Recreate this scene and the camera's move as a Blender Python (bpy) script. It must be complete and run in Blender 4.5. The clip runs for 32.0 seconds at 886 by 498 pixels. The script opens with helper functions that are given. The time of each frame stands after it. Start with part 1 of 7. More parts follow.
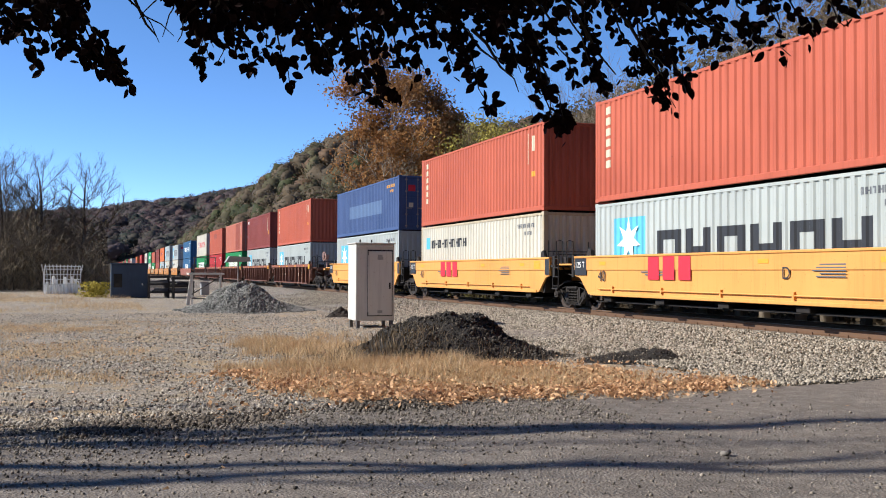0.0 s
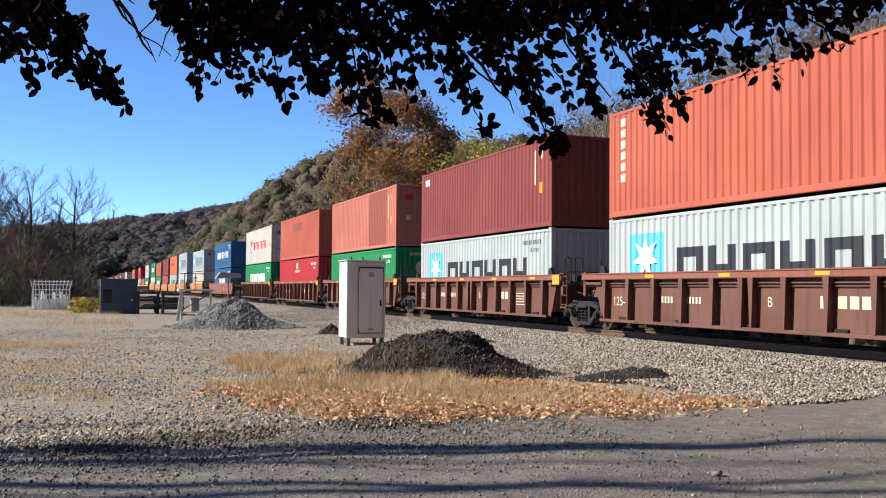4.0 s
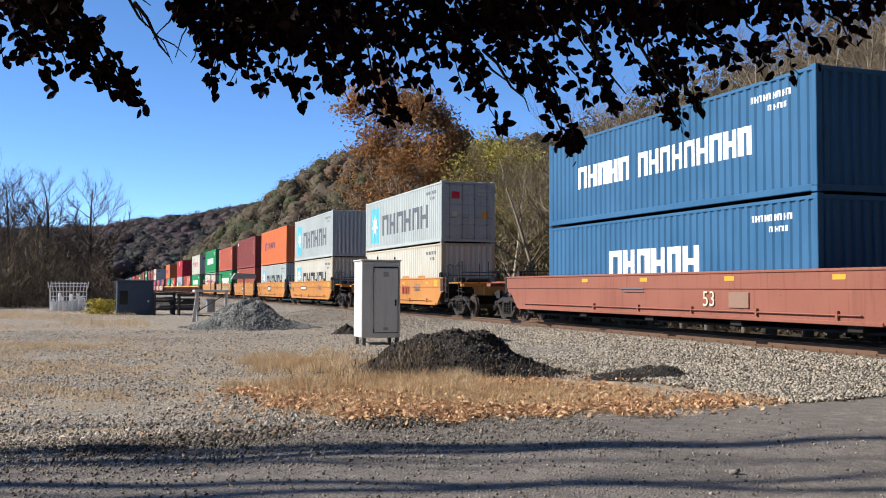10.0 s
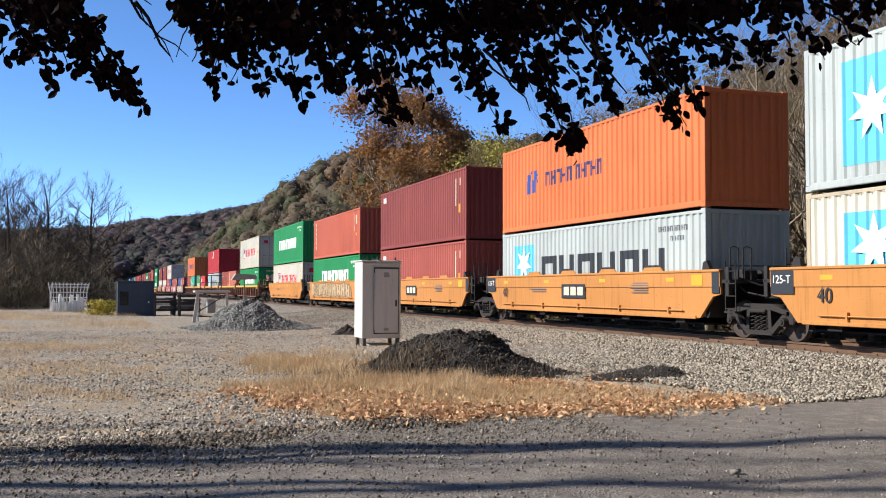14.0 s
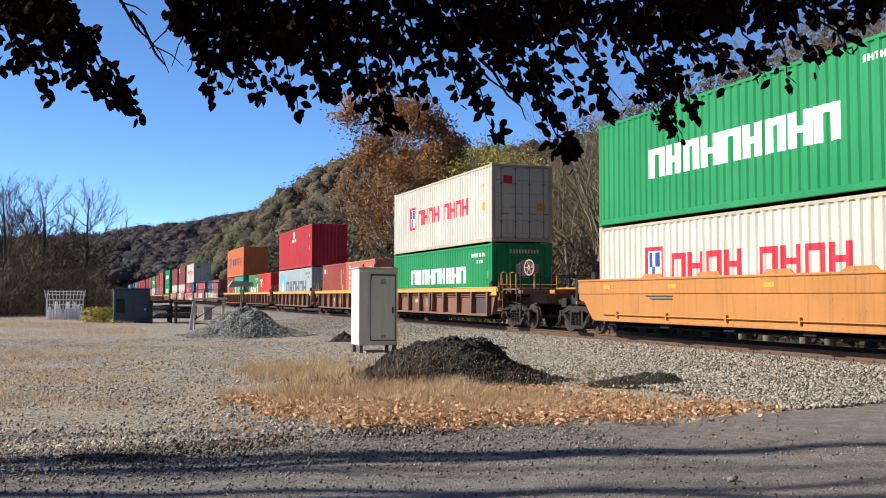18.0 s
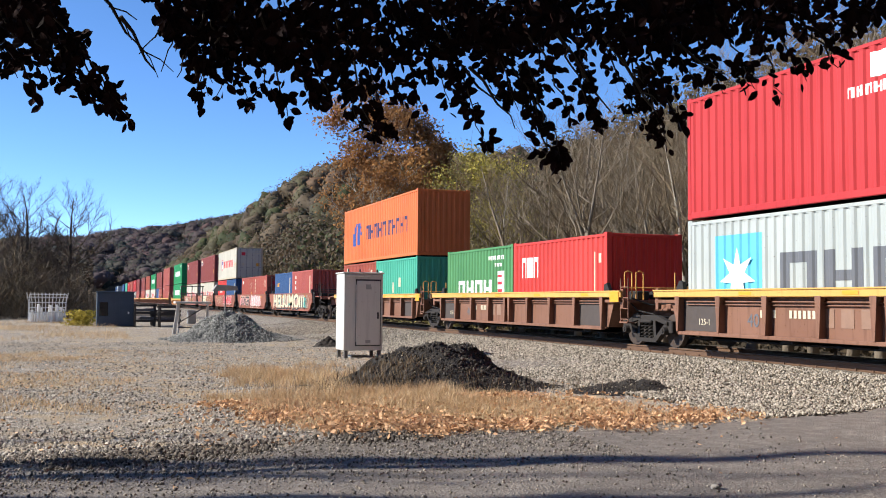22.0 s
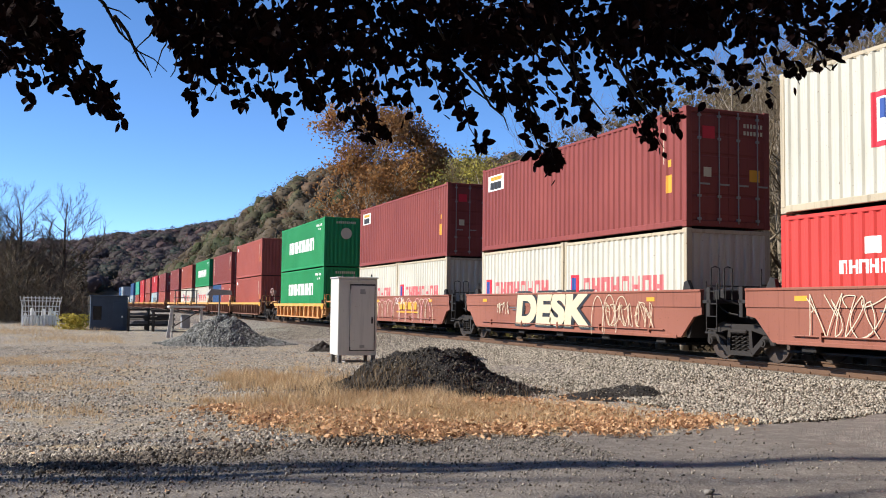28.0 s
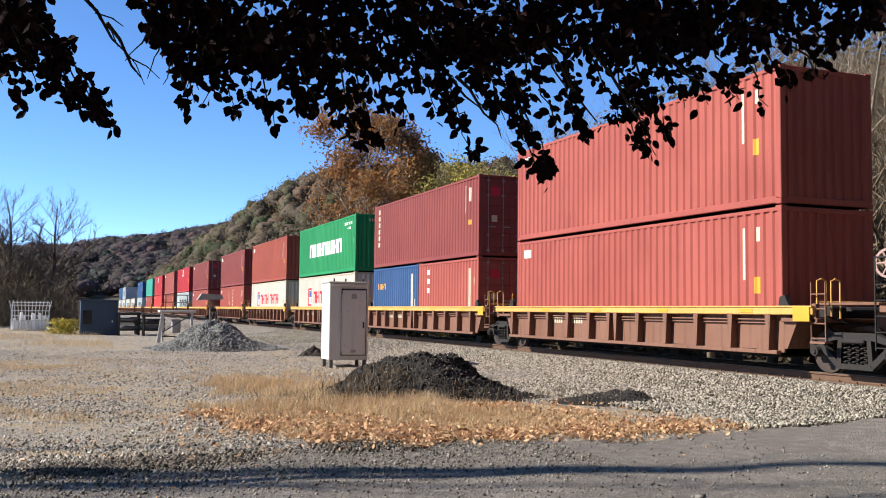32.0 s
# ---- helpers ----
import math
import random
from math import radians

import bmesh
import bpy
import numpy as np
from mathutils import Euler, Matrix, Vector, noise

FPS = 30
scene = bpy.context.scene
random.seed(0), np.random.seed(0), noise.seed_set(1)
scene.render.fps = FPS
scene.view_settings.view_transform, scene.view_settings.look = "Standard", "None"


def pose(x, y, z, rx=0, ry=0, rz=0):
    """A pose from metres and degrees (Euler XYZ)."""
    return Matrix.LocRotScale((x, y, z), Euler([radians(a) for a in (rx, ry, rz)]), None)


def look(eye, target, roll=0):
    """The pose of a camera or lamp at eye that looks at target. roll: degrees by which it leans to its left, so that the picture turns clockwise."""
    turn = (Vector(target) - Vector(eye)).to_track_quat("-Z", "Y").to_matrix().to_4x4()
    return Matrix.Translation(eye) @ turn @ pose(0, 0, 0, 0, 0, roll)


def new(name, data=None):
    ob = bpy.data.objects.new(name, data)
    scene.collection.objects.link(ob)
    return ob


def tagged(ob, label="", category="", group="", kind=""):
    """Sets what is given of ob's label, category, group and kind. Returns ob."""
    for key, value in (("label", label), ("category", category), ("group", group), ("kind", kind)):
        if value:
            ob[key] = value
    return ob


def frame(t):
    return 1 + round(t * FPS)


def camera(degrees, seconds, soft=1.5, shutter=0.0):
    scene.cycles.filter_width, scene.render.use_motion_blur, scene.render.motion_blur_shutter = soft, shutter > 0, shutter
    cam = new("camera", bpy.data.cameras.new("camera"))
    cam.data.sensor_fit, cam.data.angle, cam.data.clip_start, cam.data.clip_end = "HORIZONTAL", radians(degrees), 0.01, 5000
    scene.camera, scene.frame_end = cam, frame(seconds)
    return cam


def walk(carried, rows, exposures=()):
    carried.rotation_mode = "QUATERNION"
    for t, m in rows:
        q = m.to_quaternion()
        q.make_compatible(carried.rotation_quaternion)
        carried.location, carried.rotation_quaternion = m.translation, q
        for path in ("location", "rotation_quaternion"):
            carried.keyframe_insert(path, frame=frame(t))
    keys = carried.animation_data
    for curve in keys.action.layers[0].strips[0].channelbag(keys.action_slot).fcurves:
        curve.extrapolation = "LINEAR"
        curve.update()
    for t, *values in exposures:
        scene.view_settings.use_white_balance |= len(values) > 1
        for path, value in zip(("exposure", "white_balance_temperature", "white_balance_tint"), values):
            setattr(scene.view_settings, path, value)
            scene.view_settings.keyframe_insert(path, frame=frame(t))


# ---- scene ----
cam = camera(49.5, 32.0, soft=1.0)
EYE = Vector((0.0, 0.0, 1.6))
# seconds, heading east of the track line, tilt, lean (degrees), sway of the eye (metres)
PATH = [
    (0, 19.94, 1.38, 0.23, 0.022, -0.001, -0.010),
    (0.5, 20.01, 1.40, 0.22, 0.019, -0.001, -0.010),
    (1, 20.08, 1.47, 0.25, 0.017, -0.001, -0.010),
    (1.5, 20.17, 1.62, 0.32, 0.014, -0.001, -0.012),
    (2, 20.28, 1.83, 0.41, 0.012, -0.000, -0.013),
    (2.5, 20.38, 2.07, 0.50, 0.010, -0.000, -0.011),
    (3, 20.46, 2.28, 0.56, 0.009, -0.000, -0.006),
    (3.5, 20.51, 2.44, 0.54, 0.007, -0.000, -0.001),
    (5.5, 20.28, 2.16, 0.44, 0.008, -0.000, 0.004),
    (6, 20.17, 2.13, 0.45, 0.008, -0.000, 0.002),
    (6.5, 20.06, 2.10, 0.43, 0.008, -0.000, 0.001),
    (7, 19.95, 2.11, 0.39, 0.007, -0.000, -0.001),
    (7.5, 19.86, 2.16, 0.35, 0.005, -0.000, -0.003),
    (8, 19.77, 2.23, 0.33, 0.004, -0.000, -0.005),
    (8.5, 19.71, 2.27, 0.32, 0.004, -0.000, -0.006),
    (9, 19.68, 2.30, 0.27, 0.004, -0.000, -0.005),
    (9.5, 19.66, 2.32, 0.18, 0.002, -0.000, -0.003),
    (10, 19.63, 2.37, 0.19, 0.001, -0.000, -0.002),
    (10.5, 19.60, 2.40, 0.21, 0.001, -0.000, -0.001),
    (11, 19.58, 2.42, 0.17, 0.000, -0.000, 0.000),
    (11.5, 19.58, 2.44, 0.19, -0.001, 0.000, 0.002),
    (12, 19.58, 2.47, 0.22, -0.002, 0.000, 0.002),
    (12.5, 19.59, 2.48, 0.22, -0.002, 0.000, 0.002),
    (13, 19.62, 2.46, 0.21, -0.002, 0.000, 0.000),
    (13.5, 19.62, 2.42, 0.20, -0.001, 0.000, -0.003),
    (14, 19.61, 2.41, 0.15, -0.001, 0.000, -0.007),
    (14.5, 19.62, 2.42, 0.04, -0.001, 0.000, -0.012),
    (16.5, 19.72, 2.63, 0.12, 0.002, -0.000, 0.001),
    (17, 19.75, 2.67, 0.07, 0.001, -0.000, 0.002),
    (17.5, 19.77, 2.73, 0.05, 0.001, -0.000, 0.002),
    (18, 19.80, 2.80, 0.04, 0.002, -0.000, 0.002),
    (18.5, 19.83, 2.87, 0.08, 0.002, -0.000, 0.002),
    (19, 19.91, 2.92, 0.13, 0.001, -0.000, 0.001),
    (19.5, 20.03, 2.96, 0.18, -0.001, 0.000, 0.002),
    (20, 20.16, 2.99, 0.22, -0.002, 0.000, 0.005),
    (20.5, 20.32, 3.02, 0.24, -0.003, 0.000, 0.009),
    (21, 20.46, 3.05, 0.30, -0.006, 0.000, 0.011),
    (21.5, 20.59, 3.09, 0.37, -0.009, 0.000, 0.011),
    (22, 20.68, 3.12, 0.44, -0.010, 0.000, 0.010),
    (22.5, 20.75, 3.14, 0.50, -0.009, 0.000, 0.009),
    (23, 20.77, 3.17, 0.53, -0.007, 0.000, 0.006),
    (23.5, 20.77, 3.23, 0.51, -0.005, 0.000, 0.004),
    (24, 20.78, 3.29, 0.52, -0.005, 0.000, 0.003),
    (24.5, 20.81, 3.36, 0.55, -0.006, 0.000, 0.003),
    (25, 20.83, 3.41, 0.55, -0.007, 0.000, 0.002),
    (25.5, 20.86, 3.45, 0.57, -0.008, 0.000, 0.000),
    (27.5, 20.98, 3.46, 0.62, -0.006, 0.000, -0.004),
    (28, 20.99, 3.46, 0.69, -0.004, 0.000, -0.004),
    (28.5, 21.02, 3.48, 0.71, -0.004, 0.000, -0.003),
    (29, 21.08, 3.53, 0.70, -0.006, 0.000, 0.000),
    (29.5, 21.15, 3.57, 0.68, -0.008, 0.000, 0.003),
    (30, 21.22, 3.60, 0.68, -0.011, 0.000, 0.005),
    (30.5, 21.29, 3.64, 0.70, -0.013, 0.000, 0.006),
    (31, 21.36, 3.68, 0.70, -0.013, 0.000, 0.006),
    (31.5, 21.44, 3.71, 0.69, -0.011, 0.000, 0.006),
    (32, 21.51, 3.72, 0.68, -0.010, 0.000, 0.006),
]


def eye_pose(yaw, tilt, lean, sx, sy, sz):
    e = EYE + Vector((sx, sy, sz))
    a, b = radians(yaw), radians(tilt)
    way = Vector((math.sin(a) * math.cos(b), math.cos(a) * math.cos(b), math.sin(b)))
    return look(e, e + way, lean)


walk(cam, [(r[0], eye_pose(*r[1:])) for r in PATH], exposures=[(0, 0.68), (3, 0.78), (6, 0.74), (10, 0.70), (13, 0.76), (17, 0.70), (20, 0.68), (22, 0.86), (24, 0.76), (28, 0.74), (31, 0.76), (32, 0.90)])

# ---- daylight ----
SUN_EL, SUN_AZ = 35.0, 286.0      # degrees; azimuth clockwise from +y
TO_SUN = Vector((math.sin(radians(SUN_AZ)) * math.cos(radians(SUN_EL)),
                 math.cos(radians(SUN_AZ)) * math.cos(radians(SUN_EL)), math.sin(radians(SUN_EL))))
world = bpy.data.worlds.new("sky")
scene.world = world
world.use_nodes = True
wn, wl = world.node_tree.nodes, world.node_tree.links
wn.clear()
sky = wn.new("ShaderNodeTexSky")
sky.sky_type, sky.sun_disc = "NISHITA", False
sky.sun_elevation, sky.sun_rotation = radians(SUN_EL), radians(SUN_AZ)
sky.air_density, sky.dust_density, sky.ozone_density = 0.42, 0.0, 3.0
tone = wn.new("ShaderNodeHueSaturation")
tone.inputs["Saturation"].default_value = 1.12
tone.inputs["Value"].default_value = 1.06
bg = wn.new("ShaderNodeBackground")
bg.inputs["Strength"].default_value = 0.15
wo = wn.new("ShaderNodeOutputWorld")
wl.new(sky.outputs[0], tone.inputs["Color"])
wl.new(tone.outputs[0], bg.inputs[0])
wl.new(bg.outputs[0], wo.inputs[0])
sun = new("sun", bpy.data.lights.new("sun", "SUN"))
sun.data.energy, sun.data.angle, sun.data.color = 4.5, radians(0.5), (1.0, 0.94, 0.85)
sun.matrix_world = look(TO_SUN * 100, (0, 0, 0))


# ---- materials ----
MATS = {}


def rgb(h):
    """A linear colour from sRGB 0..255."""
    return tuple(((c / 255 + 0.055) / 1.055) ** 2.4 if c > 10 else c / 255 / 12.92 for c in h)


def nodes_of(name):
    m = bpy.data.materials.new(name)
    m.use_nodes = True
    nt = m.node_tree
    return m, nt, nt.nodes["Principled BSDF"]


def link(nt, a, b):
    nt.links.new(a, b)


def noise_node(nt, scale, detail=4.0, vec=None, rough=0.55):
    n = nt.nodes.new("ShaderNodeTexNoise")
    n.inputs["Scale"].default_value, n.inputs["Detail"].default_value, n.inputs["Roughness"].default_value = scale, detail, rough
    if vec is not None:
        link(nt, vec, n.inputs["Vector"])
    return n.outputs["Fac"]


def ramp(nt, fac, *stops):
    r = nt.nodes.new("ShaderNodeValToRGB")
    e = r.color_ramp.elements
    while len(e) < len(stops):
        e.new(0.5)
    for k, (pos, col) in enumerate(stops):
        e[k].position = pos
        e[k].color = (*col, 1) if len(col) == 3 else col
    link(nt, fac, r.inputs[0])
    return r.outputs[0]


def mix(nt, fac, a, b, mode="MIX"):
    m = nt.nodes.new("ShaderNodeMix")
    m.data_type, m.blend_type = "RGBA", mode
    for sock, v in ((m.inputs[0], fac), (m.inputs[6], a), (m.inputs[7], b)):
        if isinstance(v, bpy.types.NodeSocket):
            link(nt, v, sock)
        elif isinstance(v, (int, float)):
            sock.default_value = v
        else:
            sock.default_value = (*v, 1) if len(v) == 3 else v
    return m.outputs[2]


def coords(nt, scale=(1, 1, 1), which="Object"):
    tc = nt.nodes.new("ShaderNodeTexCoord")
    mp = nt.nodes.new("ShaderNodeMapping")
    mp.inputs["Scale"].default_value = scale
    link(nt, tc.outputs[which], mp.inputs["Vector"])
    return mp.outputs[0]


def bump(nt, b, height, strength, dist=0.02):
    n = nt.nodes.new("ShaderNodeBump")
    n.inputs["Strength"].default_value, n.inputs["Distance"].default_value = strength, dist
    link(nt, height, n.inputs["Height"])
    link(nt, n.outputs[0], b.inputs["Normal"])


def scaled(c, k):
    return tuple(min(1.0, v * k) for v in c)


def plain(name, col, rough=0.7, metal=0.0, var=0.25, scale=6.0, bmp=0.15, rnd=0.0, spec=0.5):
    """A surface with grain at two scales."""
    if name in MATS:
        return MATS[name]
    m, nt, b = nodes_of(name)
    v = coords(nt)
    n1, n2 = noise_node(nt, scale, 5, v), noise_node(nt, scale * 9, 3, v)
    c = mix(nt, n1, scaled(col, 1 - var), scaled(col, 1 + var))
    c = mix(nt, mix(nt, 0.35, (0, 0, 0), n2), c, scaled(col, 1 - 1.3 * var))
    if rnd:
        oi = nt.nodes.new("ShaderNodeObjectInfo")
        c = mix(nt, oi.outputs["Random"], c, mix(nt, 1.0, c, (1 - rnd,) * 3, "MULTIPLY"))
    link(nt, c, b.inputs["Base Color"])
    b.inputs["Roughness"].default_value, b.inputs["Metallic"].default_value = rough, metal
    b.inputs["Specular IOR Level"].default_value = spec
    if bmp:
        bump(nt, b, n2, bmp)
    MATS[name] = m
    return m


def paint(name, col, wear=0.25, rust=(0.10, 0.045, 0.02), fade=0.18):
    """Weathered paint on corrugated steel: sun-faded patches, rain streaks, rust specks."""
    if name in MATS:
        return MATS[name]
    m, nt, b = nodes_of(name)
    v = coords(nt)
    oi = nt.nodes.new("ShaderNodeObjectInfo")
    off = nt.nodes.new("ShaderNodeVectorMath")
    off.operation = "ADD"
    comb = nt.nodes.new("ShaderNodeCombineXYZ")
    mul = nt.nodes.new("ShaderNodeMath")
    mul.operation = "MULTIPLY"
    mul.inputs[1].default_value = 40.0
    link(nt, oi.outputs["Random"], mul.inputs[0])
    link(nt, mul.outputs[0], comb.inputs[1])
    link(nt, v, off.inputs[0])
    link(nt, comb.outputs[0], off.inputs[1])
    w = off.outputs[0]
    streak_map = nt.nodes.new("ShaderNodeMapping")
    streak_map.inputs["Scale"].default_value = (6, 6, 0.35)
    link(nt, w, streak_map.inputs[0])
    streak = noise_node(nt, 1.6, 4, streak_map.outputs[0])
    patch = noise_node(nt, 0.5, 3, w)
    grain = noise_node(nt, 22, 4, w)
    c = mix(nt, patch, scaled(col, 1 - fade), tuple(min(1, x * (1 + fade) + 0.02) for x in col))
    sfac = ramp(nt, streak, (0.52, (0, 0, 0)), (0.75, (wear, wear, wear)))
    c = mix(nt, sfac, c, scaled(col, 0.45))
    rfac = ramp(nt, grain, (0.66, (0, 0, 0)), (0.74, (wear * 2, wear * 2, wear * 2)))
    c = mix(nt, rfac, c, rust)
    link(nt, c, b.inputs["Base Color"])
    link(nt, ramp(nt, patch, (0.3, (0.5,) * 3), (0.7, (0.72,) * 3)), b.inputs["Roughness"])
    b.inputs["Specular IOR Level"].default_value = 0.22
    bump(nt, b, grain, 0.08, 0.01)
    MATS[name] = m
    return m


# ---- mesh builder ----
class G:
    """Gathers vertices and faces of one mesh."""

    def __init__(self):
        self.v, self.f = [], []

    def add(self, vs, fs):
        k = len(self.v)
        self.v += [tuple(p) for p in vs]
        self.f += [tuple(i + k for i in q) for q in fs]
        return self

    def box(self, x0, x1, y0, y1, z0, z1, c=0.0):
        if x0 > x1:
            x0, x1 = x1, x0
        if y0 > y1:
            y0, y1 = y1, y0
        c = min(c, 0.45 * (x1 - x0), 0.45 * (y1 - y0), 0.45 * (z1 - z0))
        if c <= 0:
            vs = [(x, y, z) for x in (x0, x1) for y in (y0, y1) for z in (z0, z1)]
            return self.add(vs, [(0, 1, 3, 2), (4, 6, 7, 5), (0, 4, 5, 1), (2, 3, 7, 6), (0, 2, 6, 4), (1, 5, 7, 3)])
        vs, idx = [], {}
        lim = ((x0, x1), (y0, y1), (z0, z1))
        for sx in (0, 1):
            for sy in (0, 1):
                for sz in (0, 1):
                    s = (sx, sy, sz)
                    for ax in range(3):
                        p = []
                        for k in range(3):
                            e = lim[k][s[k]]
                            p.append(e if k == ax else e + (c if s[k] == 0 else -c))
                        idx[(s, ax)] = len(vs)
                        vs.append(p)
        fs = []
        for ax in range(3):
            o = [k for k in range(3) if k != ax]
            for sd in (0, 1):
                q = []
                for a, b in ((0, 0), (1, 0), (1, 1), (0, 1)):
                    s = [0, 0, 0]
                    s[ax], s[o[0]], s[o[1]] = sd, a, b
                    q.append(idx[(tuple(s), ax)])
                fs.append(q)
            for a in (0, 1):
                for b in (0, 1):
                    s0, s1 = [0, 0, 0], [0, 0, 0]
                    s0[o[0]] = s1[o[0]] = a
                    s0[o[1]] = s1[o[1]] = b
                    s1[ax] = 1
                    s0, s1 = tuple(s0), tuple(s1)
                    fs.append([idx[(s0, o[0])], idx[(s1, o[0])], idx[(s1, o[1])], idx[(s0, o[1])]])
        for s in [(a, b, d) for a in (0, 1) for b in (0, 1) for d in (0, 1)]:
            fs.append([idx[(s, 0)], idx[(s, 1)], idx[(s, 2)]])
        return self.add(vs, fs)

    def tube(self, path, radii, n=8, caps=True):
        """A round bar along a path of points; radii one number or one a point."""
        pts = [Vector(p) for p in path]
        if not isinstance(radii, (list, tuple)):
            radii = [radii] * len(pts)
        vs = []
        for i, p in enumerate(pts):
            d = (pts[min(i + 1, len(pts) - 1)] - pts[max(i - 1, 0)]).normalized()
            a = d.orthogonal().normalized() if i == 0 else (a - d * a.dot(d)).normalized()
            b = d.cross(a)
            for k in range(n):
                t = 2 * math.pi * k / n
                vs.append(p + (a * math.cos(t) + b * math.sin(t)) * radii[i])
        fs = []
        for i in range(len(pts) - 1):
            for k in range(n):
                k2 = (k + 1) % n
                fs.append((i * n + k, i * n + k2, (i + 1) * n + k2, (i + 1) * n + k))
        if caps:
            fs.append(tuple(reversed(range(n))))
            fs.append(tuple(range((len(pts) - 1) * n, len(pts) * n)))
        return self.add(vs, fs)

    def prism(self, poly, axis, a, b):
        """A polygon in the plane across an axis ('x': points are y, z; 'y': x, z; 'z': x, y), drawn out from a to b."""
        put = {"x": lambda p, t: (t, p[0], p[1]), "y": lambda p, t: (p[0], t, p[1]), "z": lambda p, t: (p[0], p[1], t)}[axis]
        n = len(poly)
        vs = [put(p, a) for p in poly] + [put(p, b) for p in poly]
        fs = [tuple(reversed(range(n))), tuple(range(n, 2 * n))]
        fs += [(k, (k + 1) % n, (k + 1) % n + n, k + n) for k in range(n)]
        return self.add(vs, fs)

    def ring(self, centre, axis, r0, r1, half, n=20):
        """A flat ring (wheel rim) round an axis through centre."""
        c, w = Vector(centre), Vector(axis).normalized()
        a = w.orthogonal().normalized()
        b = w.cross(a)
        vs = []
        for k in range(n):
            t = 2 * math.pi * k / n
            d = a * math.cos(t) + b * math.sin(t)
            vs += [c + d * r0 - w * half, c + d * r1 - w * half, c + d * r1 + w * half, c + d * r0 + w * half]
        fs = []
        for k in range(n):
            p, q = 4 * k, 4 * ((k + 1) % n)
            fs += [(p + j, p + (j + 1) % 4, q + (j + 1) % 4, q + j) for j in range(4)]
        return self.add(vs, fs)

    def mesh(self, name, *mats):
        me = bpy.data.meshes.new(name)
        me.from_pydata(self.v, [], self.f)
        bm = bmesh.new()
        bm.from_mesh(me)
        bmesh.ops.recalc_face_normals(bm, faces=bm.faces)
        bm.to_mesh(me)
        bm.free()
        for m in mats:
            me.materials.append(m)
        return me


def soup(name, verts, faces, *mats):
    """A mesh from numpy arrays: verts (n, 3), faces (m, 3 or 4)."""
    me = bpy.data.meshes.new(name)
    verts, faces = np.asarray(verts, dtype=np.float32), np.asarray(faces, dtype=np.int32)
    m, k = faces.shape
    me.vertices.add(len(verts))
    me.vertices.foreach_set("co", verts.ravel())
    me.loops.add(m * k)
    me.loops.foreach_set("vertex_index", faces.ravel())
    me.polygons.add(m)
    me.polygons.foreach_set("loop_start", np.arange(0, m * k, k, dtype=np.int32))
    me.update(calc_edges=True)
    for mt in mats:
        me.materials.append(mt)
    return me


def part(name, g, material, parent, label="", at=None):
    """Links a builder or a mesh as one mesh object under a thing or a part."""
    me = g.mesh(name, material) if isinstance(g, G) else g
    ob = new(name, me)
    ob.parent = parent
    if at is not None:
        ob.matrix_basis = at
    if material is not None and me.materials and me.materials[0] is not material:
        ob.material_slots[0].link = "OBJECT"
        ob.material_slots[0].material = material
    return tagged(ob, label)


def smooth(me):
    me.polygons.foreach_set("use_smooth", [True] * len(me.polygons))
    return me


def thing(name, label, category, m=None, group="", kind=""):
    ob = new(name)
    ob.empty_display_size = 0.2
    if m is not None:
        ob.matrix_basis = m
    return tagged(ob, label, category, group, kind)


def ease(a, b, x):
    t = np.clip((x - a) / (b - a), 0, 1)
    return t * t * (3 - 2 * t)


# ---- track line and train motion ----
TRACK_X, RAIL_Z = 14.71, 0.50


def run(t):
    """How far the train has come after t seconds, gathering speed slowly."""
    return 12.909 * t + 0.02928 * t * t


TRAIN = []                        # (thing, place along the train, height)
WHEELS = []                       # wheelsets, with their place on the truck

# ---- train: paints ----
def cpaint(key):
    return paint("paint_" + key, rgb(CP[key]), wear={"cream": 0.35, "maersk": 0.25, "rust_brown": 0.8, "tan_orange": 0.5, "red_brown": 0.45, "cream_rust": 0.6, "box_brown": 0.6, "dust_orange": 0.5}.get(key, 0.3))


CP = {"orange_red": (178, 90, 68), "faded_red": (184, 110, 90), "maroon": (130, 61, 56), "dark_red": (157, 79, 68), "red": (176, 46, 50),
      "pink_red": (166, 84, 76), "bright_red": (196, 60, 55), "blue": (60, 84, 128), "deep_blue": (46, 96, 134), "navy": (46, 80, 124),
      "maersk": (168, 176, 174), "grey": (160, 164, 166), "cream": (194, 191, 177), "white": (204, 198, 188), "cream_rust": (180, 168, 144), "green": (26, 134, 78),
      "olive_green": (74, 132, 84), "teal": (66, 160, 136), "orange": (206, 110, 62), "brown_red": (150, 72, 56),
      "yellow": (212, 151, 80), "tan_orange": (180, 122, 62), "box_brown": (109, 73, 61), "rust_brown": (126, 90, 72),
      "red_brown": (140, 86, 69), "sill_yellow": (212, 162, 88), "dust_orange": (196, 144, 92)}
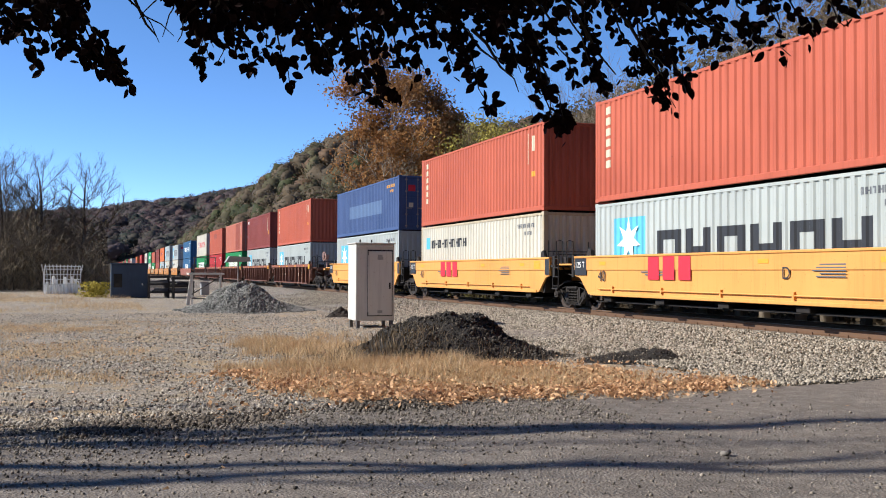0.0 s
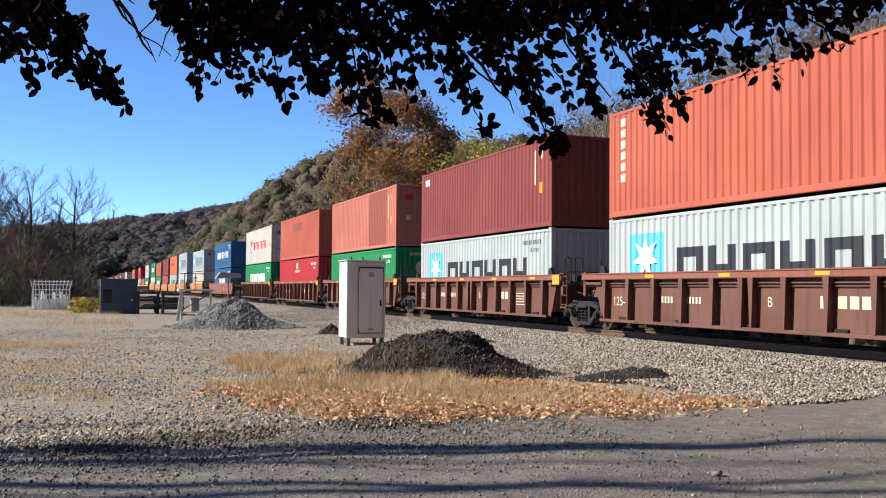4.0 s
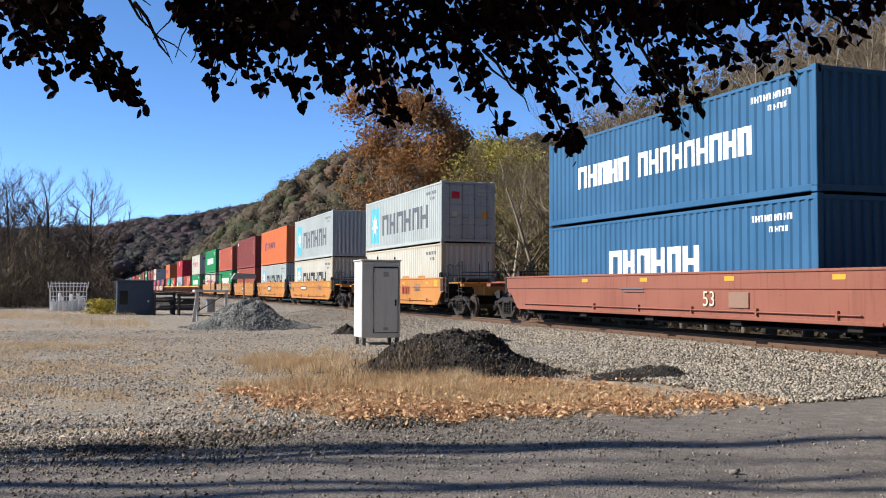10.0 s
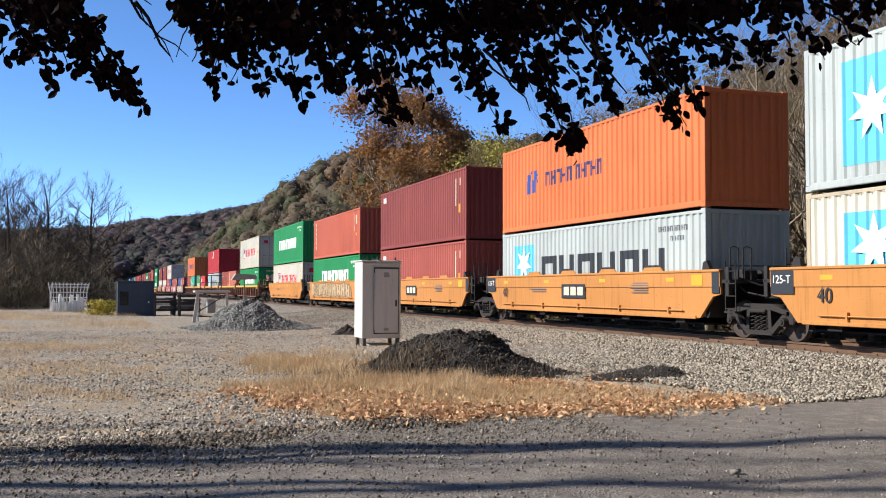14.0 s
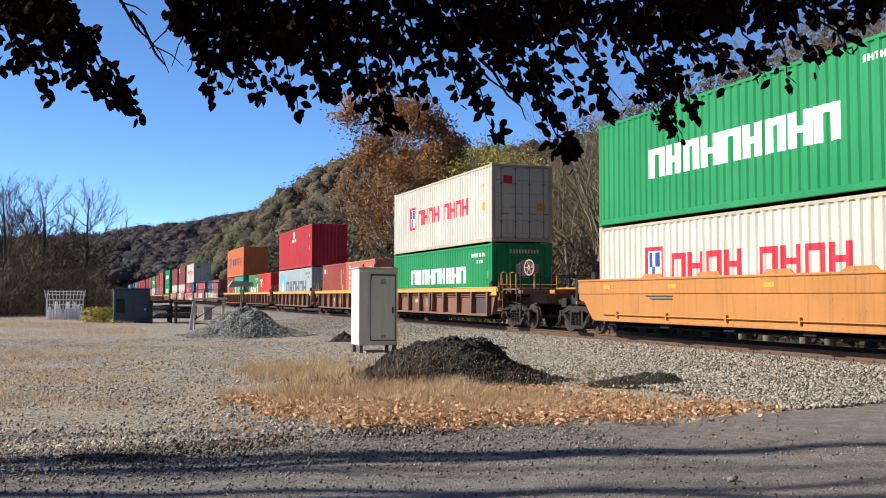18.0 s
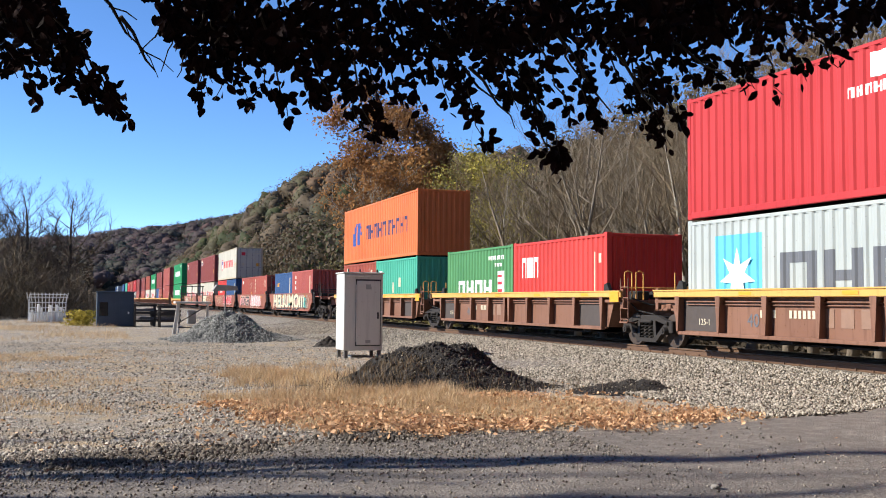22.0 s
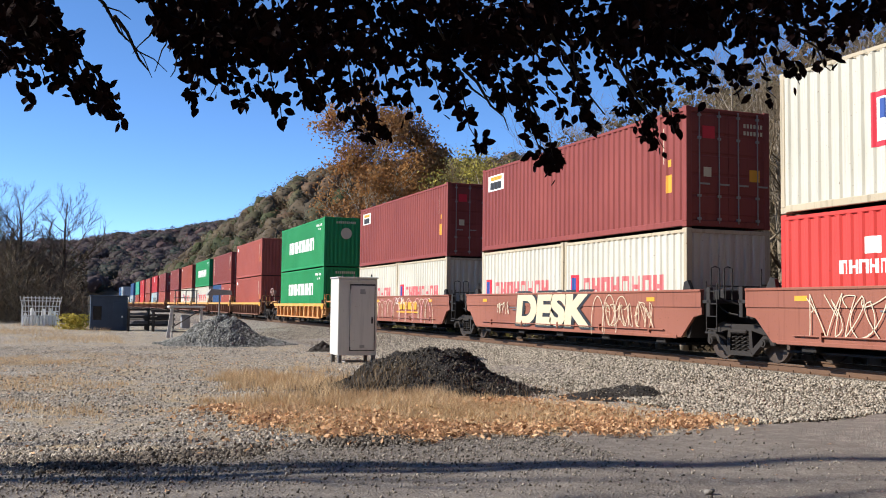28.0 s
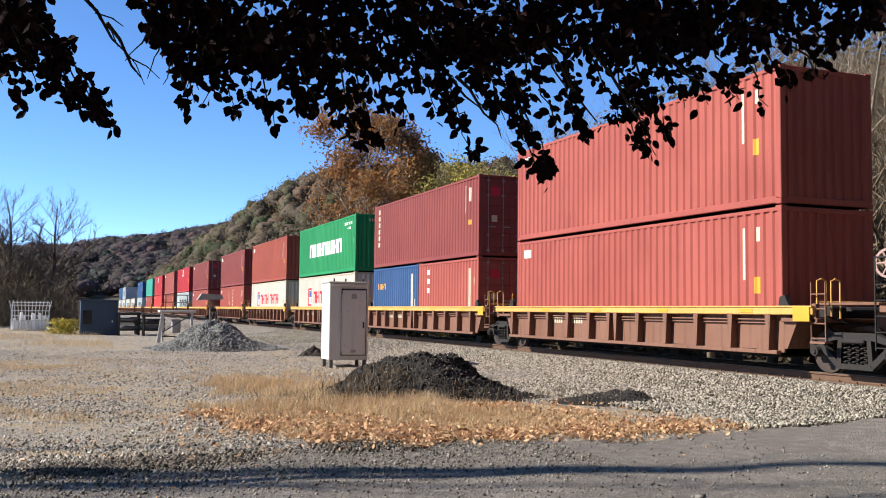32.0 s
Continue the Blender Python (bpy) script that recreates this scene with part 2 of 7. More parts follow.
INK = {"white": plain("ink_white", rgb((236, 236, 230)), 0.6, var=0.08, bmp=0), "black": plain("ink_black", rgb((38, 42, 48)), 0.6, var=0.1, bmp=0),
       "red": plain("ink_red", rgb((206, 40, 60)), 0.6, var=0.12, bmp=0), "sky": plain("ink_sky", rgb((92, 186, 216)), 0.6, var=0.1, bmp=0),
       "blue": plain("ink_blue", rgb((40, 76, 150)), 0.6, var=0.1, bmp=0), "yellow": plain("ink_yellow", rgb((222, 158, 44)), 0.6, var=0.1, bmp=0),
       "grey": plain("ink_grey", rgb((96, 100, 106)), 0.6, var=0.1, bmp=0), "dkred": plain("ink_dark_red", rgb((150, 60, 44)), 0.6, var=0.1, bmp=0),
       "navy": plain("ink_navy", rgb((44, 44, 92)), 0.6, var=0.1, bmp=0), "teal": plain("ink_teal", rgb((60, 176, 170)), 0.6, var=0.1, bmp=0),
       "sand": plain("ink_sand", rgb((176, 146, 106)), 0.7, var=0.2, bmp=0), "tan": plain("ink_tan", rgb((120, 92, 62)), 0.7, var=0.2, bmp=0), "cream": plain("ink_cream", rgb((206, 192, 162)), 0.6, var=0.1, bmp=0), "pale": plain("ink_pale", rgb((206, 196, 170)), 0.6, var=0.12, bmp=0), "pink": plain("ink_pink", rgb((214, 150, 150)), 0.6, var=0.1, bmp=0),
       "haze": plain("ink_haze", rgb((168, 138, 126)), 0.7, var=0.3, bmp=0), "rose": plain("ink_rose", rgb((204, 104, 106)), 0.65, var=0.15, bmp=0), "cream_dust": plain("ink_cream_dust", rgb((188, 164, 128)), 0.7, var=0.2, bmp=0), "faint": plain("ink_faint", rgb((142, 112, 94)), 0.7, var=0.25, bmp=0), "soot": plain("ink_soot", rgb((74, 66, 62)), 0.75, var=0.25, bmp=0), "patch_blue": plain("ink_patch_blue", rgb((84, 112, 150)), 0.6, var=0.1, bmp=0), "patch_red": plain("ink_patch_red", rgb((150, 74, 58)), 0.6, var=0.1, bmp=0)}
STEEL = plain("dark_steel", (0.024, 0.021, 0.02), 0.75, 0.2, 0.35, 8)
GREASY = plain("truck_steel", (0.026, 0.021, 0.018), 0.8, 0.1, 0.4, 7)
WHEEL = plain("wheel_steel", (0.075, 0.055, 0.045), 0.65, 0.3, 0.3, 5)
CASTING = plain("casting_steel", (0.10, 0.06, 0.05), 0.7, 0.2, 0.4, 10)
BARE = plain("bare_steel", (0.32, 0.31, 0.30), 0.5, 0.6, 0.3, 10)
GAP_BLACK = plain("gap_black", (0.02, 0.02, 0.02), 0.8, 0, 0.2, 6)

# the shade beneath the cars is put into this near-black colour
UNDER = plain("under_shade", (0.014, 0.012, 0.011), 0.9, 0, 0.4, 6)

MESH = {}


def cached(key, build):
    if key not in MESH:
        MESH[key] = build()
    return MESH[key]


WAVE, DEPTH = 0.278, 0.036


def wave(y, period=WAVE):
    """Depth of the pressed side at y: outer flat, slope, inner flat, slope."""
    u = (y / period) % 1.0
    return 0.0 if u < 0.34 else (u - 0.34) / 0.16 if u < 0.5 else 1.0 if u < 0.84 else 1 - (u - 0.84) / 0.16


def cuts(y0, y1, period=WAVE):
    out = {y0, y1}
    k = int(y0 / period) - 1
    while k * period < y1:
        for u in (0.0, 0.34, 0.5, 0.84):
            y = (k + u) * period
            if y0 < y < y1:
                out.add(y)
        k += 1
    return sorted(out)


def side_panel_mesh(L, H):
    def build():
        g = G()
        ys = cuts(0.12, L - 0.12)
        lo, hi = 0.16, H - 0.11
        vs = []
        for y in ys:
            x = -1.214 + DEPTH * wave(y)
            vs += [(x, y, lo), (x, y, hi), (x + 0.004, y, lo), (x + 0.004, y, hi)]
        fs = []
        for i in range(len(ys) - 1):
            a, b = 4 * i, 4 * (i + 1)
            fs += [(a, a + 1, b + 1, b), (a + 2, b + 2, b + 3, a + 3)]
        g.add(vs, fs)
        return g.mesh("side_panel", cpaint("grey"))
    return cached(("side", L, H), build)


def end_panel_mesh(H):
    def build():
        g = G()
        xs = cuts(-1.12, 1.12, 0.25)
        vs, fs = [], []
        for x in xs:
            y = 0.012 + 0.04 * wave(x, 0.25)
            vs += [(x, y, 0.16), (x, y, H - 0.11), (x, y + 0.004, 0.16), (x, y + 0.004, H - 0.11)]
        for i in range(len(xs) - 1):
            a, b = 4 * i, 4 * (i + 1)
            fs += [(a, a + 1, b + 1, b), (a + 2, b + 2, b + 3, a + 3)]
        g.add(vs, fs)
        return g.mesh("end_panel", cpaint("grey"))
    return cached(("end", H), build)


def door_leaf_mesh(H, side):
    def build():
        g = G()
        a, b = (-1.13, -0.006) if side < 0 else (0.006, 1.13)
        prof = [(0.06, 0.17), (0.06, H - 0.13), (0.03, H - 0.13)]
        n = 5
        for k in range(n):                     # pressed panels, one below the other
            z1 = H - 0.20 - k * (H - 0.44) / n
            z0 = z1 - (H - 0.44) / n + 0.09
            prof += [(0.03, z1 + 0.02), (0.012, z1), (0.012, z0), (0.03, z0 - 0.02)]
        prof.append((0.03, 0.17))
        g.prism([(q[0], q[1]) for q in prof], "x", a, b)
        return g.mesh("door", cpaint("grey"))
    return cached(("door", H, side), build)


def lock_bar_mesh(H):
    def build():
        g = G()
        g.tube([(0, -0.008, 0.10), (0, -0.008, H - 0.08)], 0.017, 6)
        for z in (0.2, 0.75, H - 0.75, H - 0.2):
            g.box(-0.05, 0.05, -0.02, 0.02, z - 0.03, z + 0.03)
        g.box(-0.02, 0.28, -0.03, -0.012, 1.02, 1.06)
        return g.mesh("locking_bar", BARE)
    return cached(("lock", H), build)


def frame_mesh(L, H, what):
    def build():
        g = G()
        if what == "corner_post":
            g.box(-1.219, -1.06, 0, 0.13, 0.12, H - 0.1, 0.012)
        elif what == "top_rail":
            g.box(-1.219, -1.15, 0.13, L - 0.13, H - 0.115, H - 0.035, 0.01)
            for k in range(int(L / 0.28)):     # lashing scallops under the rail
                y = 0.25 + k * 0.28
                if y < L - 0.25:
                    g.box(-1.216, -1.18, y, y + 0.12, H - 0.135, H - 0.115)
        elif what == "bottom_rail":
            g.box(-1.219, -1.14, 0.13, L - 0.13, 0.02, 0.165, 0.012)
        elif what == "end_header":
            g.box(-1.06, 1.06, 0.005, 0.07, H - 0.12, H - 0.02, 0.01)
        elif what == "end_sill":
            g.box(-1.06, 1.06, 0.005, 0.07, 0.02, 0.16, 0.01)
        elif what == "roof":
            n = int(L / 0.42)
            for k in range(n):
                y0 = 0.1 + k * (L - 0.2) / n
                w = (L - 0.2) / n
                g.box(-1.16, 1.16, y0, y0 + 0.6 * w, H - 0.06, H - 0.034)
                g.box(-1.16, 1.16, y0 + 0.6 * w, y0 + w, H - 0.06, H - 0.05)
        elif what == "floor":
            g.box(-1.15, 1.15, 0.07, L - 0.07, 0.12, 0.16)
            for k in range(int(L / 0.5)):
                g.box(-1.12, 1.12, 0.3 + k * 0.5, 0.35 + k * 0.5, 0.03, 0.12)
        elif what == "corner_casting":
            g.box(0, 0.162, 0, 0.178, 0, 0.118, 0.008)
            g.box(-0.002, 0.02, 0.06, 0.12, 0.035, 0.085)
        return g.mesh(what, cpaint("grey"))
    return cached((what, L, H), build)


# ---- writing on the corrugated sides: bars and plain shapes that follow the pressing ----
def on_side(L, rects, proud=0.004):
    """One shape made of touching rectangles (u0, u1, z0, z1); u runs from the trailing end."""
    boxes = [(max(L - r[1], 0.12), min(L - r[0], L - 0.12), r[2], r[3]) for r in rects]
    ys = sorted({round(y, 5) for q in boxes for y in cuts(q[0], q[1])})
    zs = sorted({round(z, 5) for q in boxes for z in q[2:]})
    at, vs, fs = {}, [], []

    def corner(i, j):
        if (i, j) not in at:
            at[(i, j)] = len(vs)
            vs.append((-1.214 + DEPTH * wave(ys[i]) - proud, ys[i], zs[j]))
        return at[(i, j)]
    for i in range(len(ys) - 1):
        for j in range(len(zs) - 1):
            y, z = (ys[i] + ys[i + 1]) / 2, (zs[j] + zs[j + 1]) / 2
            if any(q[0] < y < q[1] and q[2] < z < q[3] for q in boxes):
                fs.append((corner(i, j), corner(i, j + 1), corner(i + 1, j + 1), corner(i + 1, j)))
    return G().add(vs, fs)


def touching(rects):
    """Sorts rectangles into groups that touch one another."""
    groups = []
    for r in rects:
        near = [g for g in groups if any(r[0] <= q[1] + 1e-4 and q[0] <= r[1] + 1e-4 and r[2] <= q[3] + 1e-4 and q[2] <= r[3] + 1e-4 for q in g)]
        groups = [g for g in groups if g not in near] + [[r] + [q for g in near for q in g]]
    return groups


def strokes(u0, u1, z0, z1, n, gap=0.16, thick=0.34):
    """A word as plain bars: n pairs of uprights, every second pair tied by one cross bar."""
    out = []
    w = (u1 - u0) / n
    for k in range(n):
        a, b = u0 + k * w, u0 + (k + 1) * w - gap * w
        t = thick * (b - a)
        out += [(a, a + t, z0, z1), (b - t, b, z0, z1)]
        if k % 2 == 0:
            h = (z1 - z0) * 0.22
            out.append((a + t, b - t, z1 - h, z1))
        else:
            h = (z1 - z0) * 0.2
            out.append((a + t, b - t, (z0 + z1 - h) / 2, (z0 + z1 + h) / 2))
    return out


def star(L, u, z, r):
    """A seven-pointed white star on the panel, flat 4 mm proud."""
    g = G()
    vs = [(-1.223, L - u, z)]
    for k in range(14):
        a = math.pi / 2 + k * math.pi / 7
        q = r if k % 2 == 0 else r * 0.42
        vs.append((-1.223, L - u + q * math.cos(a), z + q * math.sin(a)))
    return g.add(vs, [(0, k + 1, (k + 1) % 14 + 1) for k in range(14)])


def logo(c, L, H, what):
    """Plain shapes in the colours of a container's markings."""
    laid = []

    def put(name, rects, ink, label=""):
        """Each later shape lies on the ones below it."""
        under = max([p for p, box in laid if any(r[0] < box[1] and box[0] < r[1] and r[2] < box[3] and box[2] < r[3] for r in rects)] + [0.0])
        proud = under + 0.004
        laid.extend((proud, r) for r in rects)
        for one in touching(rects):
            part(name, on_side(L, one, proud), INK[ink], c, label)

    def serial(ink="white"):
        code = part("marking", on_side(L, strokes(L - 2.1, L - 0.75, H - 0.48, H - 0.34, 9, 0.25) + strokes(L - 1.5, L - 0.85, H - 0.72, H - 0.6, 4, 0.25)), INK[ink], c)
        tagged(code, kind="stuff")
    if what in ("maersk_top", "maersk_low"):
        z0, z1 = (0.14 * H, 0.84 * H) if what == "maersk_top" else (0.34 * H, 0.82 * H)
        y0, y1 = (0.27 * H, 0.66 * H) if what == "maersk_top" else (0.24 * H, 0.66 * H)
        put("emblem", [(1.05, 2.6, z0, z1)], "sky", "light blue square emblem")
        part("star", star(L, 1.82, (z0 + z1) / 2, 0.62), INK["white"], c, "white star")
        put("lettering", strokes(3.2, 10.6, y0, y1, 6, 0.17, 0.28), "grey" if what == "maersk_top" else "black", "bold dark bars")
        serial("grey")
    elif what == "maersk_line":
        put("emblem", [(0.58, 1.1, 0.62 * H, 0.81 * H)], "sky")
        put("lettering", strokes(1.34, 5.4, 0.63 * H, 0.76 * H, 10, 0.2, 0.3), "black")
        serial("grey")
    elif what in ("ever_top", "ever_low"):
        z0, z1 = (0.37 * H, 0.63 * H) if what == "ever_top" else (0.44 * H, 0.69 * H)
        put("lettering", strokes(2.64, 9.55, z0, z1, 9, 0.08, 0.38), "white", "bold white bars")
        serial("white")
        put("marking", [(L - 0.5, L - 0.38, 0.5 * H, 0.6 * H)], "yellow")
    elif what in ("ming_top", "ming_low"):
        z0, z1 = (0.40 * H, 0.63 * H) if what == "ming_top" else (0.40 * H, 0.66 * H)
        put("emblem", [(2.42, 3.26, z0 - 0.15, z1 + 0.2)], "red", "red square emblem")
        put("emblem_core", [(2.53, 3.15, z0 - 0.05, z1 + 0.09)], "white")
        put("emblem_core", [(2.76, 2.92, z0 - 0.03, z0 + 0.36), (2.6, 2.76, z0 + 0.36, z1 + 0.05), (2.92, 3.08, z0 + 0.36, z1 + 0.05)], "blue")
        put("lettering", strokes(3.62, 6.5, z0, z1, 4, 0.16, 0.24) + strokes(7.0, 9.85, z0, z1, 4, 0.16, 0.24), "red", "bold red bars")
        put("marking", [(L - 0.95, L - 0.7, 0.42 * H, 0.52 * H), (L - 0.95, L - 0.8, 0.72 * H, 0.76 * H)], "yellow")
    elif what == "ming_small":
        put("emblem", [(0.33, 0.82, 0.34 * H, 0.62 * H)], "red")
        put("emblem_core", [(0.45, 0.70, 0.38 * H, 0.59 * H)], "blue")
        put("lettering", strokes(1.1, 5.15, 0.36 * H, 0.58 * H, 8, 0.2, 0.3), "rose", "bold red bars")
    elif what == "triton":
        put("lettering", [(0.55, 0.82, H - 0.45 - 0.3 * k, H - 0.24 - 0.3 * k) for k in range(6)], "pale", "upright white bars")
        put("marking", [(L - 1.25, L - 1.17, H - 1.3, H - 0.3), (L - 0.9, L - 0.76, H - 0.9, H - 0.4)], "pale")
        put("marking", [(L - 0.95, L - 0.72, 0.4 * H, 0.46 * H)], "yellow")
    elif what == "plain_marks":
        put("marking", [(0.5, 0.9, H - 0.55, H - 0.3)], "white")
        put("marking", [(L - 1.2, L - 1.12, H - 1.5, H - 0.4), (L - 0.8, L - 0.68, H - 0.7, H - 0.4)], "pale")
        put("marking", [(L - 0.85, L - 0.65, 0.38 * H, 0.5 * H)], "yellow")
    elif what == "sign_marks":
        put("marking", [(0.5, 1.7, H - 0.84, H - 0.3)], "white", "white company panel")
        put("marking", [(0.62, 1.62, H - 0.48, H - 0.35)], "yellow")
        put("marking", [(0.6, 1.6, H - 0.79, H - 0.54)], "black")
        put("marking", [(L - 0.85, L - 0.6, 0.3 * H, 0.45 * H), (L - 0.8, L - 0.62, 0.52 * H, 0.58 * H)], "yellow")
        put("marking", [(L - 1.0, L - 0.92, H - 1.3, H - 0.4)], "pale")
    elif what == "blue_patch":
        put("lettering", [(2.9, 9.2, 0.36 * H, 0.62 * H)], "patch_blue", "painted-over pale patch")
        serial("yellow")
    elif what == "worn_patch":
        put("marking", [(7.7, 10.7, 0.17, H - 0.12)], "patch_red", "darker worn stretch of paint")
        put("marking", [(L - 1.2, L - 1.12, H - 1.5, H - 0.4), (L - 0.8, L - 0.68, H - 0.7, H - 0.4)], "pale")
        put("marking", [(L - 0.85, L - 0.65, 0.38 * H, 0.5 * H)], "yellow")
    elif what == "red_patch":
        put("lettering", [(4.2, 7.4, 0.64 * H, 0.83 * H)], "patch_red", "painted-over darker patch")
        put("marking", [(0.55, 0.75, H - 1.4, H - 0.4)], "pale")
    elif what == "red_emblem":
        put("emblem", [(5.65, 6.25, 0.75 * H, 0.90 * H)], "pale")
        put("lettering", strokes(5.05, 6.88, 0.65 * H, 0.72 * H, 8, 0.2), "pale")
        serial("white")
    elif what == "red_small":
        put("lettering", strokes(5.1, 6.9, 0.66 * H, 0.73 * H, 8, 0.2), "white")
        put("emblem", [(5.7, 6.3, 0.76 * H, 0.92 * H)], "white")
        put("marking", [(L - 0.95, L - 0.75, 0.4 * H, 0.5 * H), (L - 0.95, L - 0.75, 0.7 * H, 0.76 * H)], "yellow")
    elif what == "lloyd":
        put("lettering", strokes(1.94, 4.98, 0.39 * H, 0.64 * H, 5, 0.1, 0.36) + strokes(5.35, 10.2, 0.39 * H, 0.64 * H, 9, 0.1, 0.36), "white", "bold white bars")
        serial("white")
    elif what == "italia":
        put("lettering", strokes(3.83, 8.18, 0.36 * H, 0.66 * H, 6, 0.12, 0.34), "white", "bold white bars")
        serial("white")
    elif what in ("hapag", "hapag_small"):
        u, k, zc, w = (1.78, 1.62, 0.505 * H, 0.58) if what == "hapag" else (2.0, 0.95, 0.545 * H, 0.37)
        put("emblem", [(u, u + 0.3 * k, zc - w, zc + 0.15 * w), (u + 0.12 * k, u + 0.42 * k, zc + 0.15 * w, zc + 0.75 * w), (u + 0.3 * k, u + 0.5 * k, zc + 0.75 * w, zc + w),
                       (u + 0.5 * k, u + 0.78 * k, zc - 0.95 * w, zc + 0.2 * w), (u + 0.58 * k, u + 0.82 * k, zc + 0.2 * w, zc + w), (u + 0.82 * k, u + k, zc - 0.1 * w, zc + 0.2 * w), (u + 0.82 * k, u + 0.95 * k, zc + 0.5 * w, zc + 0.7 * w)], "blue", "blue emblem")
        words = ((4.2, 7.75), (8.0, 10.9)) if what == "hapag" else ((3.5, 5.35), (5.55, 7.24))
        put("lettering", [r for p, q in words for r in strokes(p, q, zc - 0.6 * w, zc + 0.62 * w, 5, 0.18, 0.24)], "navy", "dark blue bars")
    elif what == "uasc":
        put("lettering", strokes(1.1, 4.4, 0.30 * H, 0.55 * H, 4, 0.12, 0.32), "white", "bold white bars")
        put("marking", [(4.75, 5.3, 0.34 * H, 0.66 * H)], "white")
        put("marking", [(4.85, 5.2, 0.38 * H, 0.42 * H), (4.85, 5.2, 0.48 * H, 0.52 * H), (4.85, 5.2, 0.58 * H, 0.61 * H)], "red")
        serial("white")
    elif what == "cai":
        put("lettering", strokes(0.6, 1.9, 0.55 * H, 0.8 * H, 3, 0.16, 0.34), "white", "bold white bars")
        put("marking", [(5.3, 5.42, 0.25 * H, 0.8 * H), (5.55, 5.75, 0.68 * H, 0.78 * H)], "pale")
    elif what == "seaco":
        put("lettering", strokes(0.6, 1.75, 0.62 * H, 0.72 * H, 5, 0.2, 0.32), "yellow", "yellow bars")
        put("marking", [(5.2, 5.32, 0.25 * H, 0.85 * H), (5.55, 5.7, 0.3 * H, 0.45 * H)], "pale")
    elif what == "tex":
        put("lettering", [(1.0, 1.24, H - 0.5 - 0.36 * k, H - 0.3 - 0.36 * k) for k in range(3)], "white", "upright white bars")
        put("marking", [(5.2, 5.3, 0.3 * H, 0.85 * H), (5.6, 5.72, 0.62 * H, 0.72 * H)], "pale")
    elif what == "upright20":
        put("lettering", [(0.5, 0.85, 0.2 * H, 0.8 * H)], "white", "white upright panel")
        put("marking", [(0.6, 0.75, 0.25 * H + 0.22 * k, 0.25 * H + 0.14 + 0.22 * k) for k in range(6)], "black")
        put("marking", [(2.5, 2.75, 0.4 * H, 0.58 * H), (3.5, 3.8, 0.5 * H, 0.66 * H)], "pale")
    elif what == "red_line20":
        put("emblem", [(2.2, 2.6, 0.66 * H, 0.78 * H)], "white")
        put("lettering", strokes(1.6, 3.3, 0.52 * H, 0.62 * H, 7, 0.2), "white")


def container(s, z, L, H, key, what, doors, label, trim=None):
    """A steel shipping container; its origin is at the leading end's middle, underneath."""
    c = thing("shipping_container", label, "container", group="containers on the train")
    body = cpaint(key)
    edge = cpaint(trim or {"cream": "cream_rust"}.get(key, key))
    half_turn = pose(0, L, 0, 0, 0, 180)
    for m in (None, half_turn):
        part("side_panel", side_panel_mesh(L, H), body, c, at=m)
        for w in ("top_rail", "bottom_rail"):
            part(w, frame_mesh(L, H, w), edge, c, at=m)
    part("roof", frame_mesh(L, H, "roof"), body, c)
    tagged(part("floor", frame_mesh(L, H, "floor"), STEEL, c), kind="stuff")
    for m in (None, half_turn, pose(0, 0, 0) @ Matrix.Diagonal((-1, 1, 1, 1)), half_turn @ Matrix.Diagonal((-1, 1, 1, 1))):
        part("corner_post", frame_mesh(L, H, "corner_post"), edge, c, at=m)
    cast = frame_mesh(L, H, "corner_casting")
    for zz in (0, H - 0.118):
        for x, y in ((-1.221, -0.002), (1.059, -0.002), (-1.221, L - 0.176), (1.059, L - 0.176)):
            part("corner_casting", cast, edge, c, at=pose(x, y, zz))
    for lead, m in ((True, None), (False, half_turn)):
        part("end_header", frame_mesh(L, H, "end_header"), edge, c, at=m)
        part("end_sill", frame_mesh(L, H, "end_sill"), edge, c, at=m)
        if lead == doors:
            base = m or Matrix.Identity(4)
            for sd in (-1, 1):
                part("door", door_leaf_mesh(H, sd), body, c, at=m)
            for x in (-0.85, -0.28, 0.28, 0.85):
                part("locking_bar", lock_bar_mesh(H), BARE, c, at=base @ pose(x, 0, 0))
            if lead:
                g = G()
                for zz in (H - 0.42, H - 0.6):
                    for k in range(6):
                        g.box(0.45 + k * 0.1, 0.51 + k * 0.1, 0.006, 0.012, zz, zz + 0.1)
                tagged(part("marking", g, INK["pale"], c), kind="stuff")
                part("marking", G().box(-0.75, -0.4, 0.004, 0.012, H - 0.75, H - 0.45), INK["red"], c)
                part("placard", G().box(0.62, 0.92, 0.004, 0.012, 0.40 * H, 0.50 * H), INK["yellow"], c, "yellow warning placard")
                part("placard", G().box(-0.72, -0.5, 0.004, 0.012, 0.42 * H, 0.50 * H), INK["pale"], c, "small white placard")
        else:
            part("end_panel", end_panel_mesh(H), body, c, at=m)
            if lead and what.startswith("ever"):
                g = G()
                vs = [(0.1, 0.006, H - 0.95)] + [(0.1 + 0.33 * math.cos(k * math.pi / 12), 0.006, H - 0.95 + 0.33 * math.sin(k * math.pi / 12)) for k in range(24)]
                g.add(vs, [(0, k + 1, (k + 1) % 24 + 1) for k in range(24)])
                part("emblem", g, INK["pale"], c, "pale round emblem")
                g = G()
                for k in range(10):
                    g.box(-0.5 + k * 0.12, -0.43 + k * 0.12, 0.004, 0.01, H - 0.38, H - 0.24)
                tagged(part("marking", g, INK["pale"], c), kind="stuff")
    logo(c, L, H, what)
    TRAIN.append((c, s, RAIL_Z + z))
    return c


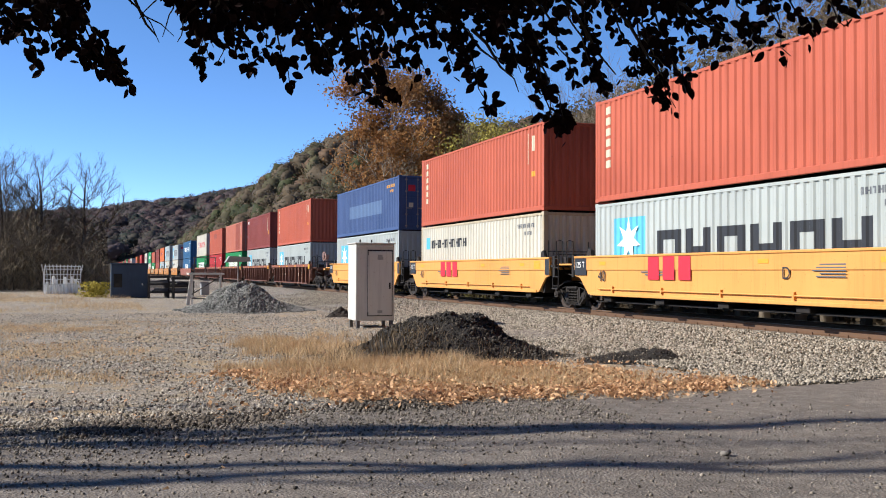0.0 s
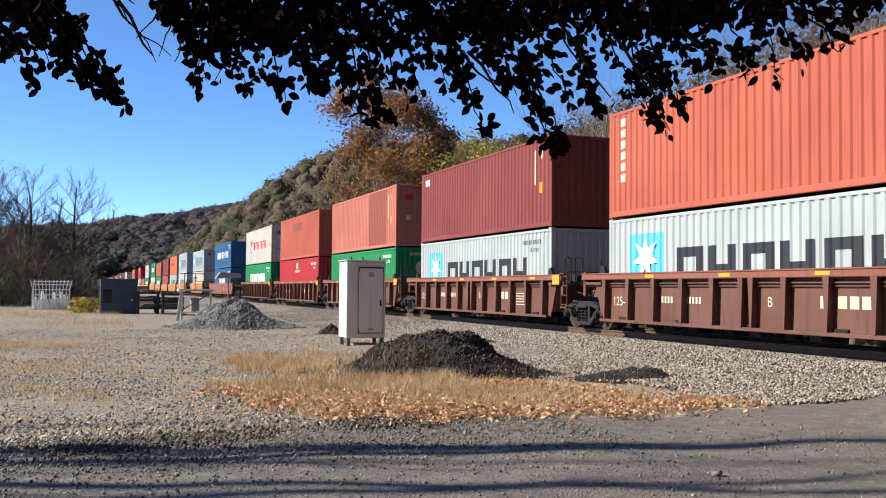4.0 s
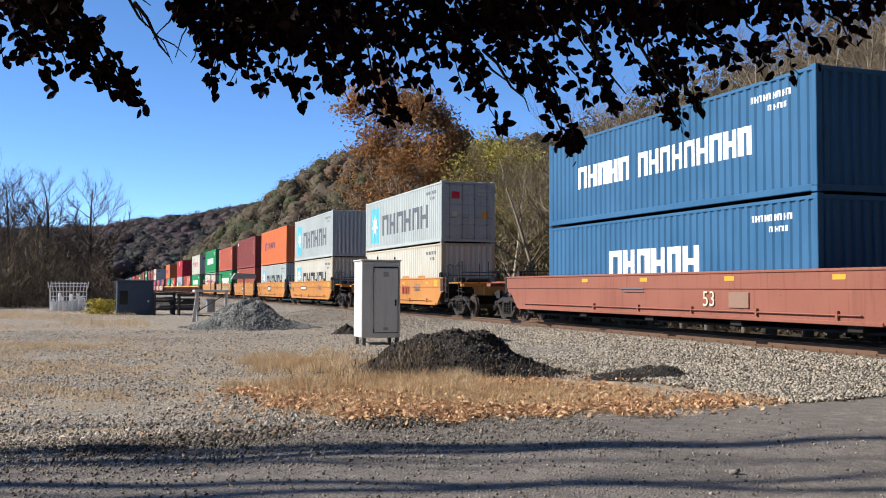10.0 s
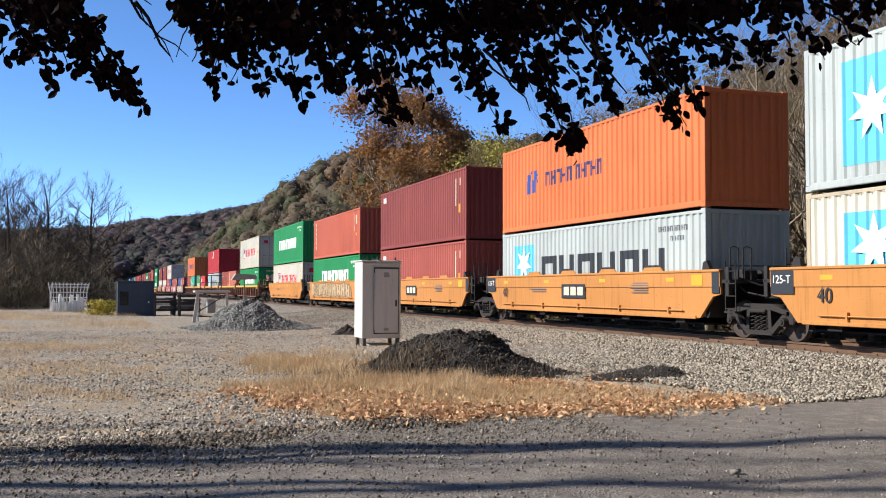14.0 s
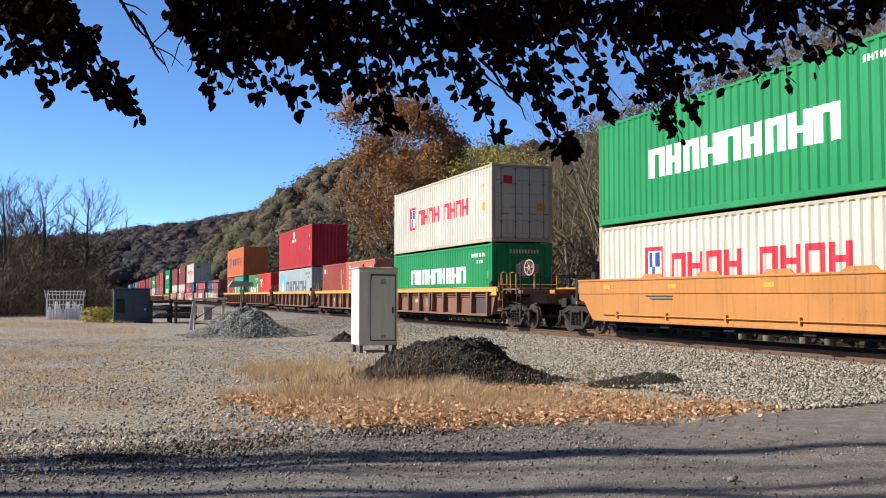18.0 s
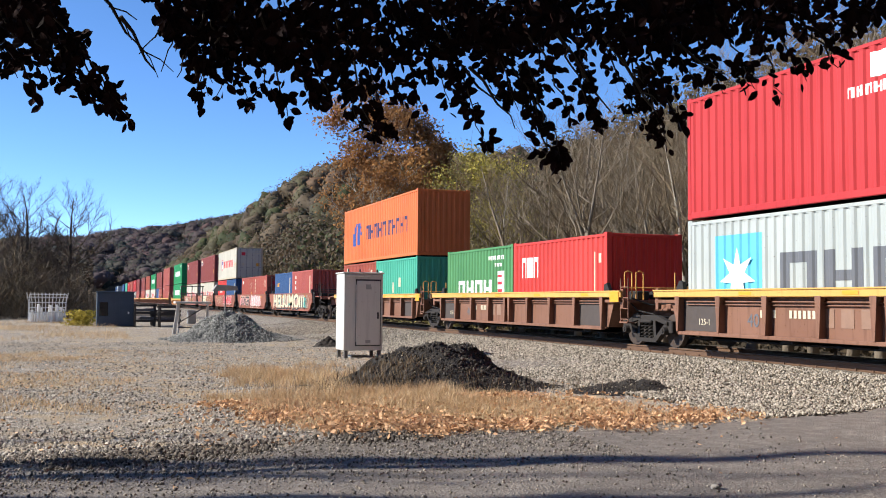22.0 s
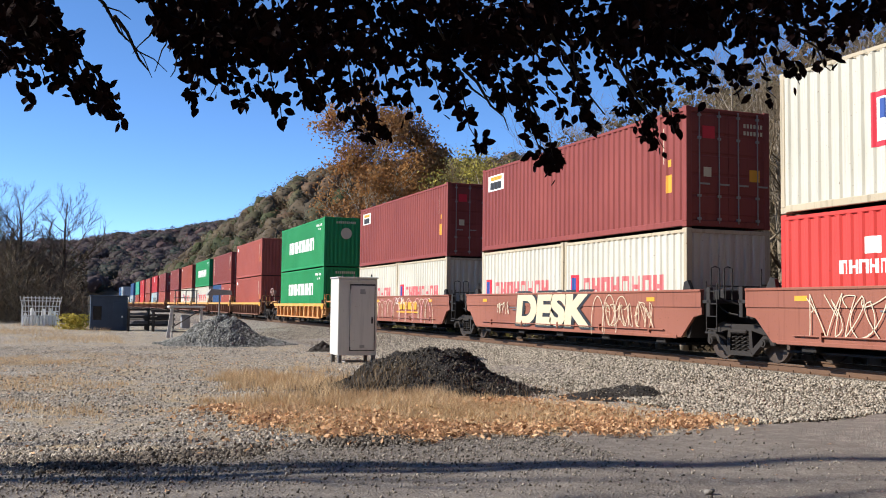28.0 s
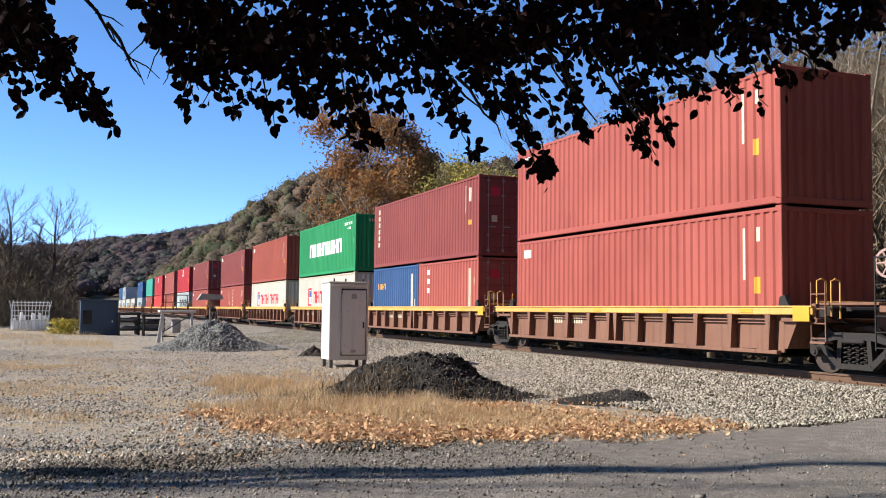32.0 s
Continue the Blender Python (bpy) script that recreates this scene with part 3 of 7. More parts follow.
# ---- train: well cars ----
def truck_mesh(what):
    def build():
        g = G()
        if what == "side_frame":
            poly = [(-1.16, 0.62), (-1.02, 0.66), (-0.62, 0.62), (-0.42, 0.78), (0.42, 0.78), (0.62, 0.62), (1.02, 0.66), (1.16, 0.62),
                    (1.14, 0.40), (0.98, 0.34), (0.80, 0.36), (0.40, 0.16), (-0.40, 0.16), (-0.80, 0.36), (-0.98, 0.34), (-1.14, 0.40)]
            hole = 0.14
            for a, b in ((-1.04, -1.0), (1.0, 1.04)):
                g.box(-hole / 2, hole / 2, a - 0.1, b + 0.1, 0.36, 0.66, 0.02)
            top = [(-1.0, 0.64), (-0.45, 0.80), (0.45, 0.80), (1.0, 0.64), (1.0, 0.54), (0.45, 0.66), (-0.45, 0.66), (-1.0, 0.54)]
            g.prism(top, "x", -0.07, 0.07)
            for s in (-1, 1):
                leg = [(s * 0.95, 0.56), (s * 0.82, 0.60), (s * 0.36, 0.22), (s * 0.42, 0.12)]
                g.prism(leg if s > 0 else leg[::-1], "x", -0.07, 0.07)
                post = [(s * 0.30, 0.68), (s * 0.40, 0.68), (s * 0.44, 0.2), (s * 0.33, 0.2)]
                g.prism(post if s > 0 else post[::-1], "x", -0.065, 0.065)
            g.prism([(-0.46, 0.12), (0.46, 0.12), (0.38, 0.22), (-0.38, 0.22)], "x", -0.08, 0.08)
            return g.mesh(what, GREASY)
        if what == "spring":
            g.tube([(0.065 * math.cos(k * 0.9), 0.065 * math.sin(k * 0.9), 0.22 + 0.012 * k) for k in range(34)], 0.017, 5)
            return g.mesh(what, GREASY)
        if what == "spring_cap":
            g.box(-0.1, 0.1, -0.28, 0.28, 0.60, 0.68, 0.02)
            return g.mesh(what, GREASY)
        if what == "bolster":
            g.box(-0.95, 0.95, -0.2, 0.2, 0.50, 0.78, 0.03)
            return g.mesh(what, STEEL)
        if what == "bearing":
            g.tube([(0.05, 0, 0), (-0.10, 0, 0)], [0.11, 0.09], 12)
            g.tube([(-0.10, 0, 0), (-0.125, 0, 0)], [0.05, 0.045], 8)
            return g.mesh(what, GREASY)
        if what == "wheelset":
            g.tube([(-1.0, 0, 0), (1.0, 0, 0)], 0.07, 10)
            for s in (-1, 1):
                g.tube([(s * 0.69, 0, 0), (s * 0.70, 0, 0), (s * 0.72, 0, 0), (s * 0.725, 0, 0), (s * 0.81, 0, 0), (s * 0.815, 0, 0)],
                       [0.30, 0.445, 0.445, 0.42, 0.415, 0.33], 28)
                g.ring((s * 0.80, 0, 0), (1, 0, 0), 0.07, 0.14, 0.03, 12)
                for k in range(4):                  # core marks cast into the plate
                    a = k * math.pi / 2
                    y, zc = 0.24 * math.cos(a), 0.24 * math.sin(a)
                    g.box(s * 0.815, s * 0.822, y - 0.02, y + 0.02, zc - 0.02, zc + 0.02)
            return g.mesh(what, WHEEL)
    return cached(("truck", what), build)


def truck(parent, y):
    t = part("truck", truck_mesh("bolster"), STEEL, parent, "cast steel truck with two wheelsets", pose(0, y, 0))
    for s in (-1, 1):
        part("side_frame", truck_mesh("side_frame"), GREASY, t, at=pose(s * 1.0, 0, 0))
        part("spring_cap", truck_mesh("spring_cap"), GREASY, t, at=pose(s * 1.02, 0, 0))
        for a in (-0.2, 0.0, 0.2):
            part("spring", truck_mesh("spring"), GREASY, t, at=pose(s * 1.02, a, 0))
        for a in (-0.89, 0.89):
            part("bearing", truck_mesh("bearing"), GREASY, t, at=pose(s * 1.08, a, 0.42, 0, 0, 0 if s < 0 else 180))
    for a in (-0.89, 0.89):
        w = part("wheelset", truck_mesh("wheelset"), WHEEL, t, at=pose(0, a, 0.42))
        WHEELS.append((w, a))
    return t


def well_mesh(what, L, top=1.6, low=0.3):
    def build():
        g = G()
        up = top - 1.62
        if what == "plate_side":           # smooth deep side, cut back at the trucks
            poly = [(-0.85, top - 0.02), (-0.85, 1.0), (-0.55, 0.94), (-0.05, low), (L + 0.05, low), (L + 0.55, 0.94), (L + 0.85, 1.0), (L + 0.85, top - 0.02)]
            g.prism(poly, "x", -1.42, -1.36)
            g.box(-1.47, -1.34, -0.85, L + 0.85, top - 0.06, top, 0.012)
            g.box(-1.45, -1.36, 0.1, L - 0.1, low - 0.03, low + 0.05, 0.01)
            g.tube([(-1.46, 0.6, low + 0.16), (-1.46, L - 0.6, low + 0.16)], 0.018, 5)
            for k in range(5):
                g.box(-1.48, -1.42, 1.2 + k * 2.4, 1.26 + k * 2.4, low + 0.08, low + 0.24)
            if low == 0.44:                    # guide plates standing on the sill
                for y in (2.0, 4.3, 6.7, 9.1):
                    g.prism([(y - 0.5, top - 0.01), (y + 0.5, top - 0.01), (y + 0.36, top + 0.10), (y - 0.36, top + 0.10)], "x", -1.44, -1.41)
            g.prism([(-0.85, top - 0.03), (-0.85, top - 0.40), (L + 0.85, top - 0.40), (L + 0.85, top - 0.03)], "x", -1.445, -1.41)
        elif what == "ribbed_side":
            g.prism([(-0.30, top - 0.17), (-0.12, low), (L + 0.12, low), (L + 0.30, top - 0.17)], "x", -1.29, -1.25)
            g.box(-1.46, -1.33, -0.1, L + 0.1, low - 0.03, low + 0.05, 0.01)
            g.tube([(-1.33, 0.1, top - 0.28), (-1.33, L - 0.1, top - 0.28)], 0.02, 5)
            g.tube([(-1.33, 0.1, top - 0.35), (-1.33, L - 0.1, top - 0.35)], 0.013, 5)
        elif what == "top_sill":
            g.box(-1.47, -1.32, -1.1, L + 1.1, top - 0.18, top - 0.02, 0.015)
            g.box(-1.49, -1.40, -1.1, L + 1.1, top - 0.03, top)
        elif what == "rib":
            g.prism([(-1.29, low + 0.03), (-1.45, low + 0.06), (-1.47, top - 0.16), (-1.29, top - 0.16)], "y", -0.02, 0.02)
            g.prism([(-0.03, low + 0.05), (0.03, low + 0.05), (0.085, top - 0.16), (-0.085, top - 0.16)], "x", -1.475, -1.455)
        elif what == "underframe":
            for k in range(5):
                y = 0.9 + k * (L - 1.8) / 4
                g.box(-1.34, 1.34, y - 0.2, y + 0.2, 0.30, 0.42, 0.01)
            # closed floor plate, added to keep light out from under the car
            g.box(-1.22, 1.22, 0.05, L - 0.05, 0.27, 0.31)
            g.box(-0.5, -0.35, 0.2, L - 0.2, 0.32, 0.40)
            g.box(0.35, 0.5, 0.2, L - 0.2, 0.32, 0.40)
        elif what == "end_deck":
            g.box(-1.40, 1.40, -1.15, -0.15, 1.30 + up, 1.38 + up, 0.01)
            g.prism([(-0.15, 0.45), (-0.25, 0.45), (-0.55, 1.34 + up), (-0.15, 1.34 + up)], "x", -1.32, 1.32)
            g.box(-0.36, 0.36, -1.75, -0.2, 0.80, 1.28 + up, 0.02)
            g.box(-0.5, 0.5, -1.8, -1.2, 0.90, 1.16 + up, 0.02)
            for s in (-1, 1):
                g.box(s * 1.30, s * 1.40, -1.12, -1.0, 0.95, 1.66 + up, 0.01)
        elif what == "container_guide":
            g.prism([(-0.34, 1.60 + up), (-0.02, 1.60 + up), (-0.06, 1.80 + up), (-0.2, 1.84 + up)], "x", -0.05, 0.05)
        elif what == "handrail":
            for x in (-1.30, -0.95):
                g.tube([(x, -1.05, 1.36), (x, -1.05, 2.1), (x + 0.1, -1.05, 2.14), (x + 0.22, -1.05, 2.1), (x + 0.22, -1.05, 1.36)], 0.018, 6)
            g.tube([(-1.30, -1.0, 1.7), (0.9, -1.0, 1.7)], 0.016, 6)
            g.tube([(0.9, -1.0, 1.36), (0.9, -1.0, 2.05)], 0.018, 6)
        elif what == "ladder":
            for y in (-1.35, -0.98):
                g.tube([(-1.38, y, 0.62), (-1.38, y, 1.75)], 0.016, 6)
            for k in range(4):
                g.tube([(-1.38, -1.35, 0.68 + 0.28 * k), (-1.38, -0.98, 0.68 + 0.28 * k)], 0.014, 6)
            g.box(-1.42, -1.22, -1.36, -0.97, 0.58, 0.62)
        elif what == "brake_rigging":
            g.box(-0.9, -0.5, -1.0, -0.6, 1.38, 1.62, 0.03)
            g.tube([(-0.4, -0.9, 1.5), (0.6, -0.9, 1.5)], 0.11, 10)
            g.tube([(-1.1, -1.1, 1.42), (-0.7, -1.35, 1.25), (-0.2, -1.6, 1.3)], 0.022, 6)
            g.tube([(-0.9, -0.5, 1.42), (-1.0, -1.2, 1.1), (-0.8, -1.7, 1.0)], 0.02, 6)
        elif what == "end_sill":
            g.box(-0.45, 0.45, -2.95, -1.6, 0.84, 1.22, 0.02)
            g.box(-1.35, 1.35, -2.95, -2.6, 1.18, 1.30, 0.012)
            g.box(-1.30, 1.30, -2.6, -1.1, 1.31, 1.36, 0.008)
        elif what == "coupler":
            g.box(-0.09, 0.09, -3.55, -2.9, 0.82, 0.98, 0.02)
            g.prism([(-0.18, -3.5), (0.16, -3.5), (0.18, -3.72), (0.05, -3.86), (-0.06, -3.78), (-0.16, -3.8)], "z", 0.74, 1.04)
            g.tube([(0.3, -2.95, 0.95), (0.34, -3.3, 0.6), (0.3, -3.8, 0.55)], 0.03, 6)
        elif what == "end_ladder":
            for y in (-2.9, -2.55):
                g.tube([(-1.38, y, 0.5), (-1.38, y, 2.15)], 0.018, 6)
            for k in range(5):
                g.tube([(-1.38, -2.9, 0.55 + 0.28 * k), (-1.38, -2.55, 0.55 + 0.28 * k)], 0.014, 6)
            g.tube([(-1.38, -2.55, 2.15), (-1.38, -2.9, 2.15)], 0.018, 6)
            g.tube([(-1.36, -2.75, 1.75), (1.36, -2.75, 1.75)], 0.016, 6)
            for x in (-0.6, 0.5, 1.36):
                g.tube([(x, -2.75, 1.3), (x, -2.75, 2.1)], 0.016, 6)
        elif what == "brake_wheel":
            g.tube([(-0.62, -2.35, 1.3), (-0.62, -2.35, 2.0)], 0.035, 6)
            g.box(-0.75, -0.5, -2.44, -2.2, 1.9, 2.2, 0.03)
            c0 = Vector((-0.80, -2.32, 2.08))
            g.ring(c0, (1, 0.25, 0), 0.235, 0.28, 0.018, 20)
            g.ring(c0, (1, 0.25, 0), 0.02, 0.08, 0.03, 10)
            for k in range(6):
                a = k * math.pi / 3
                d = Vector((-0.25, 1, 0)).normalized() * math.cos(a) + Vector((0, 0, 1)) * math.sin(a)
                g.tube([c0 + d * 0.06, c0 + d * 0.25], 0.02, 5)
        if what in ("handrail", "brake_rigging"):
            g.v = [(x, y, z + up) for x, y, z in g.v]
        return g.mesh(what, STEEL)
    return cached(("well", what, L, top, low), build)


def text_part(word, size, ink, parent, y, z, x=-1.449, shear=0.0, label="", bold=0.0):
    """Readable writing on a car's side, seen from the camera's side of the track."""
    key = ("text", word, size, shear, bold)

    def build():
        cu = bpy.data.curves.new("writing", "FONT")
        cu.body, cu.size, cu.shear, cu.offset = word, size, shear, bold
        cu.extrude = 0.001
        ob = bpy.data.objects.new("writing", cu)
        scene.collection.objects.link(ob)
        dg = bpy.context.evaluated_depsgraph_get()
        me = bpy.data.meshes.new_from_object(ob.evaluated_get(dg))
        bpy.data.objects.remove(ob)
        me.materials.clear()
        me.materials.append(INK["black"])
        return me
    return part("writing", cached(key, build), INK[ink], parent, label, pose(x, y, z, 90, 0, -90))


def side_shape(parent, rects, ink, x=-1.450, name="marking", label=""):
    """Plain shapes on a flat side: rectangles (y0, y1, z0, z1) or polygons of (y, z)."""
    g = G()
    for k, r in enumerate(rects):
        x -= 0.0007 * (k > 0)
        if len(r) == 4 and not isinstance(r[0], tuple):
            y0, y1, z0, z1 = r
            g.add([(x, y0, z0), (x, y1, z0), (x, y1, z1), (x, y0, z1)], [(0, 1, 2, 3)])
        else:
            g.add([(x, y, z) for y, z in r], [tuple(range(len(r)))])
    return tagged(part(name, g, INK[ink], parent, label), label, kind="stuff" if len(rects) > 3 else "")


def well_car(s, style, body, sill, top, low, first, last, label, wheel=False, L=12.192):
    c = thing("well_car", label, "rail car", group="cars of the train")
    bm, sm = cpaint(body), cpaint(sill)
    far = pose(0, L, 0, 0, 0, 180)
    for m in (None, far):
        base = m or Matrix.Identity(4)
        if style == "plate":
            part("side_plate", well_mesh("plate_side", L, top, low), bm, c, at=m)
        else:
            p = part("side_plate", well_mesh("ribbed_side", L, top, low), bm, c, at=m)
            part("top_sill", well_mesh("top_sill", L, top, low), sm, c, at=m)
            gap = 1.549 if top == 1.43 else 1.19
            spots = [L / 2 + gap * k for k in range(-int(6.3 / gap), int(6.3 / gap) + 1) if k] + [L / 2 - 0.17, L / 2 + 0.17]
            for y in spots:
                part("rib", well_mesh("rib", L, top, low), bm, p, at=pose(0, y, 0))
        deck = part("end_deck", well_mesh("end_deck", L, top, low), bm if style != "plate" else STEEL, c, at=m)
        for sx in (-1.29, 1.29):
            part("container_guide", well_mesh("container_guide", L, top, low), STEEL, deck, at=pose(sx, 0, 0))
        part("handrail", well_mesh("handrail", L, top, low), STEEL if sill != "sill_yellow" else sm, deck)
        part("brake_rigging", well_mesh("brake_rigging", L, top, low), STEEL, deck)
        part("ladder", well_mesh("ladder", L), STEEL if style == "plate" else bm, c, at=m)
        if (m is None and first) or (m is not None and last):
            e = part("end_sill", well_mesh("end_sill", L), bm, c, at=m)
            part("coupler", well_mesh("coupler", L), STEEL, e)
            part("end_ladder", well_mesh("end_ladder", L), STEEL, e)
            if wheel and m is None:
                part("brake_wheel", well_mesh("brake_wheel", L), plain("brake_wheel_paint", (0.42, 0.26, 0.22), 0.6), e, "round spoked brake wheel")
    part("underframe", well_mesh("underframe", L, top, low), UNDER, c)
    truck(c, -1.72)
    if last:
        truck(c, L + 1.72)
    TRAIN.append((c, s, RAIL_Z))
    return c


STD, HC, C40, C20 = 2.591, 2.896, 12.192, 6.058
# place, car style, lower boxes, upper boxes; a box: paint, markings, doors lead, label
LB = {"orange_red": "orange-red corrugated steel shipping container", "faded_red": "faded red-orange steel shipping container with patchy paint",
      "maroon": "maroon corrugated steel shipping container", "dark_red": "dull dark red steel shipping container", "red": "crimson red steel shipping container",
      "pink_red": "sun-faded pinkish red steel shipping container", "bright_red": "bright red steel shipping container", "blue": "dull blue steel shipping container with worn paint",
      "deep_blue": "deep blue steel shipping container with white bars", "navy": "navy blue steel shipping container", "maersk": "pale grey steel shipping container with dark bars",
      "grey": "light grey steel shipping container with dark bars", "cream": "cream-white steel shipping container with rusty edges", "white": "white steel shipping container with red bars",
      "green": "bright green steel shipping container with white bars", "olive_green": "mid green steel shipping container with white bars",
      "teal": "teal green steel shipping container", "orange": "bright orange steel shipping container with blue emblem", "brown_red": "brownish red steel shipping container"}


def stack(s, lower, upper, floor=0.46):
    z = floor
    for level, row in enumerate((lower, upper)):
        if not row:
            continue
        long = len(row) == 1
        top = 0.0
        for k, spec in enumerate(row):
            key, what, doors = spec[:3]
            H = spec[3] if len(spec) > 3 else (HC if level else STD)
            L = C40 if long else C20
            y = s if long else s + (1 - k) * (C40 - C20)
            where = (" stacked on top" if level else " in a well car")
            container(y, z, L, H, key, what, doors, LB[key] + where)
            top = max(top, H)
        z += top + 0.03


YEL = ("plate", "yellow", "yellow", 1.57, 0.48, "yellow steel well car with smooth sides")
ORA = ("plate", "tan_orange", "tan_orange", 1.57, 0.44, "weathered orange well car with smooth sides")
BRO = ("ribbed", "box_brown", "red_brown", 1.58, 0.3, "brown ribbed steel well car, dusty")
YBR = ("ribbed", "rust_brown", "sill_yellow", 1.43, 0.4, "rusty brown ribbed well car with yellow top sill")
RED = ("plate", "red_brown", "red_brown", 1.57, 0.46, "red-brown well car with graffiti on its sides")
YLO = ("ribbed", "rust_brown", "sill_yellow", 1.30, 0.36, "rusty brown ribbed well car with low yellow sill")
YRB = ("ribbed", "dust_orange", "sill_yellow", 1.22, 0.38, "faded yellow ribbed well car")
PLB = ("plate", "red_brown", "red_brown", 1.52, 0.46, "long red-brown well car with smooth sides")
TRAIN_PLAN = [
    (12.15, YEL, "fl", [("maersk", "maersk_low", 0)], [("orange_red", "triton", 0)]),
    (27.70, YEL, "", [("cream", "maersk_line", 0)], [("orange_red", "triton", 0)]),
    (43.26, YEL, "l", [("maersk", "maersk_low", 0)], [("blue", "blue_patch", 1, STD)]),
    (62.98, BRO, "fw", [("maersk", "maersk_low", 0)], [("orange_red", "triton", 0)]),
    (78.65, BRO, "", [("maersk", "maersk_low", 0)], [("maroon", "plain_marks", 0)]),
    (94.44, BRO, "", [("green", "ever_low", 0)], [("faded_red", "worn_patch", 1)]),
    (110.02, BRO, "", [("red", "red_emblem", 0)], [("orange_red", "red_patch", 0)]),
    (125.94, BRO, "l", [("green", "ever_low", 0)], [("cream", "ming_top", 1)]),
    (147.56, PLB, "flL", [("deep_blue", "italia", 0, STD)], [("deep_blue", "lloyd", 0, STD)]),
    (170.06, ORA, "fl", [("cream", "maersk_line", 0)], [("maersk", "maersk_top", 1, STD)]),
    (190.16, ORA, "f", [("cream", "maersk_low", 0)], [("maersk", "maersk_top", 0)]),
    (205.80, ORA, "", [("maersk", "maersk_low", 0)], [("orange", "hapag_small", 0)]),
    (221.64, ORA, "", [("dark_red", "plain_marks", 0)], [("maroon", "plain_marks", 0)]),
    (238.06, ORA, "", [("green", "ever_low", 0)], [("orange_red", "triton", 0, STD)]),
    (253.94, ORA, "l", [("cream", "ming_low", 1)], [("green", "ever_top", 0)]),
    (274.07, YBR, "fw", [("green", "ever_low", 0)], [("cream", "ming_top", 1)]),
    (289.67, YBR, "", [("brown_red", "plain_marks", 0, STD), ("faded_red", "triton", 0, STD)], []),
    (305.26, YBR, "", [("maersk", "maersk_top", 0)], [("red", "red_small", 0)]),
    (321.21, YBR, "", [("olive_green", "uasc", 0, STD), ("bright_red", "cai", 0, STD)], []),
    (337.06, YBR, "l", [("brown_red", "triton", 0, STD), ("teal", "upright20", 0, STD)], [("orange", "hapag", 0)]),
    (356.81, RED, "f", [("navy", "seaco", 0, STD), ("pink_red", "tex", 0, STD)], []),
    (372.37, RED, "", [("dark_red", "plain_marks", 0, STD), ("dark_red", "triton", 1, STD)], []),
    (388.07, RED, "", [("bright_red", "red_line20", 0, STD), ("navy", "seaco", 0, STD)], [("cream", "ming_top", 1)]),
    (403.51, RED, "", [("cream", "ming_small", 0), ("cream", "ming_small", 0)], [("maroon", "sign_marks", 1)]),
    (419.15, RED, "l", [("cream", "ming_small", 0), ("cream", "ming_small", 0)], [("maroon", "sign_marks", 1)]),
    (438.84, YRB, "fl", [("green", "ever_low", 0, HC)], [("green", "ever_top", 0)]),
    (458.62, YLO, "fw", [("dark_red", "plain_marks", 0, HC)], [("dark_red", "plain_marks", 0)]),
    (473.93, YLO, "", [("navy", "seaco", 0), ("dark_red", "tex", 1)], [("maroon", "triton", 1)]),
    (489.27, YLO, "", [("cream", "ming_low", 0)], [("green", "ever_top", 0)]),
    (505.22, YLO, "", [("cream", "ming_low", 0)], [("brown_red", "plain_marks", 0)]),
    (521.02, YLO, "l", [("dark_red", "plain_marks", 0), ("dark_red", "triton", 0)], [("maroon", "plain_marks", 0)]),
    (541.51, YLO, "fl", [("dark_red", "plain_marks", 0)], [("maroon", "plain_marks", 1)]),
    (557.40, YLO, "f", [("maersk", "maersk_low", 0)], [("red", "red_small", 0)]),
    (573.80, YLO, "", [("brown_red", "plain_marks", 0)], [("dark_red", "plain_marks", 0)]),
    (590.10, YLO, "", [("bright_red", "plain_marks", 0)], [("red", "red_small", 0)]),
    (606.60, YLO, "", [("brown_red", "plain_marks", 0)], [("teal", "plain_marks", 0)]),
    (627.60, YLO, "l", [("maersk", "maersk_low", 0)], [("navy", "plain_marks", 0)]),
    (647.40, YLO, "f", [("cream", "maersk_low", 0)], []),
    (663.00, YLO, "", [("cream", "maersk_low", 0)], []),
    (678.60, YLO, "", [("cream", "maersk_low", 0)], [("grey", "maersk_top", 0)]),
    (694.20, YLO, "l", [("cream", "maersk_low", 0)], [("navy", "plain_marks", 0)]),
]


def graffiti(c, seed, y0, y1, inks, letters):
    """Sprayed shapes with a rough outline, as thick slanted strokes."""
    rnd = random.Random(seed)
    w = (y1 - y0) / letters
    for ink, grow, x in ((inks[0], 0.05, -1.451), (inks[1], 0.0, -1.458)):
        r2 = random.Random(seed)
        polys = []
        for k in range(letters):
            a = y1 - (k + 1) * w
            for q in range(2):
                t = a + (0.08 + 0.5 * q) * w + r2.uniform(-0.04, 0.04)
                d = r2.uniform(-0.14, 0.14)
                z0, z1 = 0.66 + r2.uniform(0, 0.12), 1.46 - r2.uniform(0, 0.14)
                h = 0.26 * w
                polys.append([(t - grow, z0 - grow), (t + h + grow, z0 - grow), (t + h + d + grow, z1 + grow), (t + d - grow, z1 + grow)])
            zc = r2.uniform(0.85, 1.2)
            polys.append([(a + 0.12 * w, zc - 0.08 - grow), (a + 0.8 * w, zc - 0.08 - grow), (a + 0.8 * w, zc + 0.1 + grow), (a + 0.12 * w, zc + 0.1 + grow)])
        side_shape(c, polys, ink, x, "graffiti", "sprayed graffiti strokes" if ink == inks[0] else "")


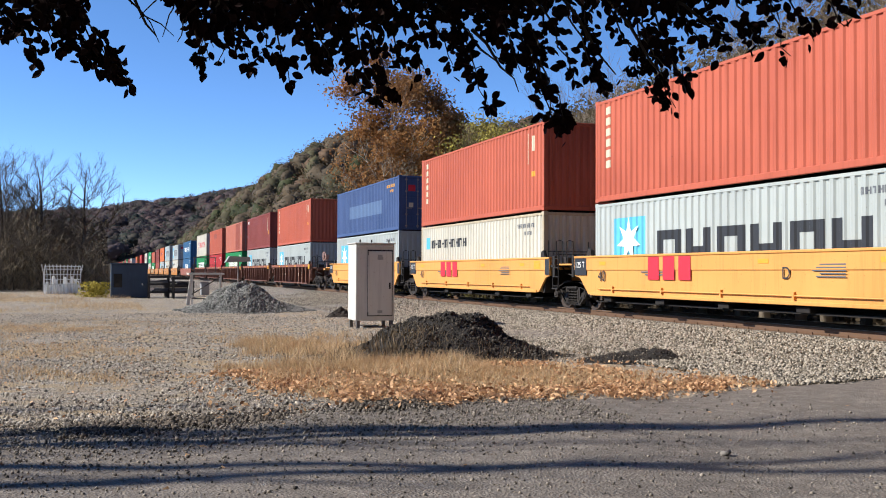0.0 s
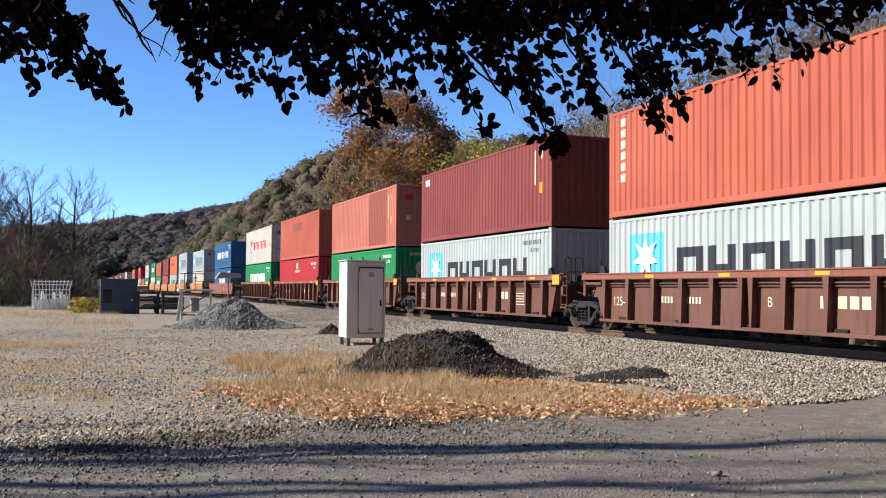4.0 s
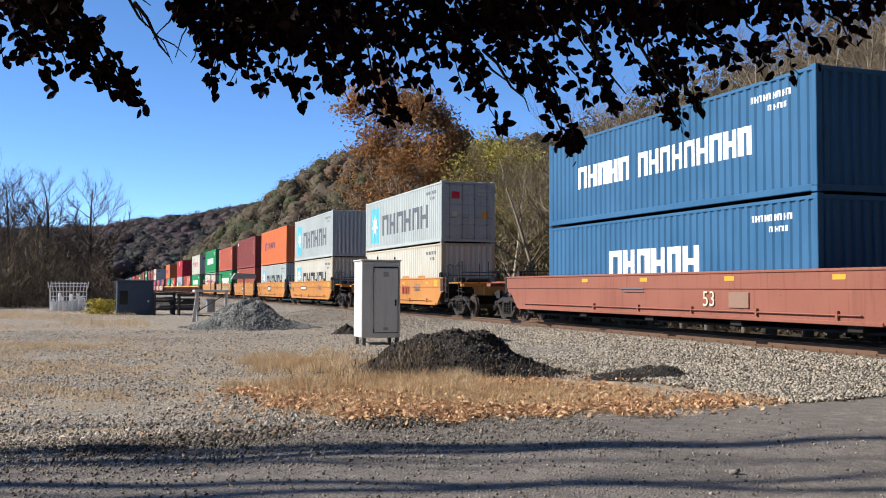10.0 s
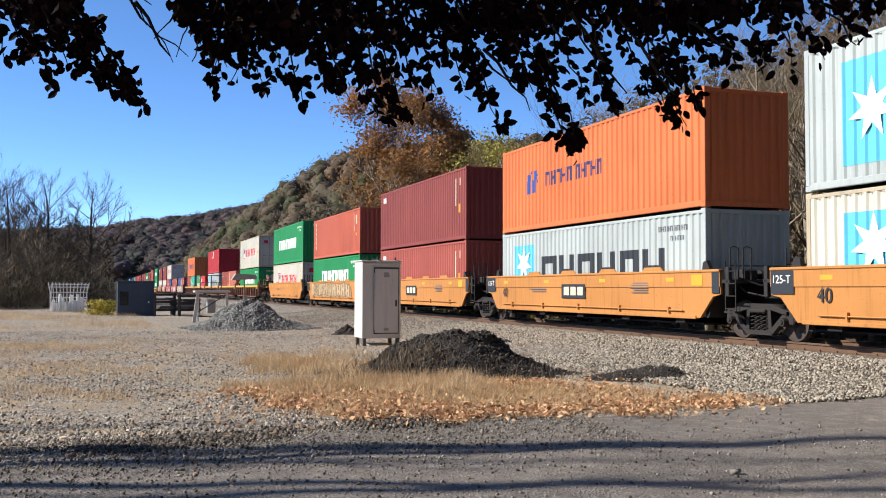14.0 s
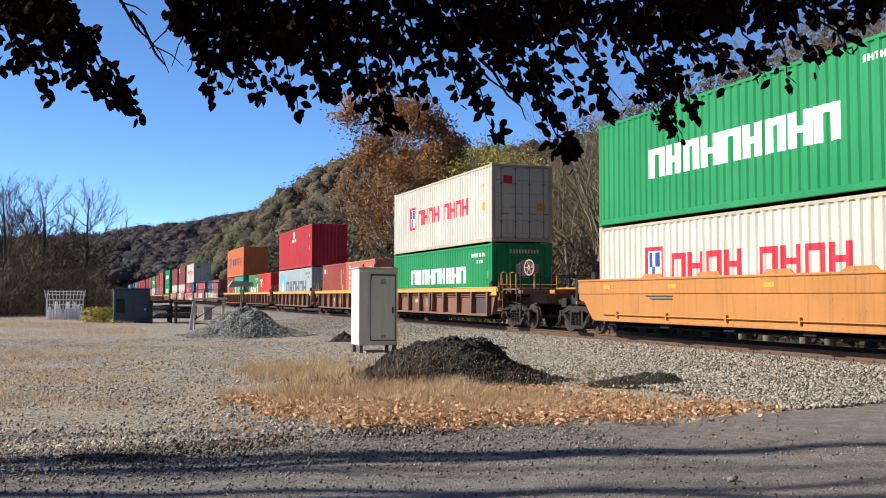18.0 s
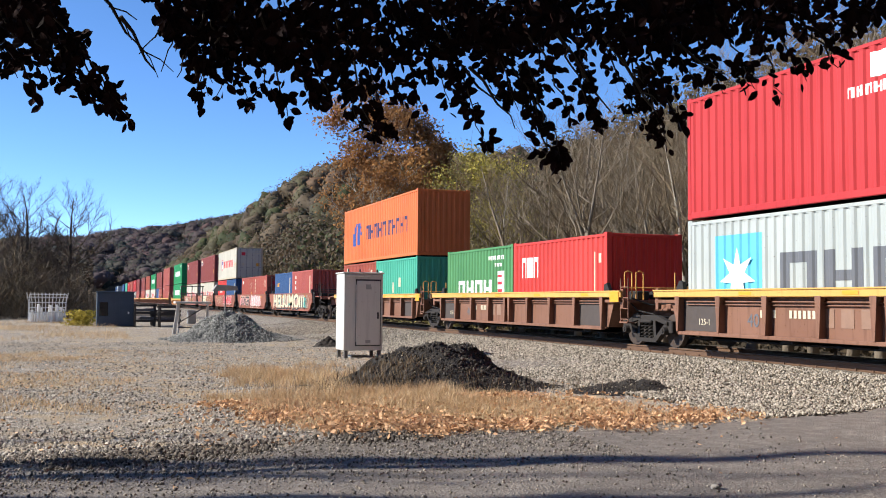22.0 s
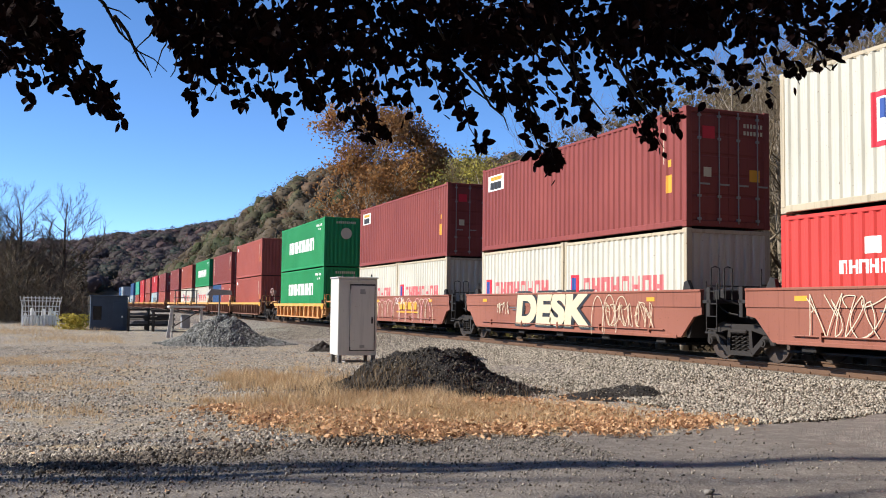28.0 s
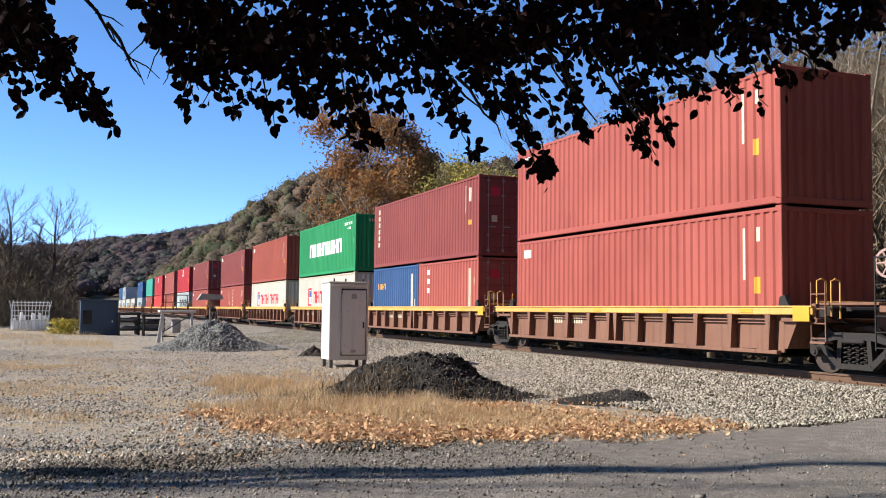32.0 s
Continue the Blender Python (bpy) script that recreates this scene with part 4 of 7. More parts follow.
def scribble(c, seed, y0, y1, ink, loops=6, width=0.03, z0=0.62, z1=1.45):
    """A sprayed tag: thin curved strokes that cross and loop, letter by letter."""
    r2 = random.Random(seed)
    g = G()
    w = (y1 - y0) / loops
    count = 0
    for k in range(loops):
        a = y1 - (k + 1) * w
        p = (a + w * r2.uniform(0.5, 1.0), r2.uniform(z0, z1))
        for m in range(4):
            q = (a + w * r2.uniform(-0.35, 1.1), z0 if m % 2 else z1 - r2.uniform(0, 0.25) * (z1 - z0))
            c1 = (a + w * r2.uniform(-0.6, 1.4), r2.uniform(z0, z1))
            last = p
            for j in range(1, 7):
                t = j / 6
                n = tuple(p[i] * (1 - t) ** 2 + 2 * c1[i] * t * (1 - t) + q[i] * t * t for i in (0, 1))
                d = Vector((n[0] - last[0], n[1] - last[1]))
                if d.length > 1e-4:
                    d = d.normalized() * width / 2
                    x = -1.4665 - 0.0004 * (count % 9)
                    count += 1
                    g.add([(x, last[0] - d.y, last[1] + d.x), (x, n[0] - d.y, n[1] + d.x), (x, n[0] + d.y, n[1] - d.x), (x, last[0] + d.y, last[1] - d.x)], [(0, 1, 2, 3)])
                last = n
            p = q
    tagged(part("graffiti", g, INK[ink], c), "sprayed looping tag", kind="stuff")


def humps(c, seed, y0, y1, ink, n, width=0.022):
    """Thin sprayed outlines of fat round letters, side by side."""
    r2 = random.Random(seed)
    g = G()
    w = (y1 - y0) / n
    for k in range(n):
        a, b = y0 + k * w - 0.08 * w, y0 + (k + 1) * w + 0.08 * w
        z0, z1 = r2.uniform(0.58, 0.8), r2.uniform(1.3, 1.5)
        last = None
        for j in range(15):
            t = math.pi * (1.25 * j / 14 - 0.12)
            p = ((a + b) / 2 - (b - a) / 2 * math.cos(t), z0 + (z1 - z0) * max(math.sin(t), -0.2) + r2.uniform(-0.01, 0.01))
            if last:
                d = Vector((p[0] - last[0], p[1] - last[1])).normalized() * width / 2
                x = -1.4665 - 0.0004 * ((j + k) % 7)
                g.add([(x, last[0] - d.y, last[1] + d.x), (x, p[0] - d.y, p[1] + d.x), (x, p[0] + d.y, p[1] - d.x), (x, last[0] + d.y, last[1] - d.x)], [(0, 1, 2, 3)])
            last = p
    tagged(part("graffiti", g, INK[ink], c), "thin sprayed outlines of round letters", kind="stuff")


def car_marks(c, i, style, top):
    L = 12.192
    x = -1.450 if style == "plate" else -1.296
    if style == "plate":
        for y in (1.0, 4.4, 8.0, 11.2):
            side_shape(c, [(y, y + 0.35, 1.30, 1.40)], "yellow", name="reflector", label="yellow reflective patch")
        side_shape(c, [(6.8, 8.6, 0.98, 1.24)] if i in (2, 9, 10) else [(8.2, 9.4, 1.1, 1.13), (8.2, 9.2, 1.03, 1.06)], "black" if i in (2, 9, 10) else "grey", -1.4495)
        if i in (2, 9, 10):
            side_shape(c, [(8.35 - 0.19 * k, 8.48 - 0.19 * k, 1.03, 1.19) for k in range(9)], "white", -1.4535)
        if i > 13:
            return
        if i == 8:
            text_part("53", 0.5, "pale", c, 5.6, 0.72)
            side_shape(c, [(3.9, 4.6, 0.70, 1.05)], "faint", -1.4495)
            return
        side_shape(c, [[(L + 0.83, 1.02), (L + 0.12, 1.02), (L + 0.12, 1.5), (L + 0.83, 1.5)]], "black", -1.4485, "end_plate", "black painted end plate")
        side_shape(c, [[(-0.55, 1.02), (-0.83, 1.02), (-0.83, 1.54), (-0.55, 1.54)]], "black", -1.4485, "end_plate", "black painted end plate")
        side_shape(c, [(-0.2, 0.25, 1.2, 1.46)], "yellow", -1.4525, name="reflector")
        if i in (0, 1, 2, 9, 10, 11, 12):
            text_part("125-T" if i > 2 else "125 T", 0.24, "white", c, L + 0.79, 1.24, -1.452)
        for k in range(5):
            side_shape(c, [(2.2, 2.9 + 0.1 * (k % 3), 1.26 - 0.06 * k, 1.285 - 0.06 * k)], "grey", -1.4495)
        if i < 3 or 9 <= i <= 11:
            text_part("40", 0.42, "black", c, L - 0.55, 0.86)
        if i == 0:
            text_part("D", 0.36, "black", c, 4.0, 0.98)
        if i == 2:
            text_part("B", 0.36, "black", c, 5.6, 1.0)
        if i in (0, 1):                        # plain bars in the colour of the car's company mark
            side_shape(c, [(8.55 - 0.68 * k, 9.05 - 0.68 * k, 0.92, 1.5) for k in range(3)], "red", -1.4535, "lettering", "three plain red bars")
        if i == 9:
            side_shape(c, [(4.6 - 0.42 * k, 4.85 - 0.42 * k, 0.86, 1.22) for k in range(3)], "dkred", -1.4535, "lettering", "three faded red bars")
        if i in (11, 12):
            side_shape(c, [(5.6, 7.1, 0.84, 1.26)], "black", -1.4515, "plaque", "dark painted plaque")
            side_shape(c, [(5.72 + 0.44 * k, 6.06 + 0.44 * k, 0.93, 1.18) for k in range(3)], "pale", -1.4545, "lettering", "three pale bars")
    else:
        for y in (0.6, 3.6, 6.6, 9.6):
            side_shape(c, [(y, y + 0.4, top - 0.14, top - 0.06)], "yellow", -1.478, "reflector", "yellow reflective patch")
        side_shape(c, [(-1.05, -0.6, top - 0.30, top - 0.02)], "yellow", -1.493, "reflector")
        side_shape(c, [(9.05 + 0.13 * k, 9.13 + 0.13 * k, 0.82, 0.98) for k in range(4)] + [(7.9 + 0.13 * k, 7.98 + 0.13 * k, 0.82, 0.98) for k in range(6)], "pale", x)
        if 3 <= i <= 7:
            side_shape(c, [(2.75 + 0.3 * k, 2.98 + 0.3 * k, 0.80, 1.04) for k in range(3)] + [(3.85, 4.05, 0.80, 1.04)], "pale", x, "lettering", "tan company bars")
            text_part("125-T", 0.34, "pale", c, L - 0.35, 0.72, x)
            text_part("B", 0.3, "pale", c, 5.6, 0.8, x)
            side_shape(c, [(1.75, 2.4, 0.62 + 0.09 * k, 0.65 + 0.09 * k) for k in range(5)], "pale", x)
        else:
            if top == 1.43:                    # dark patched bays at both ends, faded company bars
                for y0, y1 in ((-0.06, 1.40), (L - 1.40, L + 0.06)):
                    side_shape(c, [(y0, y1, 0.47, 1.2)], "soot", x + 0.002, "end_plate", "dark painted end bay")
                text_part("125-1", 0.2, "pale", c, L - 0.5, 0.62, x - 0.004)
                side_shape(c, [(6.4 + 0.5 * k, 6.72 + 0.5 * k, 0.66, 1.02) for k in range(3)], "faint", x - 0.002, "lettering", "three faded tan bars")
            text_part("40", 0.40, "grey", c, 9.95, 0.62, x)


for i, (s, car, flags, lower, upper) in enumerate(TRAIN_PLAN):
    over = 2.0 if "L" in flags else 0.0           # a longer car reaches past its boxes
    c = well_car(s - over, *car[:5], "f" in flags, "l" in flags, car[5] + (", fully stacked" if upper else ", half loaded"), "w" in flags, C40 + 2 * over)
    car_marks(c, i, car[0], car[3])
    stack(s, lower, upper)
    if i == 13:
        side_shape(c, [[(11.7, 0.62), (0.9, 0.58), (1.2, 1.42), (6.0, 1.3), (11.5, 1.5)]], "sand", -1.4495, "graffiti", "dusty sprayed ground")
        graffiti(c, 17, 1.2, 11.2, ("tan", "cream_dust"), 9)
        scribble(c, 4, 1.0, 11.2, "tan", 14, 0.04)
        scribble(c, 6, 1.0, 11.4, "cream_dust", 12, 0.03)
    elif i == 20:
        side_shape(c, [[(11.6, 0.6), (1.4, 0.58), (0.9, 1.0), (1.3, 1.44), (6.0, 1.38), (11.3, 1.5)]], "haze", -1.4495, "graffiti", "pale sprayed ground")
        for ink, x0, dy, dz in (("black", -1.453, -0.07, -0.05), ("cream", -1.459, 0.0, 0.0)):
            w = text_part("HELIUMO", 1.36, ink, c, 11.5 + dy, 0.62 + dz, x0, label="big cream sprayed letters" if ink == "cream" else "black letter shadows", bold=0.05 if ink == "cream" else 0.10)
            w.matrix_basis = w.matrix_basis @ Matrix.Diagonal((1.5, 0.9, 1, 1))
            side_shape(c, [[(y, 0.66 + dz), (y - 0.34 + dy * 2, 0.66 + dz), (y - 0.42 + dy * 2, 1.3 + dz), (y - 0.06, 1.36 + dz)] for y in (2.75 + dy, 2.15 + dy, 1.55 + dy)], ink, x0 - 0.001, "graffiti")
        side_shape(c, [(7.6, 7.75, 0.9, 1.5), (10.9, 11.0, 1.1, 1.5), (9.0, 9.15, 0.8, 1.2), (5.7, 5.95, 0.75, 0.95)], "teal", -1.462, "graffiti", "teal sprayed fill")
        scribble(c, 7, -0.2, 1.0, "pale", 2, 0.02)
        scribble(c, 8, 0.5, 1.5, "teal", 3, 0.035)
    elif i == 21:
        side_shape(c, [[(11.6, 0.62), (6.7, 0.66), (6.5, 1.4), (11.3, 1.5)], [(6.2, 0.6), (1.2, 0.62), (1.4, 1.44), (5.8, 1.46)]], "pink", -1.4495, "graffiti", "pale sprayed ground")
        for ink, x0, grow_by in (("cream", -1.453, 0.055), ("black", -1.459, 0.02)):
            text_part("ZONGER", 1.06, ink, c, 11.0, 0.66, x0, 0.15, "black sprayed letters with a pale edge" if ink == "black" else "", grow_by)
        humps(c, 9, 1.4, 5.8, "white", 5, 0.05)
        scribble(c, 10, 1.4, 5.6, "white", 8, 0.03)
    elif i == 22:
        graffiti(c, 9, 1.0, 6.4, ("white", "red"), 6)
        scribble(c, 11, 7.0, 11.2, "pale", 9, 0.02)
    elif i == 23:
        for ink, x0, grow_by, dy in (("black", -1.453, 0.12, -0.05), ("cream", -1.459, 0.065, 0)):
            w = text_part("DESK", 1.12, ink, c, 8.9 + dy, 0.66, x0, 0.1, "fat cream sprayed letters" if ink == "cream" else "", grow_by)
            w.matrix_basis = w.matrix_basis @ Matrix.Diagonal((1.7, 1.1, 1, 1))
        scribble(c, 12, 1.0, 3.4, "cream", 7, 0.018, 0.66, 1.3)
        humps(c, 20, 2.2, 4.0, "pale", 3)
        scribble(c, 13, 9.4, 10.4, "pale", 4, 0.016, 0.9, 1.3)
    elif i == 24:
        side_shape(c, [[(11.4, 0.6), (8.3, 0.62), (8.1, 1.1), (8.5, 1.46), (9.6, 1.3), (10.4, 1.5), (11.2, 1.42)]], "cream_dust", -1.4495, "graffiti", "pale sprayed ground")
        scribble(c, 13, 8.5, 11.3, "black", 4, 0.035)
        scribble(c, 15, 8.5, 11.3, "white", 5, 0.025)
        humps(c, 14, 0.9, 8.3, "pale", 9)
        humps(c, 18, 1.2, 8.0, "pink", 7, 0.03)
        scribble(c, 19, 4.4, 5.8, "white", 4, 0.016, 1.2, 1.52)
        side_shape(c, [(2.8 + 0.62 * k, 3.3 + 0.62 * k, 0.98, 1.3) for k in range(4)] + [(2.6, 5.4, 0.84, 0.9)], "yellow", -1.4535, "lettering", "faded yellow bars")

# ---- ground, road, track bed ----
RNG = np.random.default_rng(7)


def knots(x, pts):
    return np.interp(x, [p[0] for p in pts], [p[1] for p in pts])


# past 52 degrees: unseen hill behind the viewpoint, raised to block sky light
NEAR_RIDGE = [(-180, 0), (3, 0), (6, 0.048), (8.5, 0.080), (10.4, 0.103), (12.4, 0.120), (14.4, 0.129), (18, 0.134), (22.5, 0.138), (27, 0.142), (31, 0.160), (36, 0.20), (43, 0.245), (52, 0.27), (75, 0.36), (110, 0.42), (165, 0.42), (180, 0.2)]
NEAR_FAR = [(-180, 400), (8, 560), (14, 480), (22, 420), (28, 300), (34, 170), (45, 120), (80, 100), (165, 110), (180, 120)]
FAR_RIDGE = [(-180, 0.05), (-30, 0.05), (-6, 0.052), (0, 0.0585), (2.2, 0.066), (5, 0.072), (7.2, 0.079), (8.5, 0.084), (14, 0.09), (40, 0.08), (180, 0.05)]


def land(x, y):
    """Height of the ground: level by the track, a wooded hill beyond it, a far ridge across the valley, an added unseen
    hill behind.
    """
    x, y = np.asarray(x, float), np.asarray(y, float)
    r = np.hypot(x, y) + 1e-6
    az = np.degrees(np.arctan2(x, y))
    toe = np.clip(27.0 / np.maximum(np.sin(np.radians(np.clip(az, 3, 130))), 0.02), 27, 330)
    top = np.maximum(knots(az, NEAR_FAR), toe * 1.6)
    h1 = np.maximum(top * knots(az, NEAR_RIDGE) - 8, 0) * ease(0, 1, np.clip((r - toe) / (top - toe), 0, 1)) ** 0.85
    h2 = np.maximum(1500 * knots(az, FAR_RIDGE) - 14, 0) * ease(520, 1500, r)
    z = np.maximum(h1, h2)
    roll = 0.6 * np.sin(x / 23.0 + 1) * np.sin(y / 31.0) + 0.35 * np.sin(x / 9.0 + y / 13.0)
    near = 0.02 * np.sin(x * 0.9 + 0.4 * y) * np.sin(y * 0.7) + 0.012 * np.sin(2.3 * x - 1.1 * y)
    return z + roll * np.clip((z - 1) / 12, 0, 1) * 3 + near * (z < 0.5) * np.clip((11.2 - x) / 2, 0, 1)


def ground_mesh():
    az = np.radians(np.concatenate([np.arange(-180, -14, 6.0), np.arange(-14, 60, 0.3), np.arange(60, 180.1, 6.0)]))
    rr = np.concatenate([[0.05, 1.0, 2.0, 3.0], np.geomspace(4, 60, 120), np.geomspace(61.5, 3200, 110)])
    A, R = np.meshgrid(az, rr, indexing="ij")
    X, Y = R * np.sin(A), R * np.cos(A)
    Z = land(X, Y)
    n, m = A.shape
    v = np.stack([X, Y, Z], -1).reshape(-1, 3)
    i, j = np.meshgrid(np.arange(n - 1), np.arange(m - 1), indexing="ij")
    k = (i * m + j).ravel()
    f = np.stack([k, k + 1, k + m + 1, k + m], -1)
    return v, f


def gravel_material():
    m, nt, b = nodes_of("gravel_and_straw")
    v = coords(nt)
    stones = nt.nodes.new("ShaderNodeTexVoronoi")
    stones.inputs["Scale"].default_value = 42
    link(nt, v, stones.inputs["Vector"])
    big = noise_node(nt, 0.33, 4, v)
    mid = noise_node(nt, 2.1, 5, v)
    fine = noise_node(nt, 60, 3, v)
    # lowest greys are painted in for shaded gaps in the gravel
    grey = ramp(nt, stones.outputs["Color"], (0.12, (0.06, 0.05, 0.04)), (0.5, (0.28, 0.243, 0.195)), (0.88, (0.70, 0.625, 0.52)))
    dirt = mix(nt, fine, (0.20, 0.165, 0.12), (0.48, 0.40, 0.30))
    straw = mix(nt, fine, (0.30, 0.215, 0.115), (0.68, 0.51, 0.30))
    c = mix(nt, ramp(nt, mid, (0.42, (0, 0, 0)), (0.62, (1, 1, 1))), grey, dirt)
    both = mix(nt, 0.5, big, mid)
    c = mix(nt, ramp(nt, both, (0.50, (0, 0, 0)), (0.60, (0.65,) * 3)), c, straw)
    link(nt, c, b.inputs["Base Color"])
    b.inputs["Roughness"].default_value = 0.95
    b.inputs["Specular IOR Level"].default_value = 0.2
    h = mix(nt, 0.5, stones.outputs["Distance"], fine)
    bump(nt, b, h, 1.0, 0.05)
    return m


def forest_floor():
    m, nt, b = nodes_of("forest_floor")
    v = coords(nt)
    a, c2 = noise_node(nt, 0.05, 4, v), noise_node(nt, 0.7, 5, v)
    c = mix(nt, a, (0.06, 0.043, 0.026), (0.10, 0.068, 0.038))
    c = mix(nt, ramp(nt, c2, (0.4, (0, 0, 0)), (0.65, (0.8,) * 3)), c, (0.05, 0.045, 0.03))
    link(nt, c, b.inputs["Base Color"])
    b.inputs["Roughness"].default_value = 1.0
    bump(nt, b, c2, 0.8, 1.0)
    return m


gv, gf = ground_mesh()
gm = soup("ground", gv, gf, gravel_material(), forest_floor())
mid = gv[gf].mean(1)
gm.polygons.foreach_set("material_index", ((np.hypot(mid[:, 0], mid[:, 1]) > 95) | ((mid[:, 0] > 20.5) & (mid[:, 1] > 5))).astype(np.int32))
smooth(gm)
ground = tagged(new("ground", gm), "grey gravel yard with straw patches under wooded hills", "ground", kind="structure")


def bed(x):
    """Height of the track bed across the line."""
    d = np.abs(np.asarray(x) - TRACK_X)
    return knots(d, [(0, 0.335), (1.55, 0.34), (1.9, 0.32), (3.2, 0.12), (4.4, 0.045), (5.6, 0.01), (6.1, -0.04), (9, -0.1)])


def asphalt_material():
    m, nt, b = nodes_of("old_asphalt")
    v = coords(nt)
    stretch = coords(nt, (0.35, 1.2, 1))
    big, mid, fine = noise_node(nt, 0.9, 4, stretch), noise_node(nt, 5, 5, v), noise_node(nt, 55, 5, v)
    chips = nt.nodes.new("ShaderNodeTexVoronoi")
    chips.inputs["Scale"].default_value = 40
    link(nt, v, chips.inputs["Vector"])
    c = mix(nt, big, (0.13, 0.112, 0.095), (0.25, 0.217, 0.184))
    c = mix(nt, ramp(nt, mid, (0.45, (0, 0, 0)), (0.68, (0.7,) * 3)), c, (0.33, 0.288, 0.242))
    c = mix(nt, ramp(nt, chips.outputs["Color"], (0.74, (0, 0, 0)), (0.9, (0.4,) * 3)), c, (0.40, 0.37, 0.33))
    c = mix(nt, ramp(nt, fine, (0.35, (0.75,) * 3), (0.6, (0, 0, 0))), c, (0.085, 0.072, 0.06))
    link(nt, c, b.inputs["Base Color"])
    b.inputs["Roughness"].default_value = 0.92
    b.inputs["Specular IOR Level"].default_value = 0.25
    bump(nt, b, mix(nt, 0.5, fine, chips.outputs["Distance"]), 0.8, 0.03)
    return m


def road_mesh():
    xs = np.concatenate([np.arange(-40, -2, 1.0), np.arange(-2, 13.31, 0.1)])
    ts = np.linspace(0, 1, 60)
    edge = 10.75 + 0.10 * np.sin(xs * 1.7) + 0.06 * np.sin(xs * 4.1 + 1) + 0.05 * np.sin(xs * 9.3) - 0.9 * ease(3.0, -1.0, xs) + 0.15 * ease(7, 9, xs)
    X = np.repeat(xs[:, None], len(ts), 1)
    Y = -3 + (edge[:, None] + 3) * ts[None, :]
    Z = np.maximum(land(X, Y), bed(X) + 0.012) + 0.03 * (1 - ts[None, :] ** 14) + 0.004     # rises on to the track bed
    n, m = X.shape
    k = (np.arange(n - 1)[:, None] * m + np.arange(m - 1)[None, :]).ravel()
    return np.stack([X, Y, Z], -1).reshape(-1, 3), np.stack([k, k + m, k + m + 1, k + 1], -1)


rv, rf = road_mesh()
tagged(new("road", smooth(soup("road", rv, rf, asphalt_material()))), "worn grey asphalt road with grit and crumbling edge", "road", kind="structure")


def ballast_material():
    m, nt, b = nodes_of("ballast_stone")
    v = coords(nt)
    vo = nt.nodes.new("ShaderNodeTexVoronoi")
    vo.inputs["Scale"].default_value = 15
    link(nt, v, vo.inputs["Vector"])
    n = noise_node(nt, 0.8, 4, v)
    # ramp darkened: shade between the loose stones is put into the base colour
    c = ramp(nt, vo.outputs["Color"], (0.1, (0.07, 0.06, 0.05)), (0.5, (0.19, 0.165, 0.135)), (0.9, (0.40, 0.36, 0.30)))
    c = mix(nt, ramp(nt, n, (0.4, (0, 0, 0)), (0.75, (0.5,) * 3)), c, (0.17, 0.135, 0.10))
    link(nt, c, b.inputs["Base Color"])
    b.inputs["Roughness"].default_value = 0.95
    bump(nt, b, vo.outputs["Distance"], 1.0, 0.05)
    return m


def island_stone(name, lo, hi):
    m, nt, b = nodes_of(name)
    geo = nt.nodes.new("ShaderNodeNewGeometry")
    v = coords(nt)
    c = mix(nt, geo.outputs["Random Per Island"], lo, hi)
    c = mix(nt, mix(nt, 0.3, (0, 0, 0), noise_node(nt, 40, 3, v)), c, scaled(lo, 0.6))
    link(nt, c, b.inputs["Base Color"])
    b.inputs["Roughness"].default_value = 0.93
    b.inputs["Specular IOR Level"].default_value = 0.3
    return m


def bed_mesh():
    ys = np.concatenate([np.arange(-60, 4, 4.0), np.arange(4, 60, 0.25), np.geomspace(60, 1100, 60)])
    xs = TRACK_X + np.linspace(-6.1, 6.1, 62)
    X, Y = np.meshgrid(xs, ys, indexing="ij")
    toe = 0.5 * np.sin(Y * 0.35) + 0.3 * np.sin(Y * 0.9 + 1)
    Z = bed(X + np.where(X < TRACK_X, toe, -toe) * ease(2.2, 5, np.abs(X - TRACK_X))) + 0.012 * np.sin(X * 13) * np.sin(Y * 11)
    n, m = X.shape
    k = (np.arange(n - 1)[:, None] * m + np.arange(m - 1)[None, :]).ravel()
    return np.stack([X, Y, Z], -1).reshape(-1, 3), np.stack([k, k + m, k + m + 1, k + 1], -1)


bv, bf = bed_mesh()
bed_ob = tagged(new("track_bed", smooth(soup("track_bed", bv, bf, ballast_material()))), "raised bed of pale crushed stone under the track", "track bed", kind="structure")



OCTA_V = np.array([(1, 0, 0), (-1, 0, 0), (0, 1, 0), (0, -1, 0), (0, 0, 1), (0, 0, -1)], float)
OCTA_F = np.array([(0, 2, 4), (2, 1, 4), (1, 3, 4), (3, 0, 4), (2, 0, 5), (1, 2, 5), (3, 1, 5), (0, 3, 5)])


def stones(P, size, spread=0.45):
    """Angular stones at places P (n, 3): squashed, sheared and turned eight-sided chips."""
    n = len(P)
    s = size * (0.6 + 0.8 * RNG.random((n, 1, 1))) * (0.55 + 0.6 * RNG.random((n, 1, 3))) * 0.5
    v = (OCTA_V[None] + spread * 0.9 * (RNG.random((n, 6, 3)) - 0.5)) * s * 1.25
    a = RNG.random((n, 3)) * 6.283
    for k in range(3):
        c, q = np.cos(a[:, k])[:, None], np.sin(a[:, k])[:, None]
        i, j = [(0, 1), (1, 2), (0, 2)][k]
        vi, vj = v[:, :, i].copy(), v[:, :, j].copy()
        v[:, :, i], v[:, :, j] = c * vi - q * vj, q * vi + c * vj
    v += P[:, None, :]
    f = OCTA_F[None] + 6 * np.arange(n)[:, None, None]
    return v.reshape(-1, 3), f.reshape(-1, 3)


